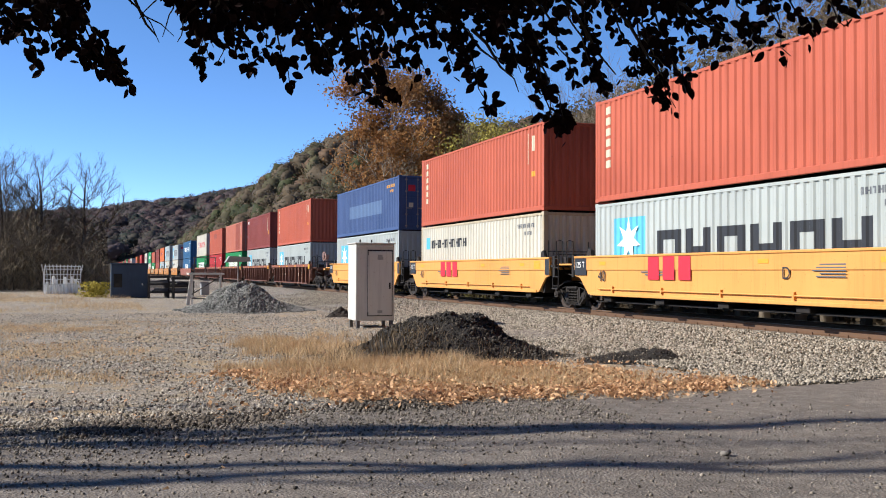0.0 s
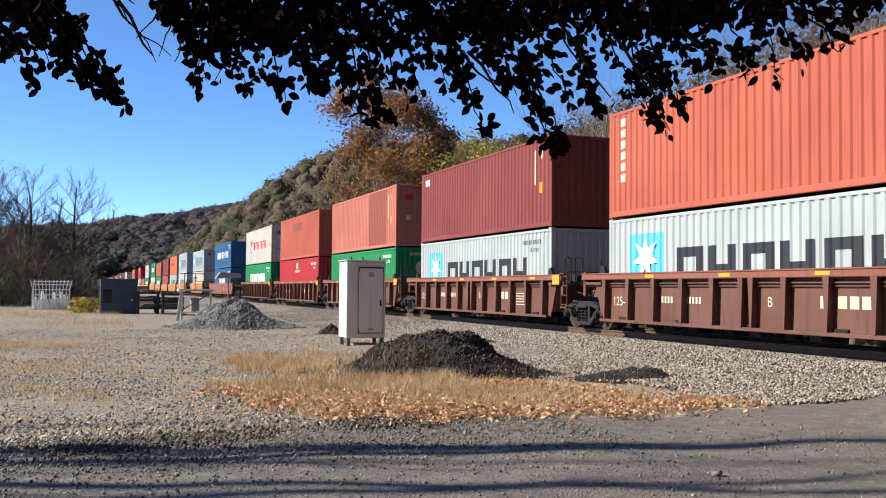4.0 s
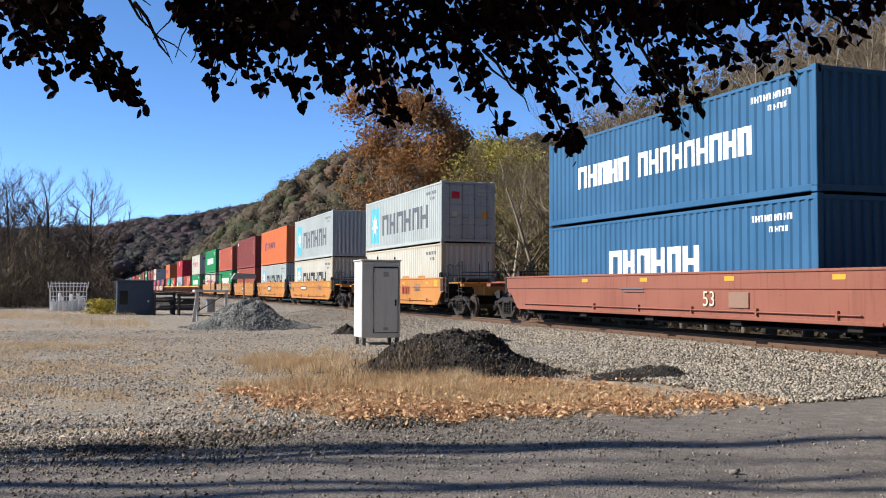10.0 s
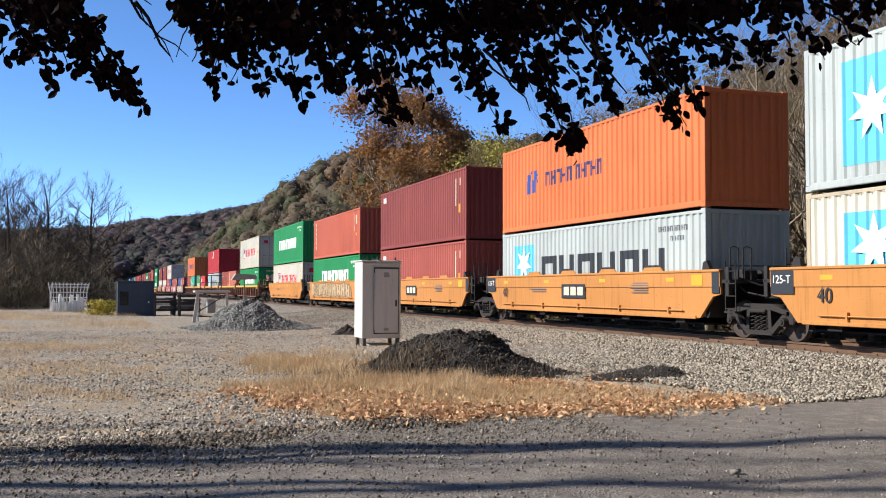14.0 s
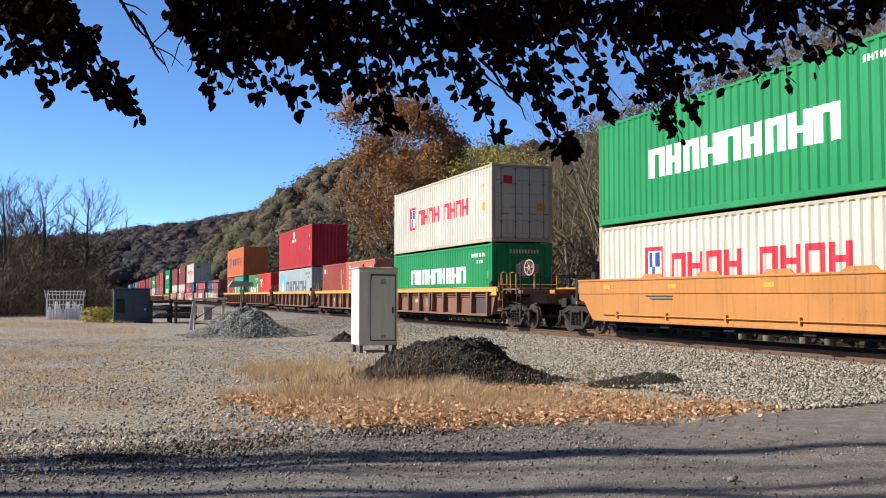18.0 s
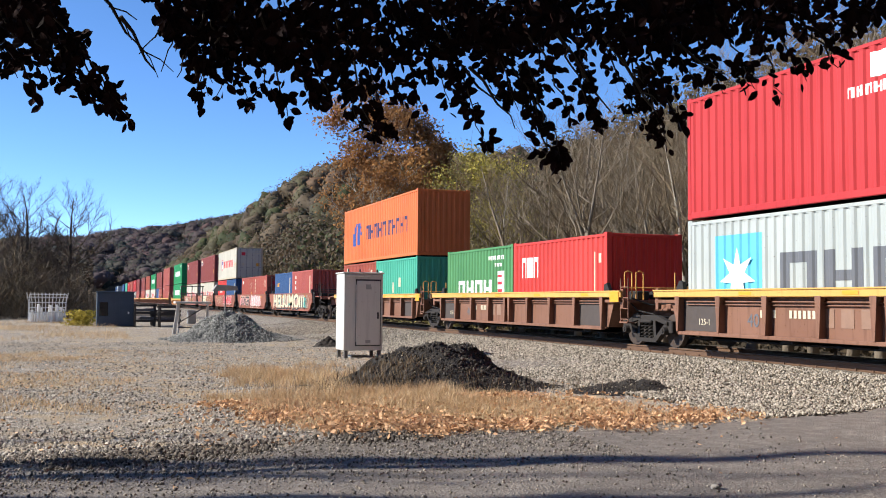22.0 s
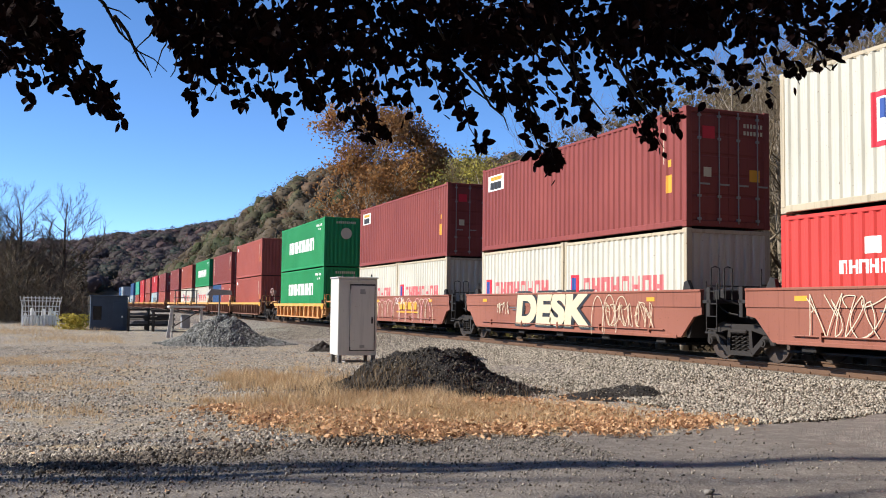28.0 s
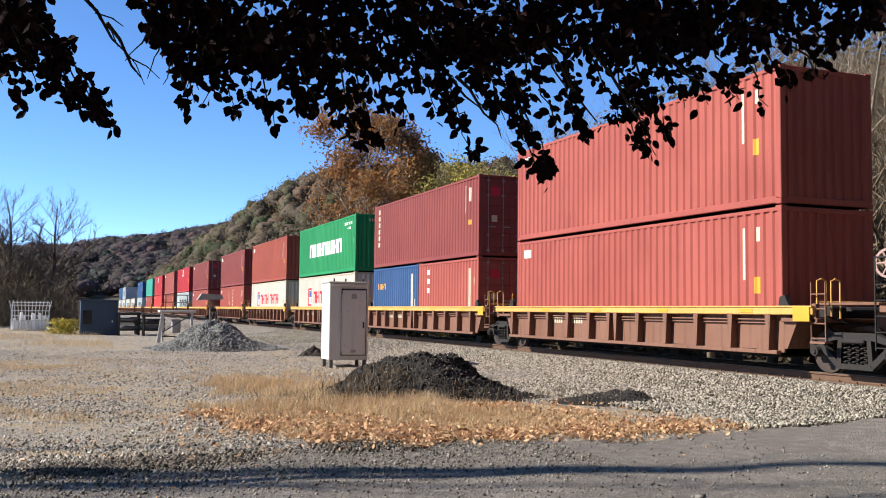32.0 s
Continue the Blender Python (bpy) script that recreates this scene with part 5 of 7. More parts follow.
def bed_places(n, x0, x1, y0, y1):
    x, y = RNG.uniform(x0, x1, n), y0 + (y1 - y0) * RNG.random(n) ** 1.35
    ok = y > 10.95 + 0.25 * RNG.random(n)      # the road keeps clear of ballast
    x, y = x[ok], y[ok]
    return np.stack([x, y, bed(x) + 0.004 + 0.022 * RNG.random(len(x))], -1)


PALE_STONE = island_stone("pale_stone", (0.06, 0.05, 0.037), (0.57, 0.50, 0.40))
GREY_STONE = island_stone("grey_stone", (0.07, 0.06, 0.05), (0.66, 0.58, 0.475))
SLATE_STONE = island_stone("slate_stone", (0.07, 0.07, 0.066), (0.34, 0.335, 0.305))
sv, sf = stones(np.concatenate([bed_places(60000, 9.0, 13.3, 9.0, 34.0), bed_places(18000, 9.0, 13.3, 24.0, 60.0)]), 0.047)
tagged(new("crushed_stone", soup("crushed_stone", sv, sf, PALE_STONE)), "pale crushed stone lying on the track bed", "gravel", kind="stuff")

# loose grit over the yard and along the road's edge
n = 60000
gx, gy = RNG.uniform(-4, 9.5, n), 10.3 + 28 * RNG.random(n) ** 1.8
keep = ~((gx > 2.6) & (gy < 15.5)) & (gx > -0.12 * gy - 1)
P = np.stack([gx, gy, land(gx, gy) + 0.006], -1)[keep]
clumped = np.sin(P[:, 0] * 1.3 + 0.8 * P[:, 1]) + np.sin(P[:, 1] * 1.1 - P[:, 0] * 0.7 + 2) + RNG.normal(scale=0.9, size=len(P)) > -0.9
P = P[clumped]
sv, sf = stones(P, 0.017 + 0.034 * RNG.random((len(P), 1, 1)) ** 3)
tagged(new("loose_gravel", soup("loose_gravel", sv, sf, GREY_STONE)), "loose grey gravel scattered over the yard", "gravel", kind="stuff")
n = 17000
gx, gy = RNG.uniform(-2, 9.5, n), RNG.normal(9.8, 0.85, n)
band = RNG.random(n) < 0.4
gy = np.where(band, RNG.uniform(5.5, 10.8, n), np.where(gy > 10.9, 10.6, gy))
gx = np.where(band, -2 + 10 * RNG.random(n) ** 2.2, RNG.uniform(-2, 5.5, n))
P = np.stack([gx, gy, land(gx, gy) + 0.038], -1)
sv, sf = stones(P, 0.008 + 0.022 * RNG.random((len(P), 1, 1)) ** 2)
tagged(new("road_grit", soup("road_grit", sv, sf, island_stone("road_grit_stone", (0.05, 0.043, 0.036), (0.44, 0.385, 0.32)))), "grit and small stones lying on the road", "gravel", kind="stuff")
n = 3600
gx, gy = RNG.uniform(-4, 3.8, n), RNG.normal(10.75, 0.22, n)
gy = gy - 0.75 * ease(3.0, -1.0, gx)
ok = np.sin(gx * 1.9) + np.sin(gx * 4.3 + 1) + RNG.normal(scale=0.7, size=n) > -0.2
gx, gy = gx[ok], gy[ok]
sv, sf = stones(np.stack([gx, gy, land(gx, gy) + 0.03], -1), 0.05)
tagged(new("earth_clods", soup("earth_clods", sv, sf, island_stone("earth_clod", (0.035, 0.028, 0.022), (0.17, 0.14, 0.11)))), "dark crumbled earth and broken asphalt along the road's edge", "soil", kind="stuff")
ROCK = plain("rock", (0.26, 0.235, 0.205), 0.9, 0, 0.3, 9, 0.5)
for k, (x, y, s) in enumerate([(7.45, 10.25, 0.10), (5.2, 7.05, 0.11), (8.05, 10.0, 0.06), (3.4, 9.2, 0.05), (1.4, 9.8, 0.05), (0.4, 10.1, 0.06)]):
    v, f = stones(np.array([[0, 0, 0.0]]), s * 1.3, 0.55)
    v = v * np.array([1, 0.8, 0.5]) + np.array([0, 0, 0.2 * s])
    tagged(new("stone", soup("stone", v, f, ROCK)), "small pale stone lying on the road", "stone", group="stones on the road").matrix_basis = pose(x, y, float(land(x, y)) + 0.034)

# rails and ties
TIE = plain("tie_wood", (0.085, 0.065, 0.05), 0.9, 0, 0.4, 5, 0.4, rnd=0.4)
RAILM = plain("rail_rust", (0.15, 0.085, 0.05), 0.7, 0.3, 0.3, 4)
RAILT = plain("rail_shine", (0.42, 0.38, 0.34), 0.35, 0.9, 0.2, 6, 0.05)
track = thing("railway_track", "rusty steel rails on dark wooden ties", "railway track", kind="structure")
for s in (-1, 1):
    x = TRACK_X + s * 0.7525
    prof = [(x - 0.07, RAIL_Z - 0.17), (x + 0.07, RAIL_Z - 0.17), (x + 0.07, RAIL_Z - 0.155), (x + 0.012, RAIL_Z - 0.14), (x + 0.012, RAIL_Z - 0.045),
            (x + 0.036, RAIL_Z - 0.035), (x + 0.036, RAIL_Z - 0.006), (x + 0.03, RAIL_Z), (x - 0.03, RAIL_Z), (x - 0.036, RAIL_Z - 0.006),
            (x - 0.036, RAIL_Z - 0.035), (x - 0.012, RAIL_Z - 0.045), (x - 0.012, RAIL_Z - 0.14), (x - 0.07, RAIL_Z - 0.155)]
    r = part("rail", G().prism(prof, "y", -60, 1000), RAILM, track)
    part("running_surface", G().box(x - 0.028, x + 0.028, -60, 1000, RAIL_Z, RAIL_Z + 0.002), RAILT, r)
tie_me = G().box(-1.3, 1.3, -0.115, 0.115, -0.17, 0, 0.012).mesh("tie", TIE)
plate_me = G().box(-0.1, 0.1, -0.17, 0.17, 0, 0.015).box(-0.10, -0.075, -0.05, -0.02, 0.015, 0.06).box(0.075, 0.10, 0.02, 0.05, 0.015, 0.06).mesh("tie_plate", RAILM)
for k in range(150):
    y = 4.0 + k * 0.5
    t = part("tie", tie_me, TIE, track, at=pose(TRACK_X + random.uniform(-0.04, 0.04), y, RAIL_Z - 0.172, 0, 0, random.uniform(-1, 1)))
    part("tie_plate", plate_me, RAILM, t, at=pose(-0.7525, 0, 0))
g = G()
for k in range(400):
    g.box(TRACK_X - 1.3, TRACK_X + 1.3, 79 + k * 0.55, 79.23 + k * 0.55, RAIL_Z - 0.3, RAIL_Z - 0.172)
tagged(part("ties", g, TIE, track), kind="stuff")


# ---- heaps ----
EVEN = [(-1, 0), (-0.55, 0.55), (-0.12, 0.97), (0.15, 0.95), (0.55, 0.5), (1, 0)]


def heap(name, label, cx, cy, ax, ay, h, turn, mat, stone_mat, count, size, ridge=EVEN, lumps=0.18, clod=0.0):
    """A tipped heap: a long section (ridge), rounded across, broken by lumps of every size."""
    n, m = 140, 44
    a = radians(turn)
    waves = np.random.default_rng(int(cx * 10))
    ways, shift = waves.normal(size=(26, 2)), waves.random(26) * 6.283
    ways *= (np.geomspace(3.5, 42, 26) / np.linalg.norm(ways, axis=1))[:, None]

    def top(u, w):
        across = np.clip(1 - (np.abs(w) / np.sqrt(np.clip(1.0002 - u * u, 1e-4, 1))) ** 1.55, 0, 1) * (np.abs(u) < 1)
        z = knots(u, ridge) * across ** 0.95
        rough = sum(np.sin(q[0] * u + q[1] * w + p) / np.hypot(*q) ** 0.75 for q, p in zip(ways, shift))
        return h * z * (1 + lumps * rough) + 0.12 * h * lumps * rough * np.clip(8 * z, 0, 1)

    def world_of(u, w):
        x, y = u * ax, w * ay
        return cx + x * math.cos(a) - y * math.sin(a), cy + x * math.sin(a) + y * math.cos(a)
    th, rr = np.meshgrid(np.linspace(0, 2 * np.pi, n, endpoint=False), np.linspace(0.001, 1.10, m), indexing="ij")
    wob = 1 + 0.07 * np.sin(3 * th + cx) + 0.05 * np.sin(7 * th)
    u, w = rr * np.cos(th), rr * np.sin(th)
    X, Y = world_of(u * wob, w * wob)
    Z = land(X, Y) + top(u, w) - 0.05 * (rr > 1.03)
    k = (np.arange(n)[:, None] * m + np.arange(m - 1)[None, :]).ravel()
    k2 = ((np.arange(n)[:, None] + 1) % n * m + np.arange(m - 1)[None, :]).ravel()
    ob = tagged(new(name, smooth(soup(name, np.stack([X, Y, Z], -1).reshape(-1, 3), np.stack([k, k2, k2 + 1, k + 1], -1), mat))), label, "heap")

    def strew(what, number, big, stuff, out=1.08):
        t, q = RNG.random(number) * 6.283, RNG.random(number) ** 0.6 * out
        u, w = q * np.cos(t), q * np.sin(t)
        wob = 1 + 0.07 * np.sin(3 * t + cx) + 0.05 * np.sin(7 * t)
        x, y = world_of(u * wob, w * wob)
        v, f = stones(np.stack([x, y, land(x, y) + top(u, w) + big * 0.1], -1), big)
        st = new(what, soup(what, v, f, stuff))
        st.parent = ob
        tagged(st, kind="stuff")
    strew("rubble", count, size, stone_mat)
    if clod:
        strew("rubble", count // 16, clod, stone_mat, 1.0)
        strew("rubble", count // 40, size * 1.1, PALE_STONE, 0.9)
    return ob


BLACK_GRIT = plain("black_grit", (0.026, 0.022, 0.019), 0.85, 0, 0.5, 12, 0.8)
BLACK_STONE = island_stone("black_stone", (0.010, 0.008, 0.007), (0.10, 0.085, 0.07))
heap("dark_heap", "heap of black cinders and asphalt crumbs overgrown with weeds", 6.36, 17.12, 2.12, 1.3, 0.78, -20, BLACK_GRIT, BLACK_STONE, 14000, 0.024,
     [(-1, 0), (-0.72, 0.27), (-0.45, 0.72), (-0.3, 0.93), (-0.2, 1.0), (-0.02, 0.94), (0.12, 0.82), (0.3, 0.72), (0.5, 0.45), (0.78, 0.15), (1, 0)], 0.2, 0.07)
heap("low_heap", "low spread of black asphalt crumbs", 9.25, 15.35, 1.0, 0.7, 0.19, -20, BLACK_GRIT, BLACK_STONE, 3000, 0.022,
     [(-1, 0), (-0.6, 0.45), (-0.25, 0.9), (0.3, 1.0), (0.6, 0.8), (0.85, 0.4), (1, 0)], 0.2, 0.04)
SLATE = plain("slate_grit", (0.125, 0.122, 0.112), 0.9, 0, 0.4, 8, 0.8)
heap("gravel_heap", "heap of blue-grey crushed gravel", 5.75, 38.95, 2.5, 2.1, 0.96, -15, SLATE, SLATE_STONE, 7000, 0.08,
     [(-1, 0), (-0.7, 0.4), (-0.4, 0.92), (-0.2, 1.0), (0.1, 0.95), (0.3, 0.72), (0.65, 0.3), (1, 0)], 0.2)
heap("dirt_clump", "small clump of dark earth and roots", 8.4, 33.2, 0.75, 0.5, 0.24, -10, plain("dark_earth", (0.05, 0.038, 0.028), 0.95, 0, 0.4, 9, 0.6), BLACK_STONE, 300, 0.05, lumps=0.5)


# ---- relay cabinet ----
def relay_cabinet():
    shell = paint("cabinet_paint", (0.55, 0.54, 0.50), 0.4, (0.22, 0.17, 0.12), 0.12)
    c = thing("relay_cabinet", "tall off-white metal relay cabinet on short legs", "cabinet", pose(6.89, 26.06, float(land(7.4, 26.5)), 0, 0, -1.5))
    part("body", G().box(0, 1.12, 0, 0.95, 0.21, 2.36, 0.015), shell, c)
    part("roof", G().box(-0.03, 1.15, -0.04, 0.98, 2.36, 2.40, 0.012), shell, c)
    part("rain_channel", G().box(0.06, 1.06, -0.03, 0.0, 2.27, 2.33, 0.008), shell, c)
    d = part("door", G().box(0.36, 1.04, -0.035, -0.002, 0.36, 2.16, 0.012), shell, c, "tall plain door")
    part("handle", G().box(0.96, 0.985, -0.065, -0.035, 1.12, 1.26, 0.006).box(0.95, 0.995, -0.045, -0.035, 1.1, 1.28), STEEL, d)
    # black strips stand in for the shade in the door's gap
    gap_strips = G().box(0.335, 0.36, -0.012, 0.001, 0.34, 2.19).box(1.04, 1.062, -0.012, 0.001, 0.34, 2.19).box(0.335, 1.062, -0.02, 0.001, 2.16, 2.20).box(0.335, 1.062, -0.012, 0.001, 0.335, 0.36)
    part("door_seal", gap_strips, GAP_BLACK, c, "dark strips drawn as the shaded gap round the door")
    part("name_plate", G().box(0.62, 0.76, -0.0385, -0.034, 1.98, 2.06), plain("vent_grey_plate", (0.3, 0.3, 0.29), 0.7), d)
    part("hinge", G().tube([(0.35, -0.03, 0.45), (0.35, -0.03, 2.05)], 0.014, 6), shell, d)
    part("vent", G().box(0.62, 0.78, -0.042, -0.034, 1.92, 2.0).box(0.62, 0.76, -0.042, -0.034, 0.42, 0.5), plain("vent_grey", (0.3, 0.3, 0.29), 0.7), d)
    for x, y in ((0.08, 0.06), (1.04, 0.06), (0.08, 0.89), (1.04, 0.89)):
        part("leg", G().box(x - 0.05, x + 0.05, y - 0.05, y + 0.05, -0.03, 0.21, 0.008), plain("leg_steel", (0.12, 0.11, 0.1), 0.8), c)
    for x in (0.12, 0.45, 0.95):
        part("lifting_eye", G().ring((x, 0.0, 2.44), (1, 0, 0), 0.02, 0.045, 0.012, 10), STEEL, c)
    part("foundation", G().box(0.25, 0.85, 0.2, 0.75, -0.05, 0.05, 0.02), plain("concrete", (0.34, 0.33, 0.31), 0.9), c)
    return c


relay_cabinet()


# ---- far yard: steel hut, white cage, racks, work platform ----
def steel_hut():
    blue = plain("hut_blue", (0.045, 0.07, 0.105), 0.6, 0.1, 0.3, 2)
    c = thing("steel_hut", "dark blue steel equipment hut with a dark window", "hut", pose(0.95, 59.4, float(land(1.5, 60))))
    part("body", G().box(0, 2.05, 0, 1.9, 0.02, 1.98, 0.02), blue, c)
    part("roof", G().box(-0.05, 2.1, -0.06, 1.96, 1.98, 2.05, 0.012), blue, c)
    part("post", G().box(1.0, 1.08, -0.03, 0.0, 0.05, 1.95), blue, c)
    part("window", G().box(0.14, 0.62, -0.02, 0.004, 0.62, 1.42, 0.01), plain("dark_glass", (0.008, 0.01, 0.014), 0.2), c)
    part("panel", G().box(1.25, 1.85, -0.012, 0.004, 0.25, 1.7, 0.01), blue, c)
    part("marking", G().box(1.72, 1.80, -0.02, -0.012, 0.74, 0.86), INK["white"], c)


steel_hut()


def white_cage():
    galv = plain("cage_white", (0.62, 0.62, 0.60), 0.5, 0.1, 0.15, 6)
    c = thing("steel_cage", "white steel cage holding upright white tubes", "cage", pose(-3.15, 69.6, float(land(-2, 70))))
    for x in np.linspace(0, 2.3, 12):
        part("upright", G().tube([(x, 0, 0), (x, 0, 1.35), (x + 0.12 * (x - 1.1), -0.15, 2.0)], 0.028, 6), galv, c)
    for z in (0.05, 0.7, 1.35, 1.7):
        part("cross_bar", G().tube([(-0.05 if z < 1.4 else -0.12, 0 if z < 1.4 else -0.08, z), (2.35 if z < 1.4 else 2.46, 0 if z < 1.4 else -0.08, z)], 0.03, 6), galv, c)
    part("back_frame", G().tube([(0, 1.2, 0), (0, 1.2, 1.9), (2.3, 1.2, 1.9), (2.3, 1.2, 0)], 0.035, 6).tube([(0, 1.2, 1.0), (2.3, 1.2, 1.0)], 0.03, 6), galv, c)
    for k in range(4):
        part("side_bar", G().tube([(0 if k < 2 else 2.3, 0, 0.7 + 0.65 * (k % 2)), (0 if k < 2 else 2.3, 1.2, 0.7 + 0.65 * (k % 2))], 0.03, 6), galv, c)
    rnd = random.Random(4)
    for k in range(16):
        x = 0.12 + k * 0.14
        h = rnd.uniform(0.55, 1.3)
        part("tube", G().tube([(x, 0.35 + 0.1 * (k % 3), 0), (x + rnd.uniform(-0.1, 0.1), 0.35, h)], 0.09, 8), plain("white_plastic", (0.82, 0.82, 0.80), 0.45, 0, 0.05, 6), c)


white_cage()


def storage_rack(x, y, w, h):
    iron = plain("rack_iron", (0.03, 0.026, 0.024), 0.8, 0.1, 0.4, 6)
    c = thing("storage_rack", "rusty dark iron rack stacked with scrap lengths", "rack", pose(x, y, float(land(x, y))), group="racks in the yard")
    for px in (0, w):
        for py in (0, 0.9):
            part("post", G().box(px - 0.05, px + 0.05, py - 0.05, py + 0.05, -0.03, h, 0.01), iron, c)
    for z in (0.35, 0.35 + 0.45 * (h - 0.3), h - 0.1):
        part("shelf", G().box(-0.1, w + 0.1, -0.04, 0.04, z - 0.06, z + 0.06).box(-0.1, w + 0.1, 0.86, 0.94, z - 0.06, z + 0.06).box(0, w, 0, 0.9, z + 0.02, z + 0.05), iron, c)
    rnd = random.Random(int(x * 10))
    for k in range(7):
        xx = 0.1 + (w - 0.2) * rnd.random()
        z = rnd.choice((0.43, 0.45 + 0.45 * (h - 0.3)))
        part("scrap_bar", G().box(max(xx - 0.4, 0), min(xx + 0.5, w), 0.05 + 0.1 * k, 0.12 + 0.1 * k, z, z + rnd.uniform(0.06, 0.16), 0.01), plain("scrap_grey", (0.10, 0.10, 0.11), 0.8), c)


storage_rack(3.05, 58.6, 1.1, 1.35)
storage_rack(4.35, 57.4, 1.0, 1.25)
storage_rack(4.2, 61.5, 1.6, 1.0)


def work_platform():
    wood = plain("platform_white", (0.55, 0.53, 0.48), 0.8, 0, 0.25, 3, 0.3)
    iron = plain("rail_iron", (0.09, 0.08, 0.075), 0.7, 0.2, 0.3, 5)
    c = thing("work_platform", "weathered white platform with a deck and iron railing", "platform", pose(4.1, 46.6, float(land(4.5, 47))))
    part("leg", G().prism([(0.0, 0.0), (0.16, 0.0), (0.30, 1.42), (0.18, 1.42)], "y", 0, 0.12), wood, c, "thick leaning white leg")
    for x, y in ((1.55, 0.0), (1.62, 0.9), (0.3, 0.9)):
        part("leg", G().box(x, x + 0.09, y, y + 0.09, -0.03, 1.42, 0.01), wood, c)
    part("deck", G().box(0.1, 1.75, -0.05, 1.05, 1.42, 1.52, 0.015), wood, c)
    part("brace", G().tube([(0.25, 0.05, 0.5), (1.6, 0.05, 1.35)], 0.03, 6).tube([(0.25, 0.05, 0.3), (1.6, 0.05, 0.3)], 0.03, 6), iron, c)
    for x in (0.45, 0.95, 1.45):
        part("railing_post", G().tube([(x, 0.95, 1.5), (x, 0.95, 2.25)], 0.022, 6), iron, c)
    part("railing", G().tube([(0.4, 0.95, 2.25), (1.5, 0.95, 2.25)], 0.022, 6).tube([(0.4, 0.95, 1.9), (1.5, 0.95, 1.9)], 0.018, 6), iron, c)
    part("seat", G().box(0.7, 1.1, 0.3, 0.7, 0.45, 1.1, 0.04), plain("grey_bin", (0.30, 0.31, 0.32), 0.7), c)


work_platform()


def lamp_post():
    iron = plain("pole_grey", (0.22, 0.21, 0.2), 0.6, 0.3, 0.2, 5)
    c = thing("lamp_post", "thin grey post with a wide metal hood", "lamp post", pose(6.35, 45.5, float(land(6.3, 45.5))))
    part("post", G().tube([(0, 0, -0.05), (0, 0, 2.05)], 0.035, 8), iron, c)
    part("hood", G().prism([(-0.62, 2.0), (0.55, 2.05), (0.5, 2.25), (-0.42, 2.3)], "y", -0.25, 0.25), plain("hood_grey", (0.33, 0.32, 0.29), 0.6, 0.3, 0.2, 6), c)


lamp_post()


# ---- plants ----
def bark(name, lo, hi):
    m, nt, b = nodes_of(name)
    v = coords(nt, (1, 1, 0.25))
    a, d = noise_node(nt, 3, 4, v), noise_node(nt, 24, 4, v)
    link(nt, mix(nt, a, lo, hi), b.inputs["Base Color"])
    b.inputs["Roughness"].default_value = 0.95
    b.inputs["Specular IOR Level"].default_value = 0.15
    bump(nt, b, d, 0.5, 0.03)
    return m


def leaf_mat(name, lo, hi, trans=0.25, clump=0.0, dark=None):
    """Leaves that differ one by one, with some light passing through."""
    m, nt, b = nodes_of(name)
    geo = nt.nodes.new("ShaderNodeNewGeometry")
    c = mix(nt, geo.outputs["Random Per Island"], lo, hi)
    if clump:
        c = mix(nt, ramp(nt, noise_node(nt, clump, 3, coords(nt)), (0.38, (0, 0, 0)), (0.62, (1, 1, 1))), c, dark or scaled(lo, 0.6))
    link(nt, c, b.inputs["Base Color"])
    b.inputs["Roughness"].default_value = 0.7
    b.inputs["Specular IOR Level"].default_value = 0.2
    if trans:
        tr = nt.nodes.new("ShaderNodeBsdfTranslucent")
        link(nt, c, tr.inputs["Color"])
        ms = nt.nodes.new("ShaderNodeMixShader")
        ms.inputs[0].default_value = trans
        out = nt.nodes["Material Output"]
        link(nt, b.outputs[0], ms.inputs[1])
        link(nt, tr.outputs[0], ms.inputs[2])
        link(nt, ms.outputs[0], out.inputs[0])
    return m


GREY_BARK = bark("grey_bark", (0.17, 0.14, 0.105), (0.36, 0.305, 0.24))
PALE_BARK = bark("pale_bark", (0.26, 0.225, 0.175), (0.54, 0.49, 0.41))
DARK_BARK = bark("dark_bark", (0.035, 0.028, 0.022), (0.08, 0.065, 0.05))
DARK_TWIG = bark("dark_twig_bark", (0.06, 0.05, 0.04), (0.13, 0.105, 0.085))
TWIG = bark("twig_bark", (0.11, 0.082, 0.052), (0.24, 0.182, 0.118))
PALE_TWIG = bark("pale_twig_bark", (0.19, 0.155, 0.112), (0.38, 0.32, 0.245))


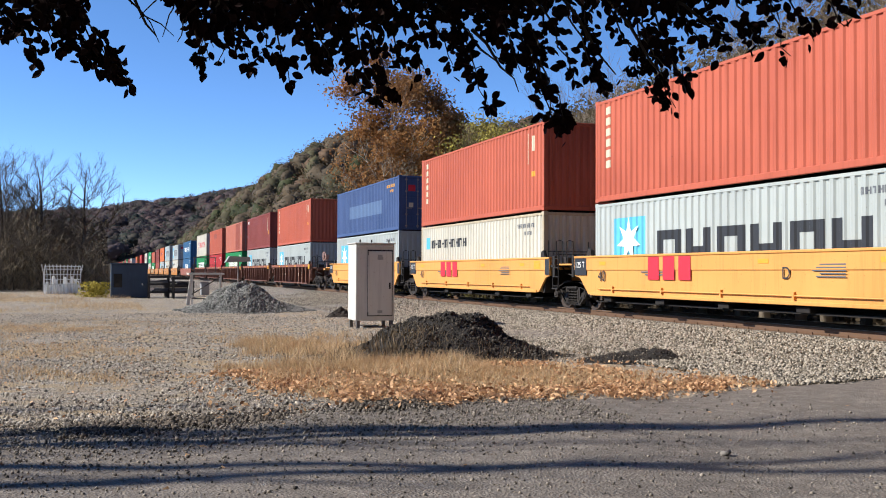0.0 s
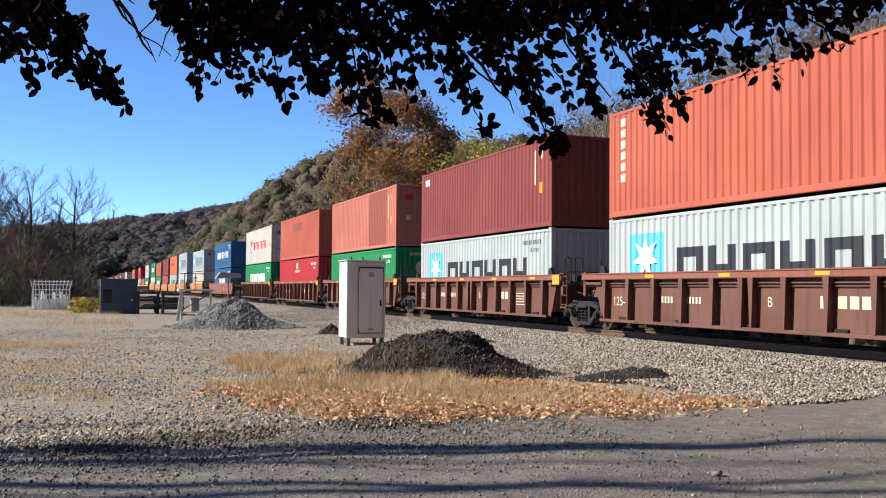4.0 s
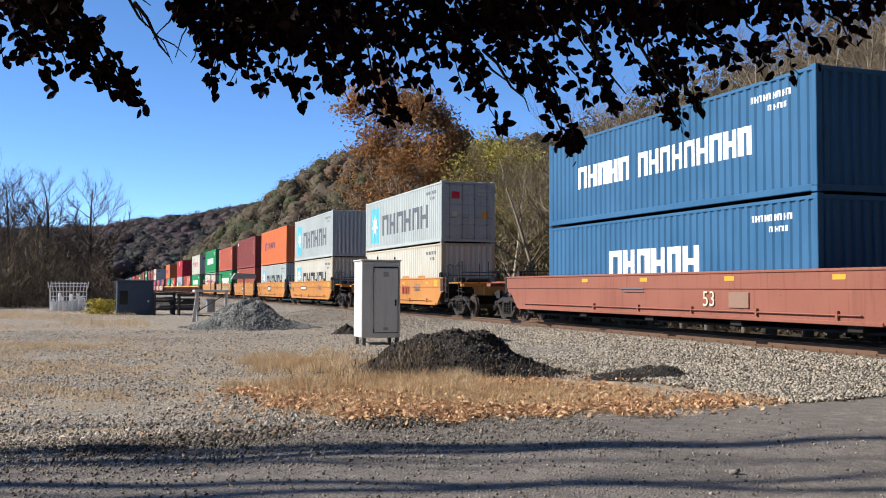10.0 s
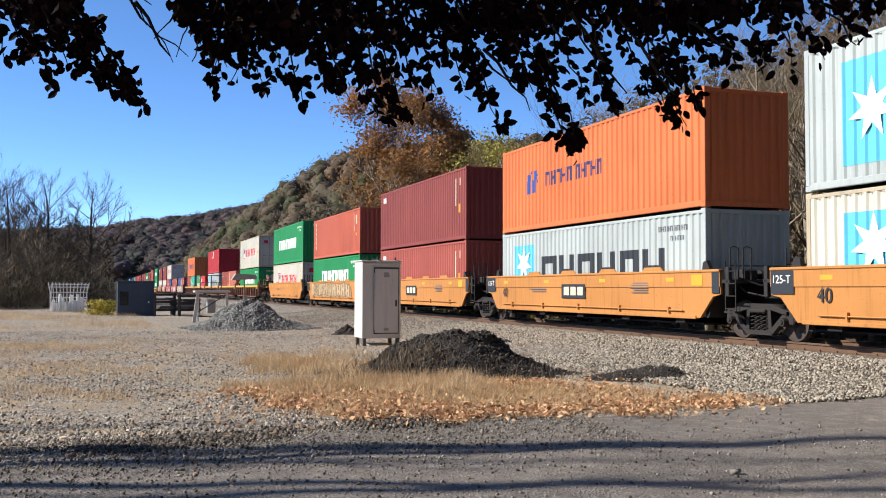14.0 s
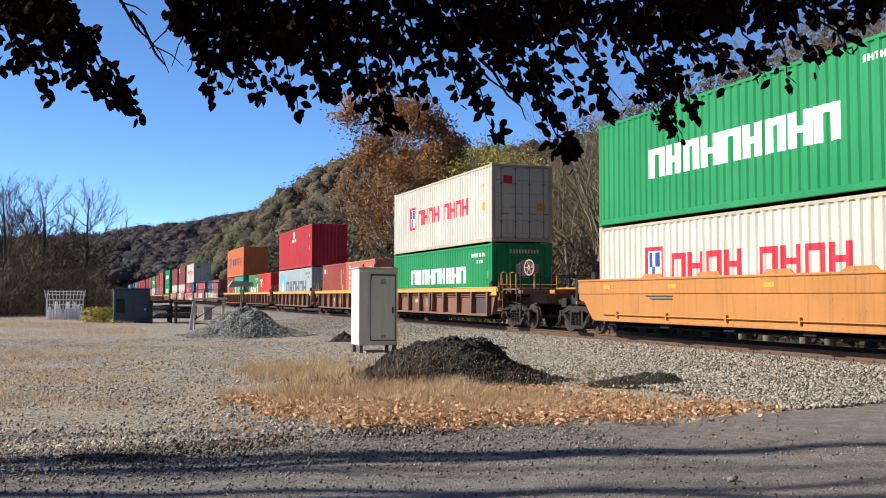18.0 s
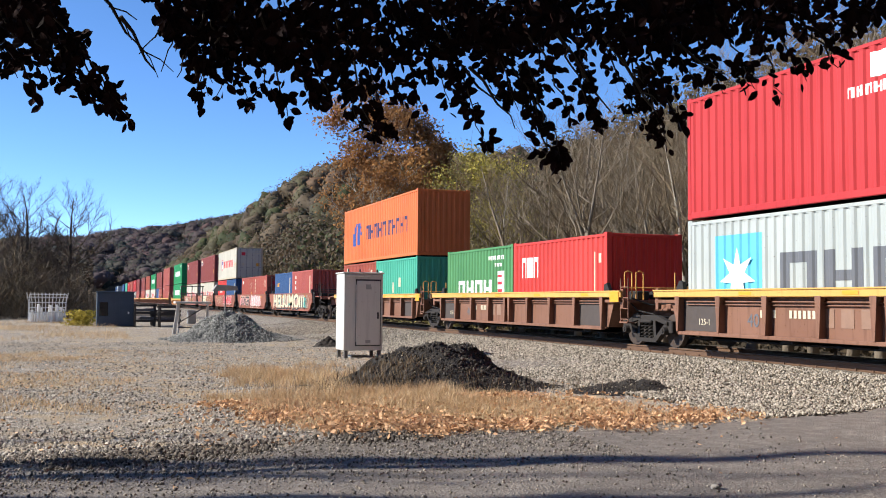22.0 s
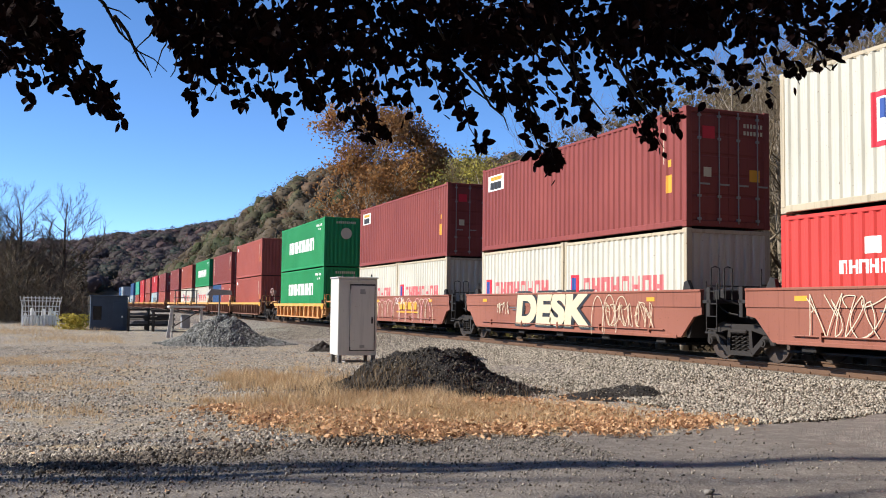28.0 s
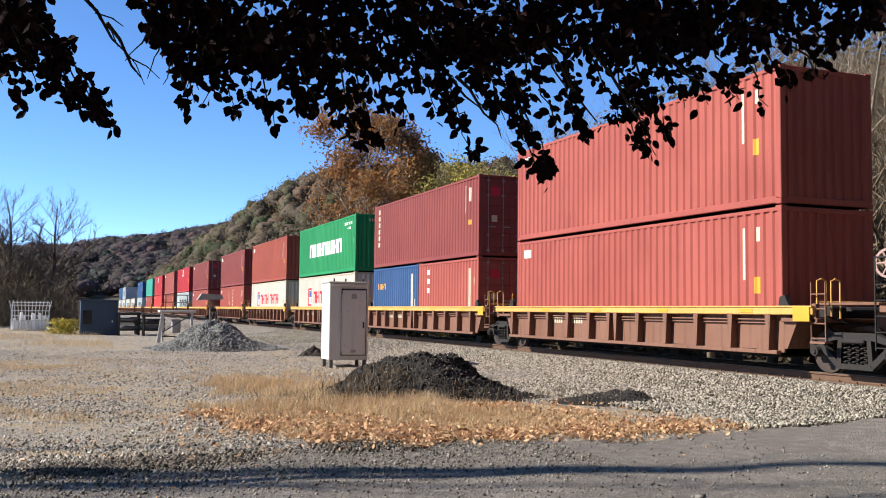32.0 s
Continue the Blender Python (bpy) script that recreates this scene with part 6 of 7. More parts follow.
def grow(seed, height, spread=0.5, boughs=13, fork=5, twigs=5, lean=0.04, first=0.22, stout=1.0, steep=0.5):
    """Trunk and branches of a bare tree; also the tips, for leaves."""
    rnd = random.Random(seed)
    trunk, limbs, tips = G(), G(), []
    p, path = Vector((0, 0, -0.1)), []
    d = Vector((rnd.uniform(-lean, lean), rnd.uniform(-lean, lean), 1))
    n = 8
    for k in range(n + 1):
        path.append(p.copy())
        d += Vector((rnd.uniform(-0.09, 0.09), rnd.uniform(-0.09, 0.09), 0))
        p = p + d.normalized() * (height + 0.1) / n
    r0 = (0.011 * height + 0.02) * stout
    rad = [r0 * (1.25 - 1.15 * (k / n) ** 0.9) if k else r0 * 1.5 for k in range(n + 1)]
    trunk.tube(path, rad, 7)

    def branch(start, way, length, r, level):
        pts, q, w = [start.copy()], start.copy(), way.normalized()
        seg = (5, 4, 3)[level]
        for k in range(seg):
            w = (w + Vector((rnd.uniform(-0.22, 0.22), rnd.uniform(-0.22, 0.22), rnd.uniform(-0.05, 0.24)))).normalized()
            q = q + w * length / seg
            pts.append(q.copy())
        limbs.tube(pts, [r * (1 - 0.85 * k / seg) for k in range(seg + 1)], (5, 4, 3)[level], caps=False)
        tips.append((pts[-1], w))
        if level < 2:
            for k in range((fork, twigs)[level]):
                f = rnd.uniform(0.25, 1.0)
                i = min(int(f * seg), seg - 1)
                s = pts[i].lerp(pts[i + 1], f * seg - i)
                a = rnd.uniform(0, 6.283)
                side = w.orthogonal().normalized()
                side = side * math.cos(a) + w.cross(side) * math.sin(a)
                branch(s, w * 0.75 + side * rnd.uniform(0.4, 0.9) + Vector((0, 0, 0.15)), length * rnd.uniform(0.32, 0.6), r * 0.5, level + 1)
    for k in range(boughs):
        f = first + (1 - first) * (k + rnd.random()) / boughs * 0.97
        i = min(int(f * n), n - 1)
        s = path[i].lerp(path[i + 1], f * n - i)
        a = k * 2.4 + rnd.uniform(-0.5, 0.5)
        up = rnd.uniform(steep, steep + 0.6)
        branch(s, Vector((math.cos(a), math.sin(a), up)), height * spread * (1.15 - 0.75 * f) * rnd.uniform(0.7, 1.2), rad[i] * 0.45, 0)
    return trunk, limbs, tips


def cards(P, size, up=0.3, flat=0.0):
    """Small four-cornered leaves at P (n, 3), turned at random."""
    n = len(P)
    a = RNG.normal(size=(n, 3))
    a /= np.linalg.norm(a, axis=1, keepdims=True)
    b = RNG.normal(size=(n, 3))
    b[:, 2] += up
    b -= a * (a * b).sum(1, keepdims=True)
    b /= np.linalg.norm(b, axis=1, keepdims=True) + 1e-9
    if flat:
        a[:, 2] *= 1 - flat
        b[:, 2] *= 1 - flat
    s = (size * (0.6 + 0.8 * RNG.random(n)))[:, None] if np.ndim(size) == 0 else size[:, None]
    v = np.stack([P - a * s * 0.34, P - b * s * 0.6, P + a * s * 0.38, P + b * s * 0.62], 1)
    f = np.arange(4 * n).reshape(n, 4)
    return v.reshape(-1, 3), f


def tree(name, label, variant, m, barkm, twigm, group="", leaves=None):
    t = thing(name, label, "tree", m, group)
    part("trunk", cached(("trunk", variant), lambda: None), barkm, t)
    part("crown", cached(("limbs", variant), lambda: None), twigm, t)
    if leaves is not None:
        tagged(part("foliage", cached(("crown", variant), lambda: None), leaves, t), kind="stuff")
    return t


def make_variant(key, seed, height, leaf=None, per_tip=6, size=0.2, scatter=0.45, **kw):
    tk, lb, tips = grow(seed, height, **kw)
    MESH[("trunk", key)] = smooth(tk.mesh("trunk", GREY_BARK))
    me = bpy.data.meshes.new("branches")
    me.from_pydata(lb.v, [], lb.f)
    me.materials.append(TWIG)
    MESH[("limbs", key)] = smooth(me)
    if leaf is not None:
        T = np.array([tuple(p) for p, w in tips])
        T = T[RNG.integers(0, len(T), len(tips) * per_tip)]
        v, f = cards(T + RNG.normal(scale=scatter, size=T.shape), size)
        MESH[("crown", key)] = soup("crown", v, f, leaf)


for k in range(6):
    make_variant(("bare", k), 20 + k, 10.0, spread=0.42 + 0.03 * k, boughs=14 + k, fork=5, twigs=4, first=0.18 + 0.03 * (k % 3))
RUSSET = leaf_mat("russet_leaves", (0.30, 0.13, 0.045), (0.60, 0.33, 0.12), 0.45, 0.35, (0.22, 0.115, 0.05))
OLIVE = leaf_mat("olive_leaves", (0.28, 0.25, 0.05), (0.58, 0.49, 0.10), 0.3, 0.4, (0.22, 0.18, 0.07))
make_variant("sycamore", 51, 16.5, RUSSET, 22, 0.21, 0.45, spread=0.40, boughs=18, fork=7, twigs=6, first=0.2)
make_variant("sycamore_small", 53, 15.0, RUSSET, 20, 0.21, 0.45, spread=0.32, boughs=15, fork=6, twigs=6, first=0.25)
make_variant("yellowing", 55, 10.0, OLIVE, 15, 0.16, 0.42, spread=0.45, boughs=15, fork=6, twigs=6, first=0.12)


def ground_pose(x, y, turn, k=1.0, sink=0.1):
    return pose(x, y, float(land(x, y)) - sink, 0, 0, turn) @ Matrix.Diagonal((k, k, k, 1))


tree("sycamore", "tall sycamore with russet autumn leaves and pale limbs", "sycamore", ground_pose(23.6, 75.0, 30, 1.02), PALE_BARK, PALE_BARK, leaves=RUSSET)
tree("sycamore", "sycamore with russet autumn leaves beside a taller one", "sycamore_small", ground_pose(29.2, 75.5, 80, 1.0), PALE_BARK, PALE_BARK, leaves=RUSSET)
tree("yellowing_tree", "small tree with yellow-green leaves behind the train", "yellowing", ground_pose(24.8, 56.5, 10, 0.98), GREY_BARK, GREY_BARK, leaves=OLIVE)
tree("yellowing_tree", "small tree with thin olive leaves by the track", "yellowing", ground_pose(22.8, 60.0, 130, 0.72), GREY_BARK, GREY_BARK, leaves=OLIVE)
tree("yellowing_tree", "small olive-leaved tree beyond the train", "yellowing", ground_pose(27.5, 62.0, 250, 0.8), GREY_BARK, GREY_BARK, leaves=OLIVE)

rnd = random.Random(11)
for k in range(64):                    # bare wood behind the train
    az = radians(23.5 + 26.5 * (k + rnd.random()) / 64)
    x = 21.5 + (k % 4) * 3.2 + rnd.uniform(-1.2, 1.2)
    y = x / math.tan(az)
    if y > 52 or y < 16:
        y = min(max(y, 16), 52) + rnd.uniform(-3, 3)
    tree("bare_tree", "leafless grey-brown tree behind the railway", ("bare", k % 6), ground_pose(x, y, rnd.uniform(0, 360), rnd.uniform(0.72, 1.08) * (1 + 0.05 * (k % 4))),
         PALE_BARK if k % 7 == 0 else GREY_BARK, PALE_TWIG if k % 3 == 0 else TWIG, "bare trees behind the railway")
for k in range(70):                    # bare wood further up the slope
    az = radians(26 + 24 * (k + rnd.random()) / 70)
    x = rnd.uniform(33, 62)
    y = min(x / math.tan(az), 95)
    tree("bare_tree", "leafless tree on the wooded slope", ("bare", (k + 1) % 6), ground_pose(x, y, rnd.uniform(0, 360), rnd.uniform(0.8, 1.2)), PALE_BARK if k % 4 == 0 else GREY_BARK, TWIG, "bare trees on the slope")
for k in range(5):
    make_variant(("edge", k), 60 + k, 12.0, spread=0.42 + 0.03 * k, boughs=15, fork=8, twigs=8, first=0.28, stout=1.7)
for k, (az, r, s) in enumerate([(-2.75, 88, 0.90), (-0.65, 90, 0.88), (-4.7, 87, 0.86), (-5.9, 90, 0.92), (-3.7, 98, 0.74), (-7.2, 92, 0.8), (-1.7, 99, 0.6)]):
    az = radians(az)
    tree("bare_tree", "tall dark leafless tree standing over the thicket", ("edge", k % 5), ground_pose(r * math.sin(az), r * math.cos(az), 50 * k, s), DARK_BARK, DARK_TWIG, "bare trees beyond the yard")
for k in range(20):                    # bare trees at the valley side of the yard
    az = radians(-7.5 + 7.4 * (k + rnd.random()) / 20)
    r = rnd.uniform(82, 112)
    x, y = r * math.sin(az), r * math.cos(az)
    tree("bare_tree", "leafless tree at the edge of the yard", ("bare", (k + 2) % 6), ground_pose(x, y, rnd.uniform(0, 360), rnd.uniform(0.42, 0.72)), DARK_BARK, DARK_TWIG, "bare trees beyond the yard")


def brush(name, label, n, fx, fz, size, material):
    x, y = fx(n)
    z = land(x, y) + fz(n)
    v, f = cards(np.stack([x, y, z], -1), size)
    return tagged(new(name, soup(name, v, f, material)), label, "undergrowth", kind="stuff")


BRUSH_BROWN = leaf_mat("brush_brown", (0.05, 0.038, 0.025), (0.17, 0.128, 0.08), 0.2, 0.25, (0.04, 0.031, 0.02))
BRUSH_DARK = leaf_mat("brush_dark", (0.045, 0.036, 0.025), (0.14, 0.11, 0.07), 0.2, 0.3, (0.035, 0.028, 0.02))
BRUSH_OLIVE = leaf_mat("brush_olive", (0.14, 0.13, 0.045), (0.30, 0.27, 0.09), 0.2, 0.3, (0.12, 0.095, 0.045))


def left_edge(n):
    az = np.radians(RNG.uniform(-9, 0.7, n))
    r = RNG.uniform(80, 110, n)
    return r * np.sin(az), r * np.cos(az)


def left_far(n):
    x, y = left_edge(n)
    return x * 1.12, y * 1.12


brush("thicket", "dark thicket of twigs and dead leaves beyond the yard", 26000, left_far, lambda n: 6.4 * RNG.random(n) ** 1.4, 0.22, BRUSH_DARK)
EX, EY = left_edge(34000)
EZ = land(EX, EY) + (4.6 + 1.6 * np.sin(EX * 0.9) + 0.9 * np.sin(EX * 2.3 + EY * 0.4)) * RNG.random(34000) ** 1.4 * (0.25 + 0.75 * ease(0.014, -0.012, EX / EY))


def behind_train(n):
    x = 22.5 + 6 * RNG.random(n)
    return x, RNG.uniform(14, 75, n)


brush("undergrowth", "brown and olive undergrowth behind the train", 30000, behind_train, lambda n: 4.6 * RNG.random(n) ** 1.5, 0.22, BRUSH_BROWN)
brush("undergrowth", "olive undergrowth behind the train", 12000, lambda n: (22 + 7 * RNG.random(n), RNG.uniform(45, 95, n)), lambda n: 5.5 * RNG.random(n) ** 1.4, 0.24, BRUSH_OLIVE)
BRANCHLET = leaf_mat("branchlet", (0.08, 0.06, 0.038), (0.30, 0.235, 0.155), 0.0)
NB = 60000
bx, by = 20.3 + 11 * RNG.random(NB), RNG.uniform(14, 58, NB)
BZ = land(bx, by) + 0.3 + 8.5 * RNG.random(NB) ** 1.15
brush("weeds", "yellow-green weeds by the hut", 900, lambda n: (RNG.normal(0.1, 0.45, n), RNG.normal(61, 0.5, n)), lambda n: 0.9 * RNG.random(n) ** 1.5, 0.14, leaf_mat("weed_yellow", (0.25, 0.2, 0.03), (0.5, 0.4, 0.08)))


def split_octa(times):
    """An eight-sided solid split into a rounder one."""
    v, f = [tuple(p) for p in OCTA_V], [tuple(t) for t in OCTA_F]
    for _ in range(times):
        mids, out = {}, []

        def half(a, b):
            key = (min(a, b), max(a, b))
            if key not in mids:
                m = Vector(v[a]) + Vector(v[b])
                mids[key] = len(v)
                v.append(tuple(m.normalized()))
            return mids[key]
        for a, b, c in f:
            ab, bc, ca = half(a, b), half(b, c), half(c, a)
            out += [(a, ab, ca), (ab, b, bc), (ca, bc, c), (ab, bc, ca)]
        f = out
    return np.array(v), np.array(f)


ROUND_V, ROUND_F = split_octa(2)


def lumpy(P, wide, high):
    """Uneven rounded crowns at P (n, 3), each with bulges of its own."""
    n = len(P)
    bulge = np.ones((n, len(ROUND_V)))
    for k in range(5):
        way = RNG.normal(size=(n, 3)) * (2.0 + 1.6 * k)
        bulge += (0.20 / (1 + 0.5 * k)) * np.sin(np.einsum("nk,vk->nv", way, ROUND_V) + 6.283 * RNG.random((n, 1)))
    v = ROUND_V[None] * bulge[:, :, None] * np.stack([wide, wide, high], -1)[:, None, :] + P[:, None, :]
    f = ROUND_F[None] + len(ROUND_V) * np.arange(n)[:, None, None]
    return v.reshape(-1, 3), f.reshape(-1, 3)


def hill_wood(name, label, count, cards_each, az0, az1, r0, r1, tall, wide, size, material):
    """A wooded hillside: loose crowns of small leaves and twigs, row behind row."""
    az = np.radians(az0 + (az1 - az0) * RNG.random(count))
    r = r0 + (r1 - r0) * RNG.random(count) ** 0.8
    x, y = r * np.sin(az), r * np.cos(az)
    ok = (land(x, y) > 1.0) & (x > 30)
    if r0 > 600:
        ok = land(x, y) > 6
    x, y = x[ok], y[ok]
    n = len(x)
    h = tall * (0.6 + 0.7 * RNG.random(n))
    d = RNG.normal(size=(n, cards_each, 3))
    d /= np.linalg.norm(d, axis=2, keepdims=True)
    d *= RNG.random((n, cards_each, 1)) ** 0.25
    P = np.stack([x, y, land(x, y)], -1)[:, None, :] + d * np.stack([wide * h / tall, wide * h / tall, h * 0.5], -1)[:, None, :]
    P[:, :, 2] += (h * 0.55)[:, None]
    N = (d / (np.linalg.norm(d, axis=2, keepdims=True) + 1e-6) + RNG.normal(scale=0.14, size=d.shape)).reshape(-1, 3)
    N /= np.linalg.norm(N, axis=1, keepdims=True)
    a = np.cross(N, RNG.normal(size=N.shape))
    a /= np.linalg.norm(a, axis=1, keepdims=True)
    b = np.cross(N, a)
    P = P.reshape(-1, 3)
    sz = (size * (0.6 + 0.8 * RNG.random(len(P))))[:, None]
    v = np.stack([P - a * sz * 0.42, P - b * sz * 0.55, P + a * sz * 0.42, P + b * sz * 0.6], 1).reshape(-1, 3)
    f = np.arange(4 * len(P)).reshape(-1, 4)
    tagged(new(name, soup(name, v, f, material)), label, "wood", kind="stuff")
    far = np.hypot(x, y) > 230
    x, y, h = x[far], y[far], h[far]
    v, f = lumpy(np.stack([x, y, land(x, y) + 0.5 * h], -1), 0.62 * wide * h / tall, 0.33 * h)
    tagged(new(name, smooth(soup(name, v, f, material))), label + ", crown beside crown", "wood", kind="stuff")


WOODS = [("brown", (0.145, 0.108, 0.068), (0.225, 0.168, 0.105), 0.58), ("olive", (0.14, 0.125, 0.065), (0.22, 0.195, 0.10), 0.22), ("rust", (0.18, 0.11, 0.065), (0.27, 0.17, 0.10), 0.10), ("green", (0.07, 0.085, 0.035), (0.12, 0.135, 0.05), 0.10)]
for nm, lo, hi, share in WOODS:
    mt = leaf_mat("wood_" + nm, scaled(lo, 0.85), scaled(hi, 0.70), 0.3, 0.06, scaled(lo, 0.55))
    # blue mixed into the ridge's base colour stands in for distance haze
    hazed_lo = (lo[0] * 0.9, lo[1] * 0.92, lo[2] * 1.0 + 0.03)
    hill_wood("hillside_wood", nm + " autumn trees covering the hillside", int(4300 * share), 140, 4, 50, 60, 620, 9.5, 4.6, 0.58, mt)
    hill_wood("far_wood", nm + " wooded ridge across the valley", int(3600 * share), 75, -11, 16, 700, 1600, 14.0, 9.5, 1.7, leaf_mat("far_wood_" + nm, hazed_lo, scaled(hazed_lo, 1.3), 0.5, 0.012, scaled(hazed_lo, 0.6)))


# ---- dry grass, branchlets and fallen leaves ----
def blades(P, h, lean=0.35, w=0.006):
    n = len(P)
    a = RNG.random(n) * 6.283
    hh = h * (0.5 + 0.8 * RNG.random(n))
    side = np.stack([np.cos(a), np.sin(a), np.zeros(n)], -1) * w
    tip = np.stack([RNG.normal(scale=lean, size=n) * hh, RNG.normal(scale=lean, size=n) * hh, hh], -1)
    bend = tip * np.array([0.35, 0.35, 0.6])
    v = np.stack([P - side, P + side, P + bend + side * 0.7, P + bend - side * 0.7, P + tip], 1)
    k = 5 * np.arange(n)[:, None]
    f = np.concatenate([k + np.array([0, 1, 2]), k + np.array([0, 2, 3]), k + np.array([3, 2, 4])], 0)
    return v.reshape(-1, 3), f


v, f = blades(np.stack([bx, by, BZ], -1), 0.55, 1.3, 0.006)
tagged(new("branchlets", soup("branchlets", v, f, BRANCHLET)), "tangle of bare brown twigs behind the train", "undergrowth", kind="stuff")
v, f = blades(np.stack([EX, EY, EZ], -1), 0.6, 1.5, 0.022)
tagged(new("scrub", soup("scrub", v, f, leaf_mat("scrub_twig", (0.07, 0.055, 0.037), (0.25, 0.195, 0.125), 0.0))), "brown leafless scrub beyond the yard", "undergrowth", kind="stuff")
STRAW = leaf_mat("straw", (0.36, 0.25, 0.13), (0.86, 0.66, 0.42), 0.35, 1.2, (0.46, 0.31, 0.17))


def turf(x, y):
    """How deep a place lies within the grass strip between the road and the heaps, in metres."""
    wob = 0.22 * np.sin(x * 2.3 + 0.6 * y) + 0.16 * np.sin(x * 4.9 - y * 1.7) + 0.12 * np.sin(y * 3.7 + x)
    lower = y - (10.75 + 1.9 * ease(3.4, 2.0, x) + 0.3 * ease(6.5, 8.4, x))
    left = (x - 2.65 + 0.10 * (y - 13)) * 0.9
    upper = 11.6 + 5.0 * ease(8.9, 6.0, x) - y
    return np.minimum(np.minimum(lower, left + 0.35), upper) + wob


def verge(n):
    x, y = RNG.uniform(1.2, 9.0, n), 10.4 + 6.2 * RNG.random(n)
    ok = turf(x, y) > RNG.gamma(1.2, 0.35, n) + 0.15
    ok &= np.sin(x * 3.1 + y) + np.sin(y * 2.6 - x * 1.9) + RNG.normal(scale=0.8, size=n) > -0.9
    return x[ok], y[ok]


def patches(n, x0, x1, y0, y1, th):
    x, y = RNG.uniform(x0, x1, n), RNG.uniform(y0, y1, n)
    ok = np.sin(x * 0.8 + 0.3 * y) + np.sin(y * 0.45 - x * 0.35 + 1) + RNG.normal(scale=0.35, size=n) > th
    return x[ok], y[ok]


def grassy(x, y):
    """How grassy a place is: the strip by the road and the worn patches of the yard."""
    w = 0.3 * np.sin(x * 1.7 + y) + 0.25 * np.sin(y * 2.3 - x * 1.1) + 0.2 * np.sin(x * 4.3 + 1) * np.sin(y * 3.1)
    blots = [1.1 - np.hypot((x - cx) / ax, (y - cy) / ay) for cx, cy, ax, ay in ((4.3, 18.6, 1.25, 4.6), (-1.2, 19.6, 1.9, 2.2), (0.2, 15.4, 1.3, 0.8), (-1.6, 28.0, 2.6, 3.0))]
    return np.maximum(turf(x, y) - 0.15, np.max(blots, axis=0) * 0.9 + w)


def grass_mat(x0, x1, y0, y1, step):
    X, Y = np.meshgrid(np.arange(x0, x1, step), np.arange(y0, y1, step), indexing="ij")
    X, Y = X + RNG.uniform(-0.3, 0.3, X.shape) * step, Y + RNG.uniform(-0.3, 0.3, X.shape) * step
    Z = land(X, Y) + 0.010 + 0.022 * RNG.random(X.shape)
    n, m = X.shape
    k = (np.arange(n - 1)[:, None] * m + np.arange(m - 1)[None, :]).ravel()
    f = np.stack([k, k + m, k + m + 1, k + 1], -1)
    good = (grassy(X, Y) > 0.1 + 0.75 * RNG.random(X.shape) ** 1.5).ravel()
    return np.stack([X, Y, Z], -1).reshape(-1, 3), f[good[f].sum(1) > 2]


def straw_mat():
    m, nt, b = nodes_of("straw_mat")
    v = coords(nt)
    fine, mid = noise_node(nt, 75, 4, v), noise_node(nt, 6, 4, v)
    c = mix(nt, fine, (0.22, 0.145, 0.07), (0.74, 0.54, 0.31))
    c = mix(nt, ramp(nt, mid, (0.42, (0, 0, 0)), (0.64, (0.75,) * 3)), c, (0.30, 0.235, 0.16))
    link(nt, c, b.inputs["Base Color"])
    b.inputs["Roughness"].default_value = 0.95
    b.inputs["Specular IOR Level"].default_value = 0.15
    bump(nt, b, fine, 1.0, 0.03)
    return m


MAT = straw_mat()
for x0, x1, y0, y1, step in ((2.2, 9.2, 10.6, 17, 0.05), (2.4, 6.2, 17, 24, 0.07)):
    v, f = grass_mat(x0, x1, y0, y1, step)
    tagged(new("grass_mat", soup("grass_mat", v, f, MAT)), "matted straw-coloured dead grass on the ground", "grass", kind="stuff")


def clumps(n, each, x0, x1, y0, y1, lo, hi, wide=0.10):
    """Tufts of grass: places of the blades and their heights."""
    x, y = RNG.uniform(x0, x1, n), RNG.uniform(y0, y1, n)
    ok = grassy(x, y) > RNG.normal(0.25, 0.3, n)
    x, y = np.repeat(x[ok], each), np.repeat(y[ok], each)
    h = np.repeat(RNG.uniform(lo, hi, ok.sum()), each)
    return x + RNG.normal(scale=wide, size=len(x)), y + RNG.normal(scale=wide, size=len(x)), h


vx, vy = verge(60000)
px, py = patches(14000, -8, 2, 40, 72, 0.0)
sets = [(vx, vy, 0.07 + 0.03 * np.sin(vx * 2.7 + vy * 1.3)), (px, py, np.full(len(px), 0.2)), clumps(800, 36, 2.3, 6.0, 13.5, 24, 0.08, 0.24), clumps(420, 32, 2.6, 8.6, 11.6, 16.0, 0.06, 0.17), clumps(2600, 16, -5, 2.6, 12.5, 34, 0.03, 0.10, 0.14)]
X, Y, BH = (np.concatenate([q[k] for q in sets]) for k in range(3))
keep = (np.hypot((X - 6.36) / 1.85, (Y - 17.12) / 1.1) > 1) & (Y > 10.8)
X, Y, BH = X[keep], Y[keep], BH[keep]
v, f = blades(np.stack([X, Y, land(X, Y)], -1), BH, 0.6, 0.005)
tagged(new("dry_grass", soup("dry_grass", v, f, STRAW)), "dry straw-coloured grass in tufts", "grass", kind="stuff")
x, y = RNG.normal(6.0, 1.6, 420), RNG.normal(16.2, 0.65, 420)
zz = land(x, y) + 0.5 * np.clip(1 - np.hypot((x - 6.15) / 2.0, (y - 17.2) / 1.2), 0, 1)
v, f = blades(np.stack([x, y, zz], -1), 0.36, 0.22, 0.004)
tagged(new("dead_weeds", soup("dead_weeds", v, f, leaf_mat("weed_stalk", (0.10, 0.075, 0.05), (0.24, 0.18, 0.12), 0.1))), "thin dead weed stalks on the dark heap", "weeds", kind="stuff")

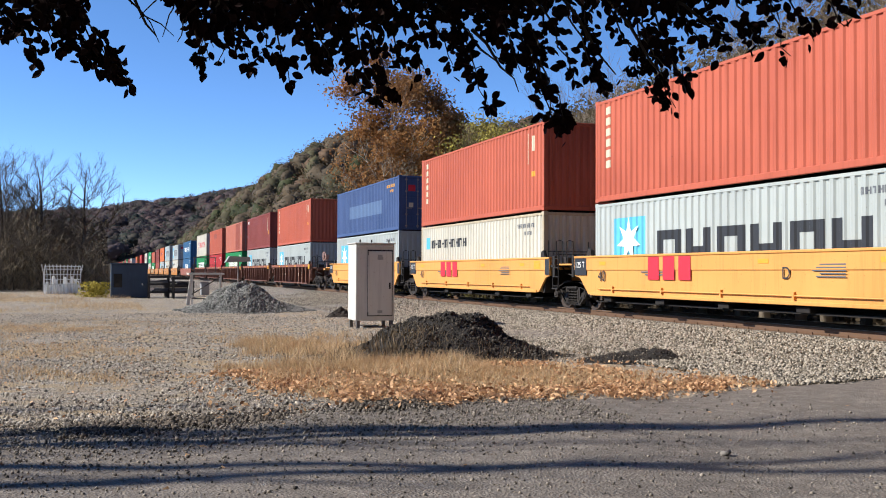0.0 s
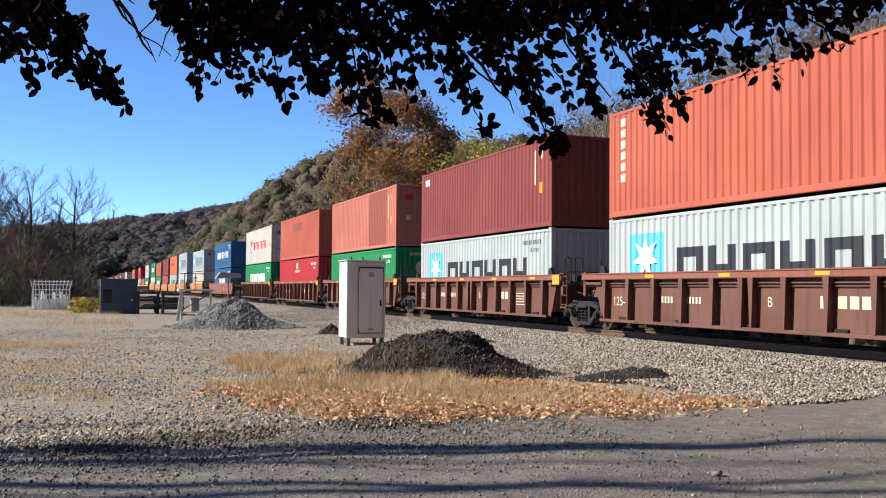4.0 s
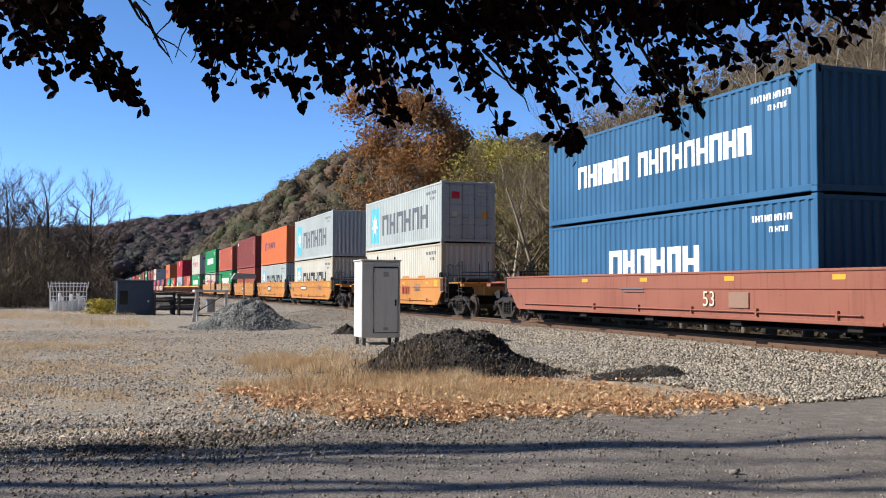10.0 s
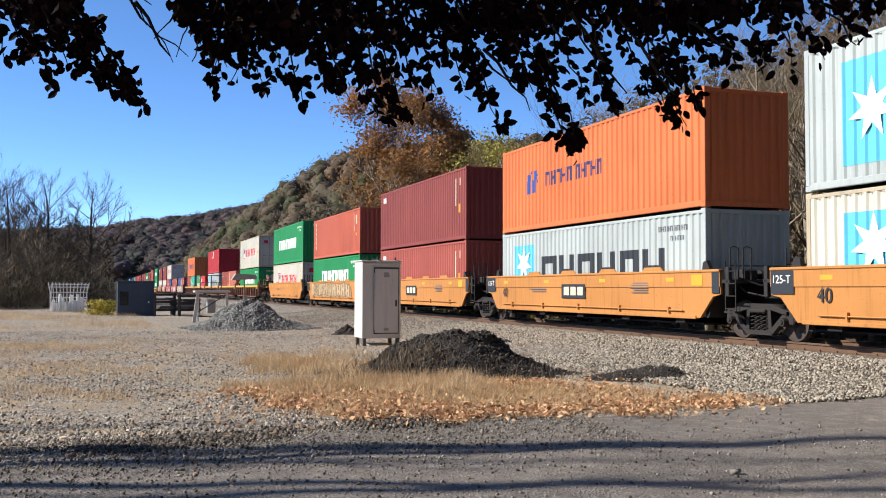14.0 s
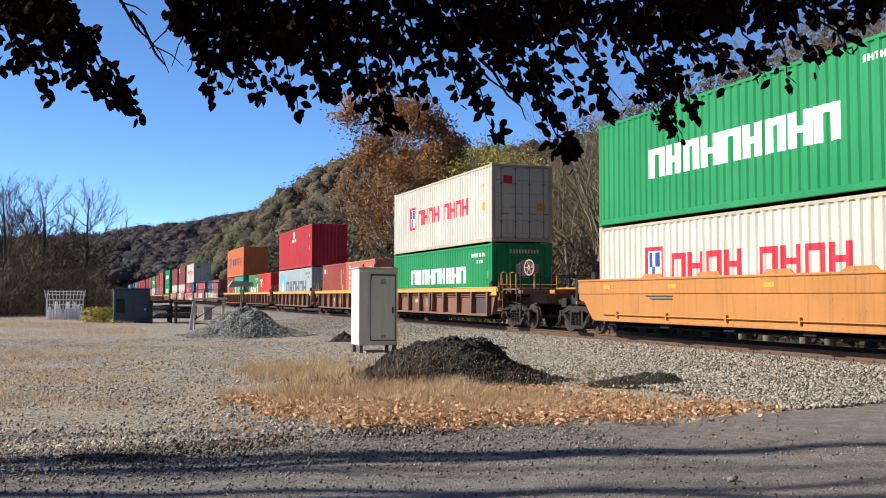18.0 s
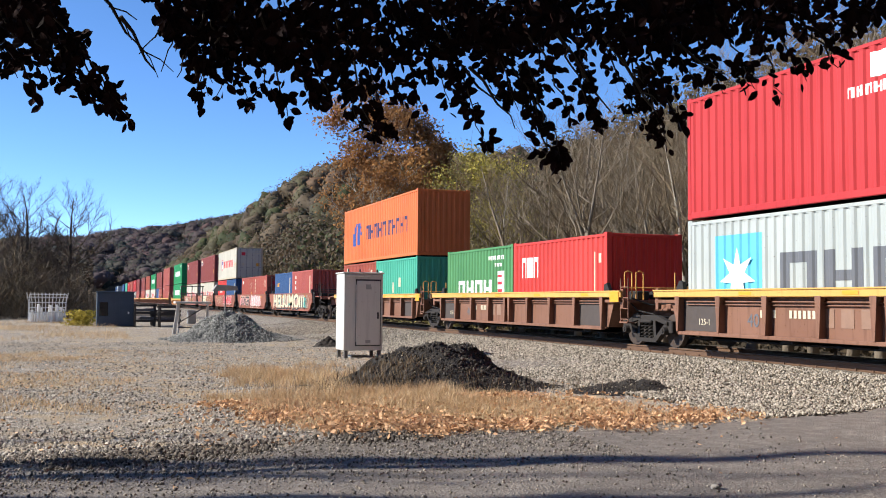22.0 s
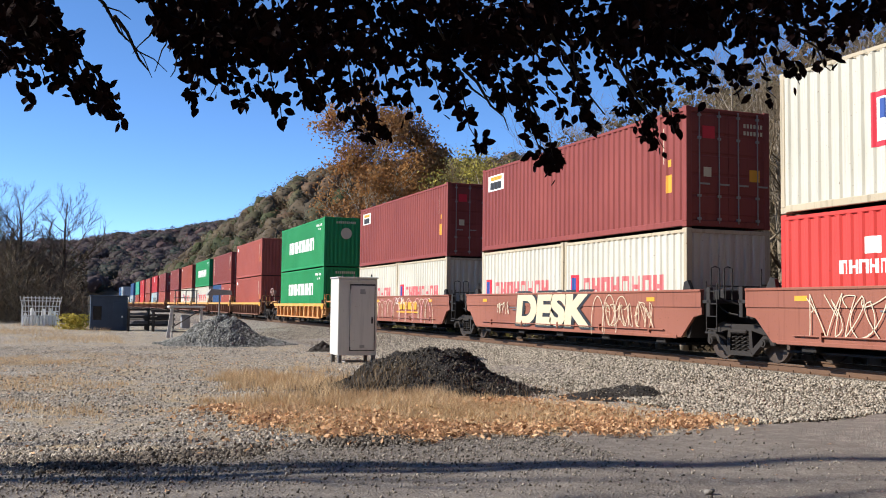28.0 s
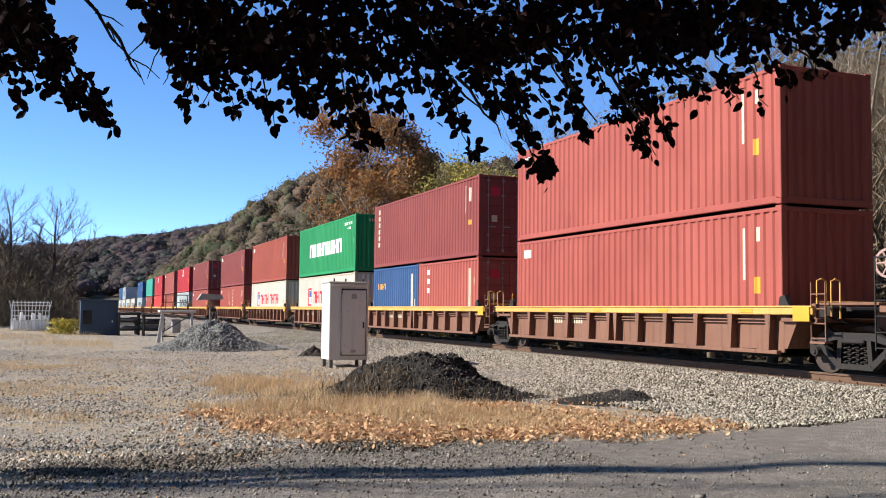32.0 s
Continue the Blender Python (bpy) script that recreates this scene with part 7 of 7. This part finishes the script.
x, y = RNG.normal(5.6, 0.9, 1300), RNG.normal(16.5, 0.5, 1300)
zz = land(x, y) + 0.62 * np.clip(1 - np.hypot((x - 6.0) / 2.1, (y - 17.2) / 1.25), 0, 1) ** 0.9
v, f = blades(np.stack([x, y, zz], -1), 0.16, 0.6, 0.006)
tagged(new("dead_weeds", soup("dead_weeds", v, f, leaf_mat("weed_mat", (0.09, 0.065, 0.04), (0.26, 0.19, 0.115), 0.1))), "matted brown weeds on the dark heap", "weeds", kind="stuff")
LITTER = leaf_mat("fallen_leaves", (0.20, 0.095, 0.045), (0.90, 0.58, 0.33), 0.3)
x, y = RNG.uniform(1.2, 8.9, 34000), 10.4 + 4.6 * RNG.random(34000)
deep = turf(x, y)
heaped = np.sin(x * 2.2 + 0.9 * y + 1) + np.sin(x * 5.1 - y * 2.3) + 0.8 * np.sin(y * 4.0)
ok = (deep > -0.25) & (RNG.random(34000) < np.clip(0.62 + 0.25 * heaped, 0.05, 1) * np.exp(-((deep - 0.35) / np.where(deep > 0.35, 1.0, 0.6)) ** 2))
ok |= RNG.random(34000) < 0.03
x, y = x[ok], y[ok]
v, f = cards(np.stack([x, y, land(x, y) + 0.03 + 0.07 * RNG.random(len(x))], -1), 0.03 + 0.055 * RNG.random(len(x)), 0, 0.2)
tagged(new("fallen_leaves", soup("fallen_leaves", v, f, LITTER)), "drift of fallen orange-brown leaves along the road", "leaf litter", kind="stuff")
x, y = RNG.uniform(-4, 9, 2600), 7 + 24 * RNG.random(2600)
ok = (y > 10.6) | (RNG.random(2600) < 0.15)
x, y = x[ok], y[ok]
v, f = cards(np.stack([x, y, land(x, y) + 0.035], -1), 0.03 + 0.04 * RNG.random(len(x)), 0, 0.5)
tagged(new("scattered_leaves", soup("scattered_leaves", v, f, LITTER)), "single fallen leaves scattered over the yard", "leaf litter", kind="stuff")


# ---- overhanging beech ----
def leaf_shape(name, mat):
    """An oval leaf 1 unit long, folded along its rib."""
    pts = [(0, 0), (0.24, 0.2), (0.34, 0.48), (0.23, 0.8), (0, 1.06)]
    g = G()
    vs = [(0, y, -0.02 if 0 < k < 4 else 0) for k, (x, y) in enumerate(pts)]
    vs += [(x, y, 0.07) for x, y in pts[1:4]] + [(-x, y, 0.07) for x, y in pts[1:4]]
    g.add(vs, [(0, 5, 1), (1, 5, 6, 2), (2, 6, 7, 3), (3, 7, 4), (0, 1, 8), (1, 2, 9, 8), (2, 3, 10, 9), (3, 4, 10)])
    me = bpy.data.meshes.new(name)
    me.from_pydata(g.v, [], g.f)
    me.materials.append(mat)
    return me


# near-black leaf colour: the canopy's shade is put into it
BEECH = leaf_mat("shaded_beech_leaf", (0.010, 0.0045, 0.005), (0.022, 0.009, 0.008), 0.06)
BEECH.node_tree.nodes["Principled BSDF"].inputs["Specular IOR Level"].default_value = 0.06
beech = thing("shaded_beech", "beech over the road, its leaves coloured dark to show shade", "tree", pose(-2.6, 0.6, -0.05))
BASE = Vector((-2.6, 0.6, -0.05))


def spot(az, e, r):
    a = radians(az)
    return Vector((r * math.sin(a), r * math.cos(a), 1.6 + e * r)) - BASE


part("trunk", G().tube([(0, 0, 0), (0.05, 0.02, 1.2), (0.12, 0.1, 2.6), (0.1, 0.1, 4.2), (0.3, 0.3, 6.5), (0.2, 0.4, 9)], [0.34, 0.26, 0.23, 0.2, 0.14, 0.06], 12), DARK_BARK, beech)
TIPS = [(2.5, 0.174), (1.9, 0.180), (1.2, 0.188), (0.3, 0.192), (-0.9, 0.206), (-2.6, 0.194), (-1.8, 0.211), (-3.8, 0.212), (-5.0, 0.216), (0.4, 0.209), (2.8, 0.250), (3.8, 0.231), (4.8, 0.225),
        (5.7, 0.202), (6.9, 0.206), (6.2, 0.222), (8.2, 0.220), (9.0, 0.204), (10.2, 0.214), (11.3, 0.191), (12.3, 0.220), (13.1, 0.209), (13.9, 0.196), (14.8, 0.201), (15.6, 0.183),
        (16.3, 0.170), (17.1, 0.181), (18.0, 0.205), (19.0, 0.201), (20.9, 0.215), (22.0, 0.203), (22.8, 0.170), (24.2, 0.218), (25.0, 0.205), (27.0, 0.150), (27.3, 0.138), (27.5, 0.146), (28.2, 0.192),
        (29.3, 0.198), (30.1, 0.178), (31.9, 0.198), (32.9, 0.172), (33.7, 0.166), (34.4, 0.182), (35.6, 0.215), (36.8, 0.216), (38.6, 0.219), (40.1, 0.207), (41.5, 0.225), (43.2, 0.233)]
rnd = random.Random(3)
LEAVES = []


def spray(root, tip, thick, near, wide):
    """A drooping shoot with leaves set close along it, wider towards its root."""
    sag = (root + tip) / 2 + Vector((0, 0, 0.03))
    path = []
    for k in range(9):
        t = k / 8
        q = root * (1 - t) ** 2 + sag * 2 * t * (1 - t) + tip * t * t
        path.append(q + Vector((rnd.uniform(-1, 1), rnd.uniform(-1, 1), rnd.uniform(-1, 1))) * 0.010)
    part("twig", G().tube(path, [thick * (1 - 0.09 * k) for k in range(9)], 5), DARK_BARK, beech)
    for k in range(int((tip - root).length / 0.078)):           # side shoots
        t = rnd.random()
        i = min(int(t * 8), 7)
        q = path[i].lerp(path[i + 1], t * 8 - i)
        reach = (wide * (1 - t) + near * t) * rnd.uniform(0.5, 1.5)
        way = Vector((rnd.choice((-1, 1)) * rnd.uniform(0.5, 1.0), rnd.uniform(-0.8, 0.8), rnd.uniform(-0.55, 0.3))) * reach
        for m in range(rnd.randint(7, 11)):
            LEAVES.append((q + way * rnd.random() + Vector((rnd.gauss(0, 0.010), rnd.gauss(0, 0.012), rnd.gauss(0, 0.010))), rnd.uniform(0.026, 0.043)))
    for k in range(int((tip - root).length / 0.014)):
        t = rnd.random() ** 0.8
        i = min(int(t * 8), 7)
        q = path[i].lerp(path[i + 1], t * 8 - i)
        LEAVES.append((q + Vector((rnd.gauss(0, 0.016), rnd.gauss(0, 0.02), rnd.gauss(-0.004, 0.014))), rnd.uniform(0.026, 0.044)))


for az, e in TIPS:
    r = rnd.uniform(2.95, 3.45)
    root = spot(az * 0.5 - 4.0 if az < 2.6 else az + rnd.uniform(1.2, 2.6) if az < 7 else az - rnd.uniform(1.6, 2.8), rnd.uniform(0.285, 0.31) if e > 0.16 else 0.25, r + rnd.uniform(-0.15, 0.2))
    spray(root, spot(az, e, r), 0.005, 0.028, 0.075)
BARE_TWIGS = ((0.2, 0.31, 2.6, 0.258), (1.6, 0.285, 3.6, 0.232), (20, 0.275, 23.6, 0.215), (22, 0.25, 24.4, 0.20), (30, 0.28, 33.5, 0.19), (27, 0.29, 30.5, 0.20), (33, 0.28, 37, 0.235), (5, 0.29, 6.2, 0.215))
for az0, e0, az1, e1 in BARE_TWIGS:
    a, b = spot(az0, e0, 3.1), spot(az1, e1, 3.2)
    part("branch", G().tube([a, a.lerp(b, 0.35) + Vector((0, 0, 0.012)), a.lerp(b, 0.7) - Vector((0, 0, 0.012)), b], [0.0065, 0.0055, 0.004, 0.002], 6), DARK_BARK, beech)
    for k in range(2):
        p = a.lerp(b, rnd.uniform(0.3, 0.9))
        q = p + Vector((rnd.uniform(0.02, 0.10), rnd.uniform(-0.05, 0.05), rnd.uniform(-0.12, -0.02)))
        part("twig", G().tube([p, p.lerp(q, 0.5) + Vector((0.008, 0, 0.006)), q], [0.003, 0.0025, 0.0015], 4), DARK_BARK, beech)
for k, (az1, r1, e1) in enumerate(((10, 3.4, 0.42), (26, 3.3, 0.36), (40, 3.6, 0.36))):
    b = spot(az1, e1, r1)
    part("limb", G().tube([(0.1, 0.1, 2.6 + 0.4 * k), Vector((0.8, 0.9, 3.2 + 0.3 * k)), b + Vector((-0.6, 0, 0.3)), b, b + Vector((0.9, 0.2, -0.05))], [0.12, 0.09, 0.05, 0.03, 0.01], 8), DARK_BARK, beech)
LOW = [(-8, 0.245), (-4, 0.248), (-2.6, 0.27), (-2.2, 0.36), (2.4, 0.36), (2.9, 0.275), (5, 0.258), (8, 0.250), (15, 0.244), (20, 0.246), (24, 0.254), (30, 0.246), (36, 0.246), (44, 0.252), (55, 0.25)]
for k in range(760):                   # clustered shoots
    az = rnd.uniform(-7, 50)
    low = float(knots(az, LOW)) + 0.018 + 0.012 * float(ease(22, 30, az)) + 0.010 * math.sin(az * 2.1) + 0.007 * math.sin(az * 5.3 + 1)
    e = low + (0.40 - low) * rnd.random() ** 1.1
    c0, reach = spot(az, e, rnd.uniform(2.8, 3.8)), rnd.uniform(0.03, 0.06)
    for q in range(rnd.randint(10, 17)):
        LEAVES.append((c0 + Vector((rnd.gauss(0, reach), rnd.gauss(0, reach), rnd.gauss(0, reach * 0.7))), rnd.uniform(0.027, 0.048)))


def leaf_turn(r):
    return Euler((radians(90 + r.gauss(0, 38)), radians(r.gauss(0, 45)), radians(r.uniform(-50, 60)))).to_matrix().to_4x4() @ pose(0, 0, 0, 0, 0, 180 + r.gauss(0, 45))


leaf_me = leaf_shape("leaf", BEECH)
LV, LF = np.array([tuple(v.co) for v in leaf_me.vertices]), [tuple(p.vertices) for p in leaf_me.polygons]


GAP_FROM = [(0.19, 2.9), (0.23, 1.4), (0.254, 1.3), (0.307, -0.2), (0.36, -1.4)]      # open sky between two boughs
GAP_TO = [(0.19, 6.0), (0.23, 5.8), (0.254, 5.0), (0.295, 3.0), (0.36, 1.6)]


def hangs_free(q):
    """Whether a leaf lies no lower than the shoots beside it."""
    w = q + BASE - Vector((0, 0, 1.6))
    az, e = math.degrees(math.atan2(w.x, w.y)), w.z / math.hypot(w.x, w.y)
    ragged = 0.5 * math.sin(47 * e) + 0.35 * math.sin(160 * e + az)
    if float(knots(e, GAP_FROM)) + ragged < az < float(knots(e, GAP_TO)) + 0.6 * ragged:
        return False
    return e > min([t[1] for t in TIPS if abs(t[0] - az) < 1.3] + [0.24]) - 0.006


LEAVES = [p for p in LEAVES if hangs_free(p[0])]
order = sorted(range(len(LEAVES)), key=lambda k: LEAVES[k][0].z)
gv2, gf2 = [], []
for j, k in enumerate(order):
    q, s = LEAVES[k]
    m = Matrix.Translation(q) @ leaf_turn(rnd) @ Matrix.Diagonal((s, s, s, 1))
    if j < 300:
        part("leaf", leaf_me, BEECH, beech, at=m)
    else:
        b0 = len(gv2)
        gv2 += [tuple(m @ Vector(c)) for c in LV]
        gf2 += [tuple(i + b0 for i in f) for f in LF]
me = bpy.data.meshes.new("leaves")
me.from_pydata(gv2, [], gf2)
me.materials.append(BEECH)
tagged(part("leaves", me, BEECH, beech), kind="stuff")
# unseen crown, widened to keep sun off the hanging leaves and nearby ground
d = RNG.normal(size=(17000, 3))
d /= np.linalg.norm(d, axis=1, keepdims=True)
d *= RNG.random((17000, 1)) ** 0.4
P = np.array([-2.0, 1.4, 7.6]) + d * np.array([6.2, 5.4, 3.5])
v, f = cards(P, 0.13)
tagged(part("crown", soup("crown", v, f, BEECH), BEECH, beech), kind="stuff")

# half-bare trees on the sunward side of the road, which lay their shadows across it
for k in range(3):
    make_variant(("shade", k), 77 + k, 24.0, spread=0.13, boughs=8, fork=2, twigs=1, first=0.35, steep=2.0, lean=0.01, stout=0.75)
AHEAD, ASIDE = Vector((0.345, 0.939, 0)), Vector((0.939, -0.345, 0))
for k, (far, side, s) in enumerate([(5.6, -17, 0.9), (6.3, -20, 0.95), (7.0, -16, 0.85), (7.6, -23, 1.0), (8.2, -18, 0.9), (6.6, -29, 1.1), (5.4, -27, 1.1), (6.9, -34, 1.2), (6.0, -37, 1.25)]):
    q = AHEAD * far + ASIDE * side
    tree("roadside_tree", "tall slender leafless roadside tree casting long shadows", ("shade", k % 3), ground_pose(q.x, q.y, 71 * k, s), GREY_BARK, TWIG, "trees by the road")
# dark wood out of view behind the road, added to cut sky light on the train
bx, by = RNG.uniform(-70, 90, 60000), -9 - 30 * RNG.random(60000)
bz = land(bx, by) + 0.2 + (27 + 4 * np.sin(bx * 0.31) + 0.55 * (-9 - by)) * RNG.random(60000) ** 0.8
v, f = cards(np.stack([bx, by, bz], -1), 1.2)
SHADE_WOOD = leaf_mat("shade_wood", (0.02, 0.017, 0.011), (0.06, 0.048, 0.03), 0.1)
tagged(new("unseen_wood", soup("unseen_wood", v, f, SHADE_WOOD)), "dark unseen wood added behind the viewpoint to block sky light", "wood", kind="stuff")


# ---- what moves ----
def motions():
    times = [0, 4, 8, 12, 16, 20, 24, 28, 32]
    for ob, s, z in TRAIN:
        walk(ob, [(t, pose(TRACK_X, s - run(t), z)) for t in times])
    turns = 960
    master = {}
    for ob, a in WHEELS:
        if a not in master:
            walk(ob, [(32.0 * k / turns, pose(0, a, 0.42, math.degrees(run(32.0 * k / turns) / 0.42), 0, 0)) for k in range(turns + 1)])
            master[a] = ob
        else:
            ob.rotation_mode = "QUATERNION"
            ad = ob.animation_data_create()
            ad.action = master[a].animation_data.action
            ad.action_slot = master[a].animation_data.action_slot


motions()
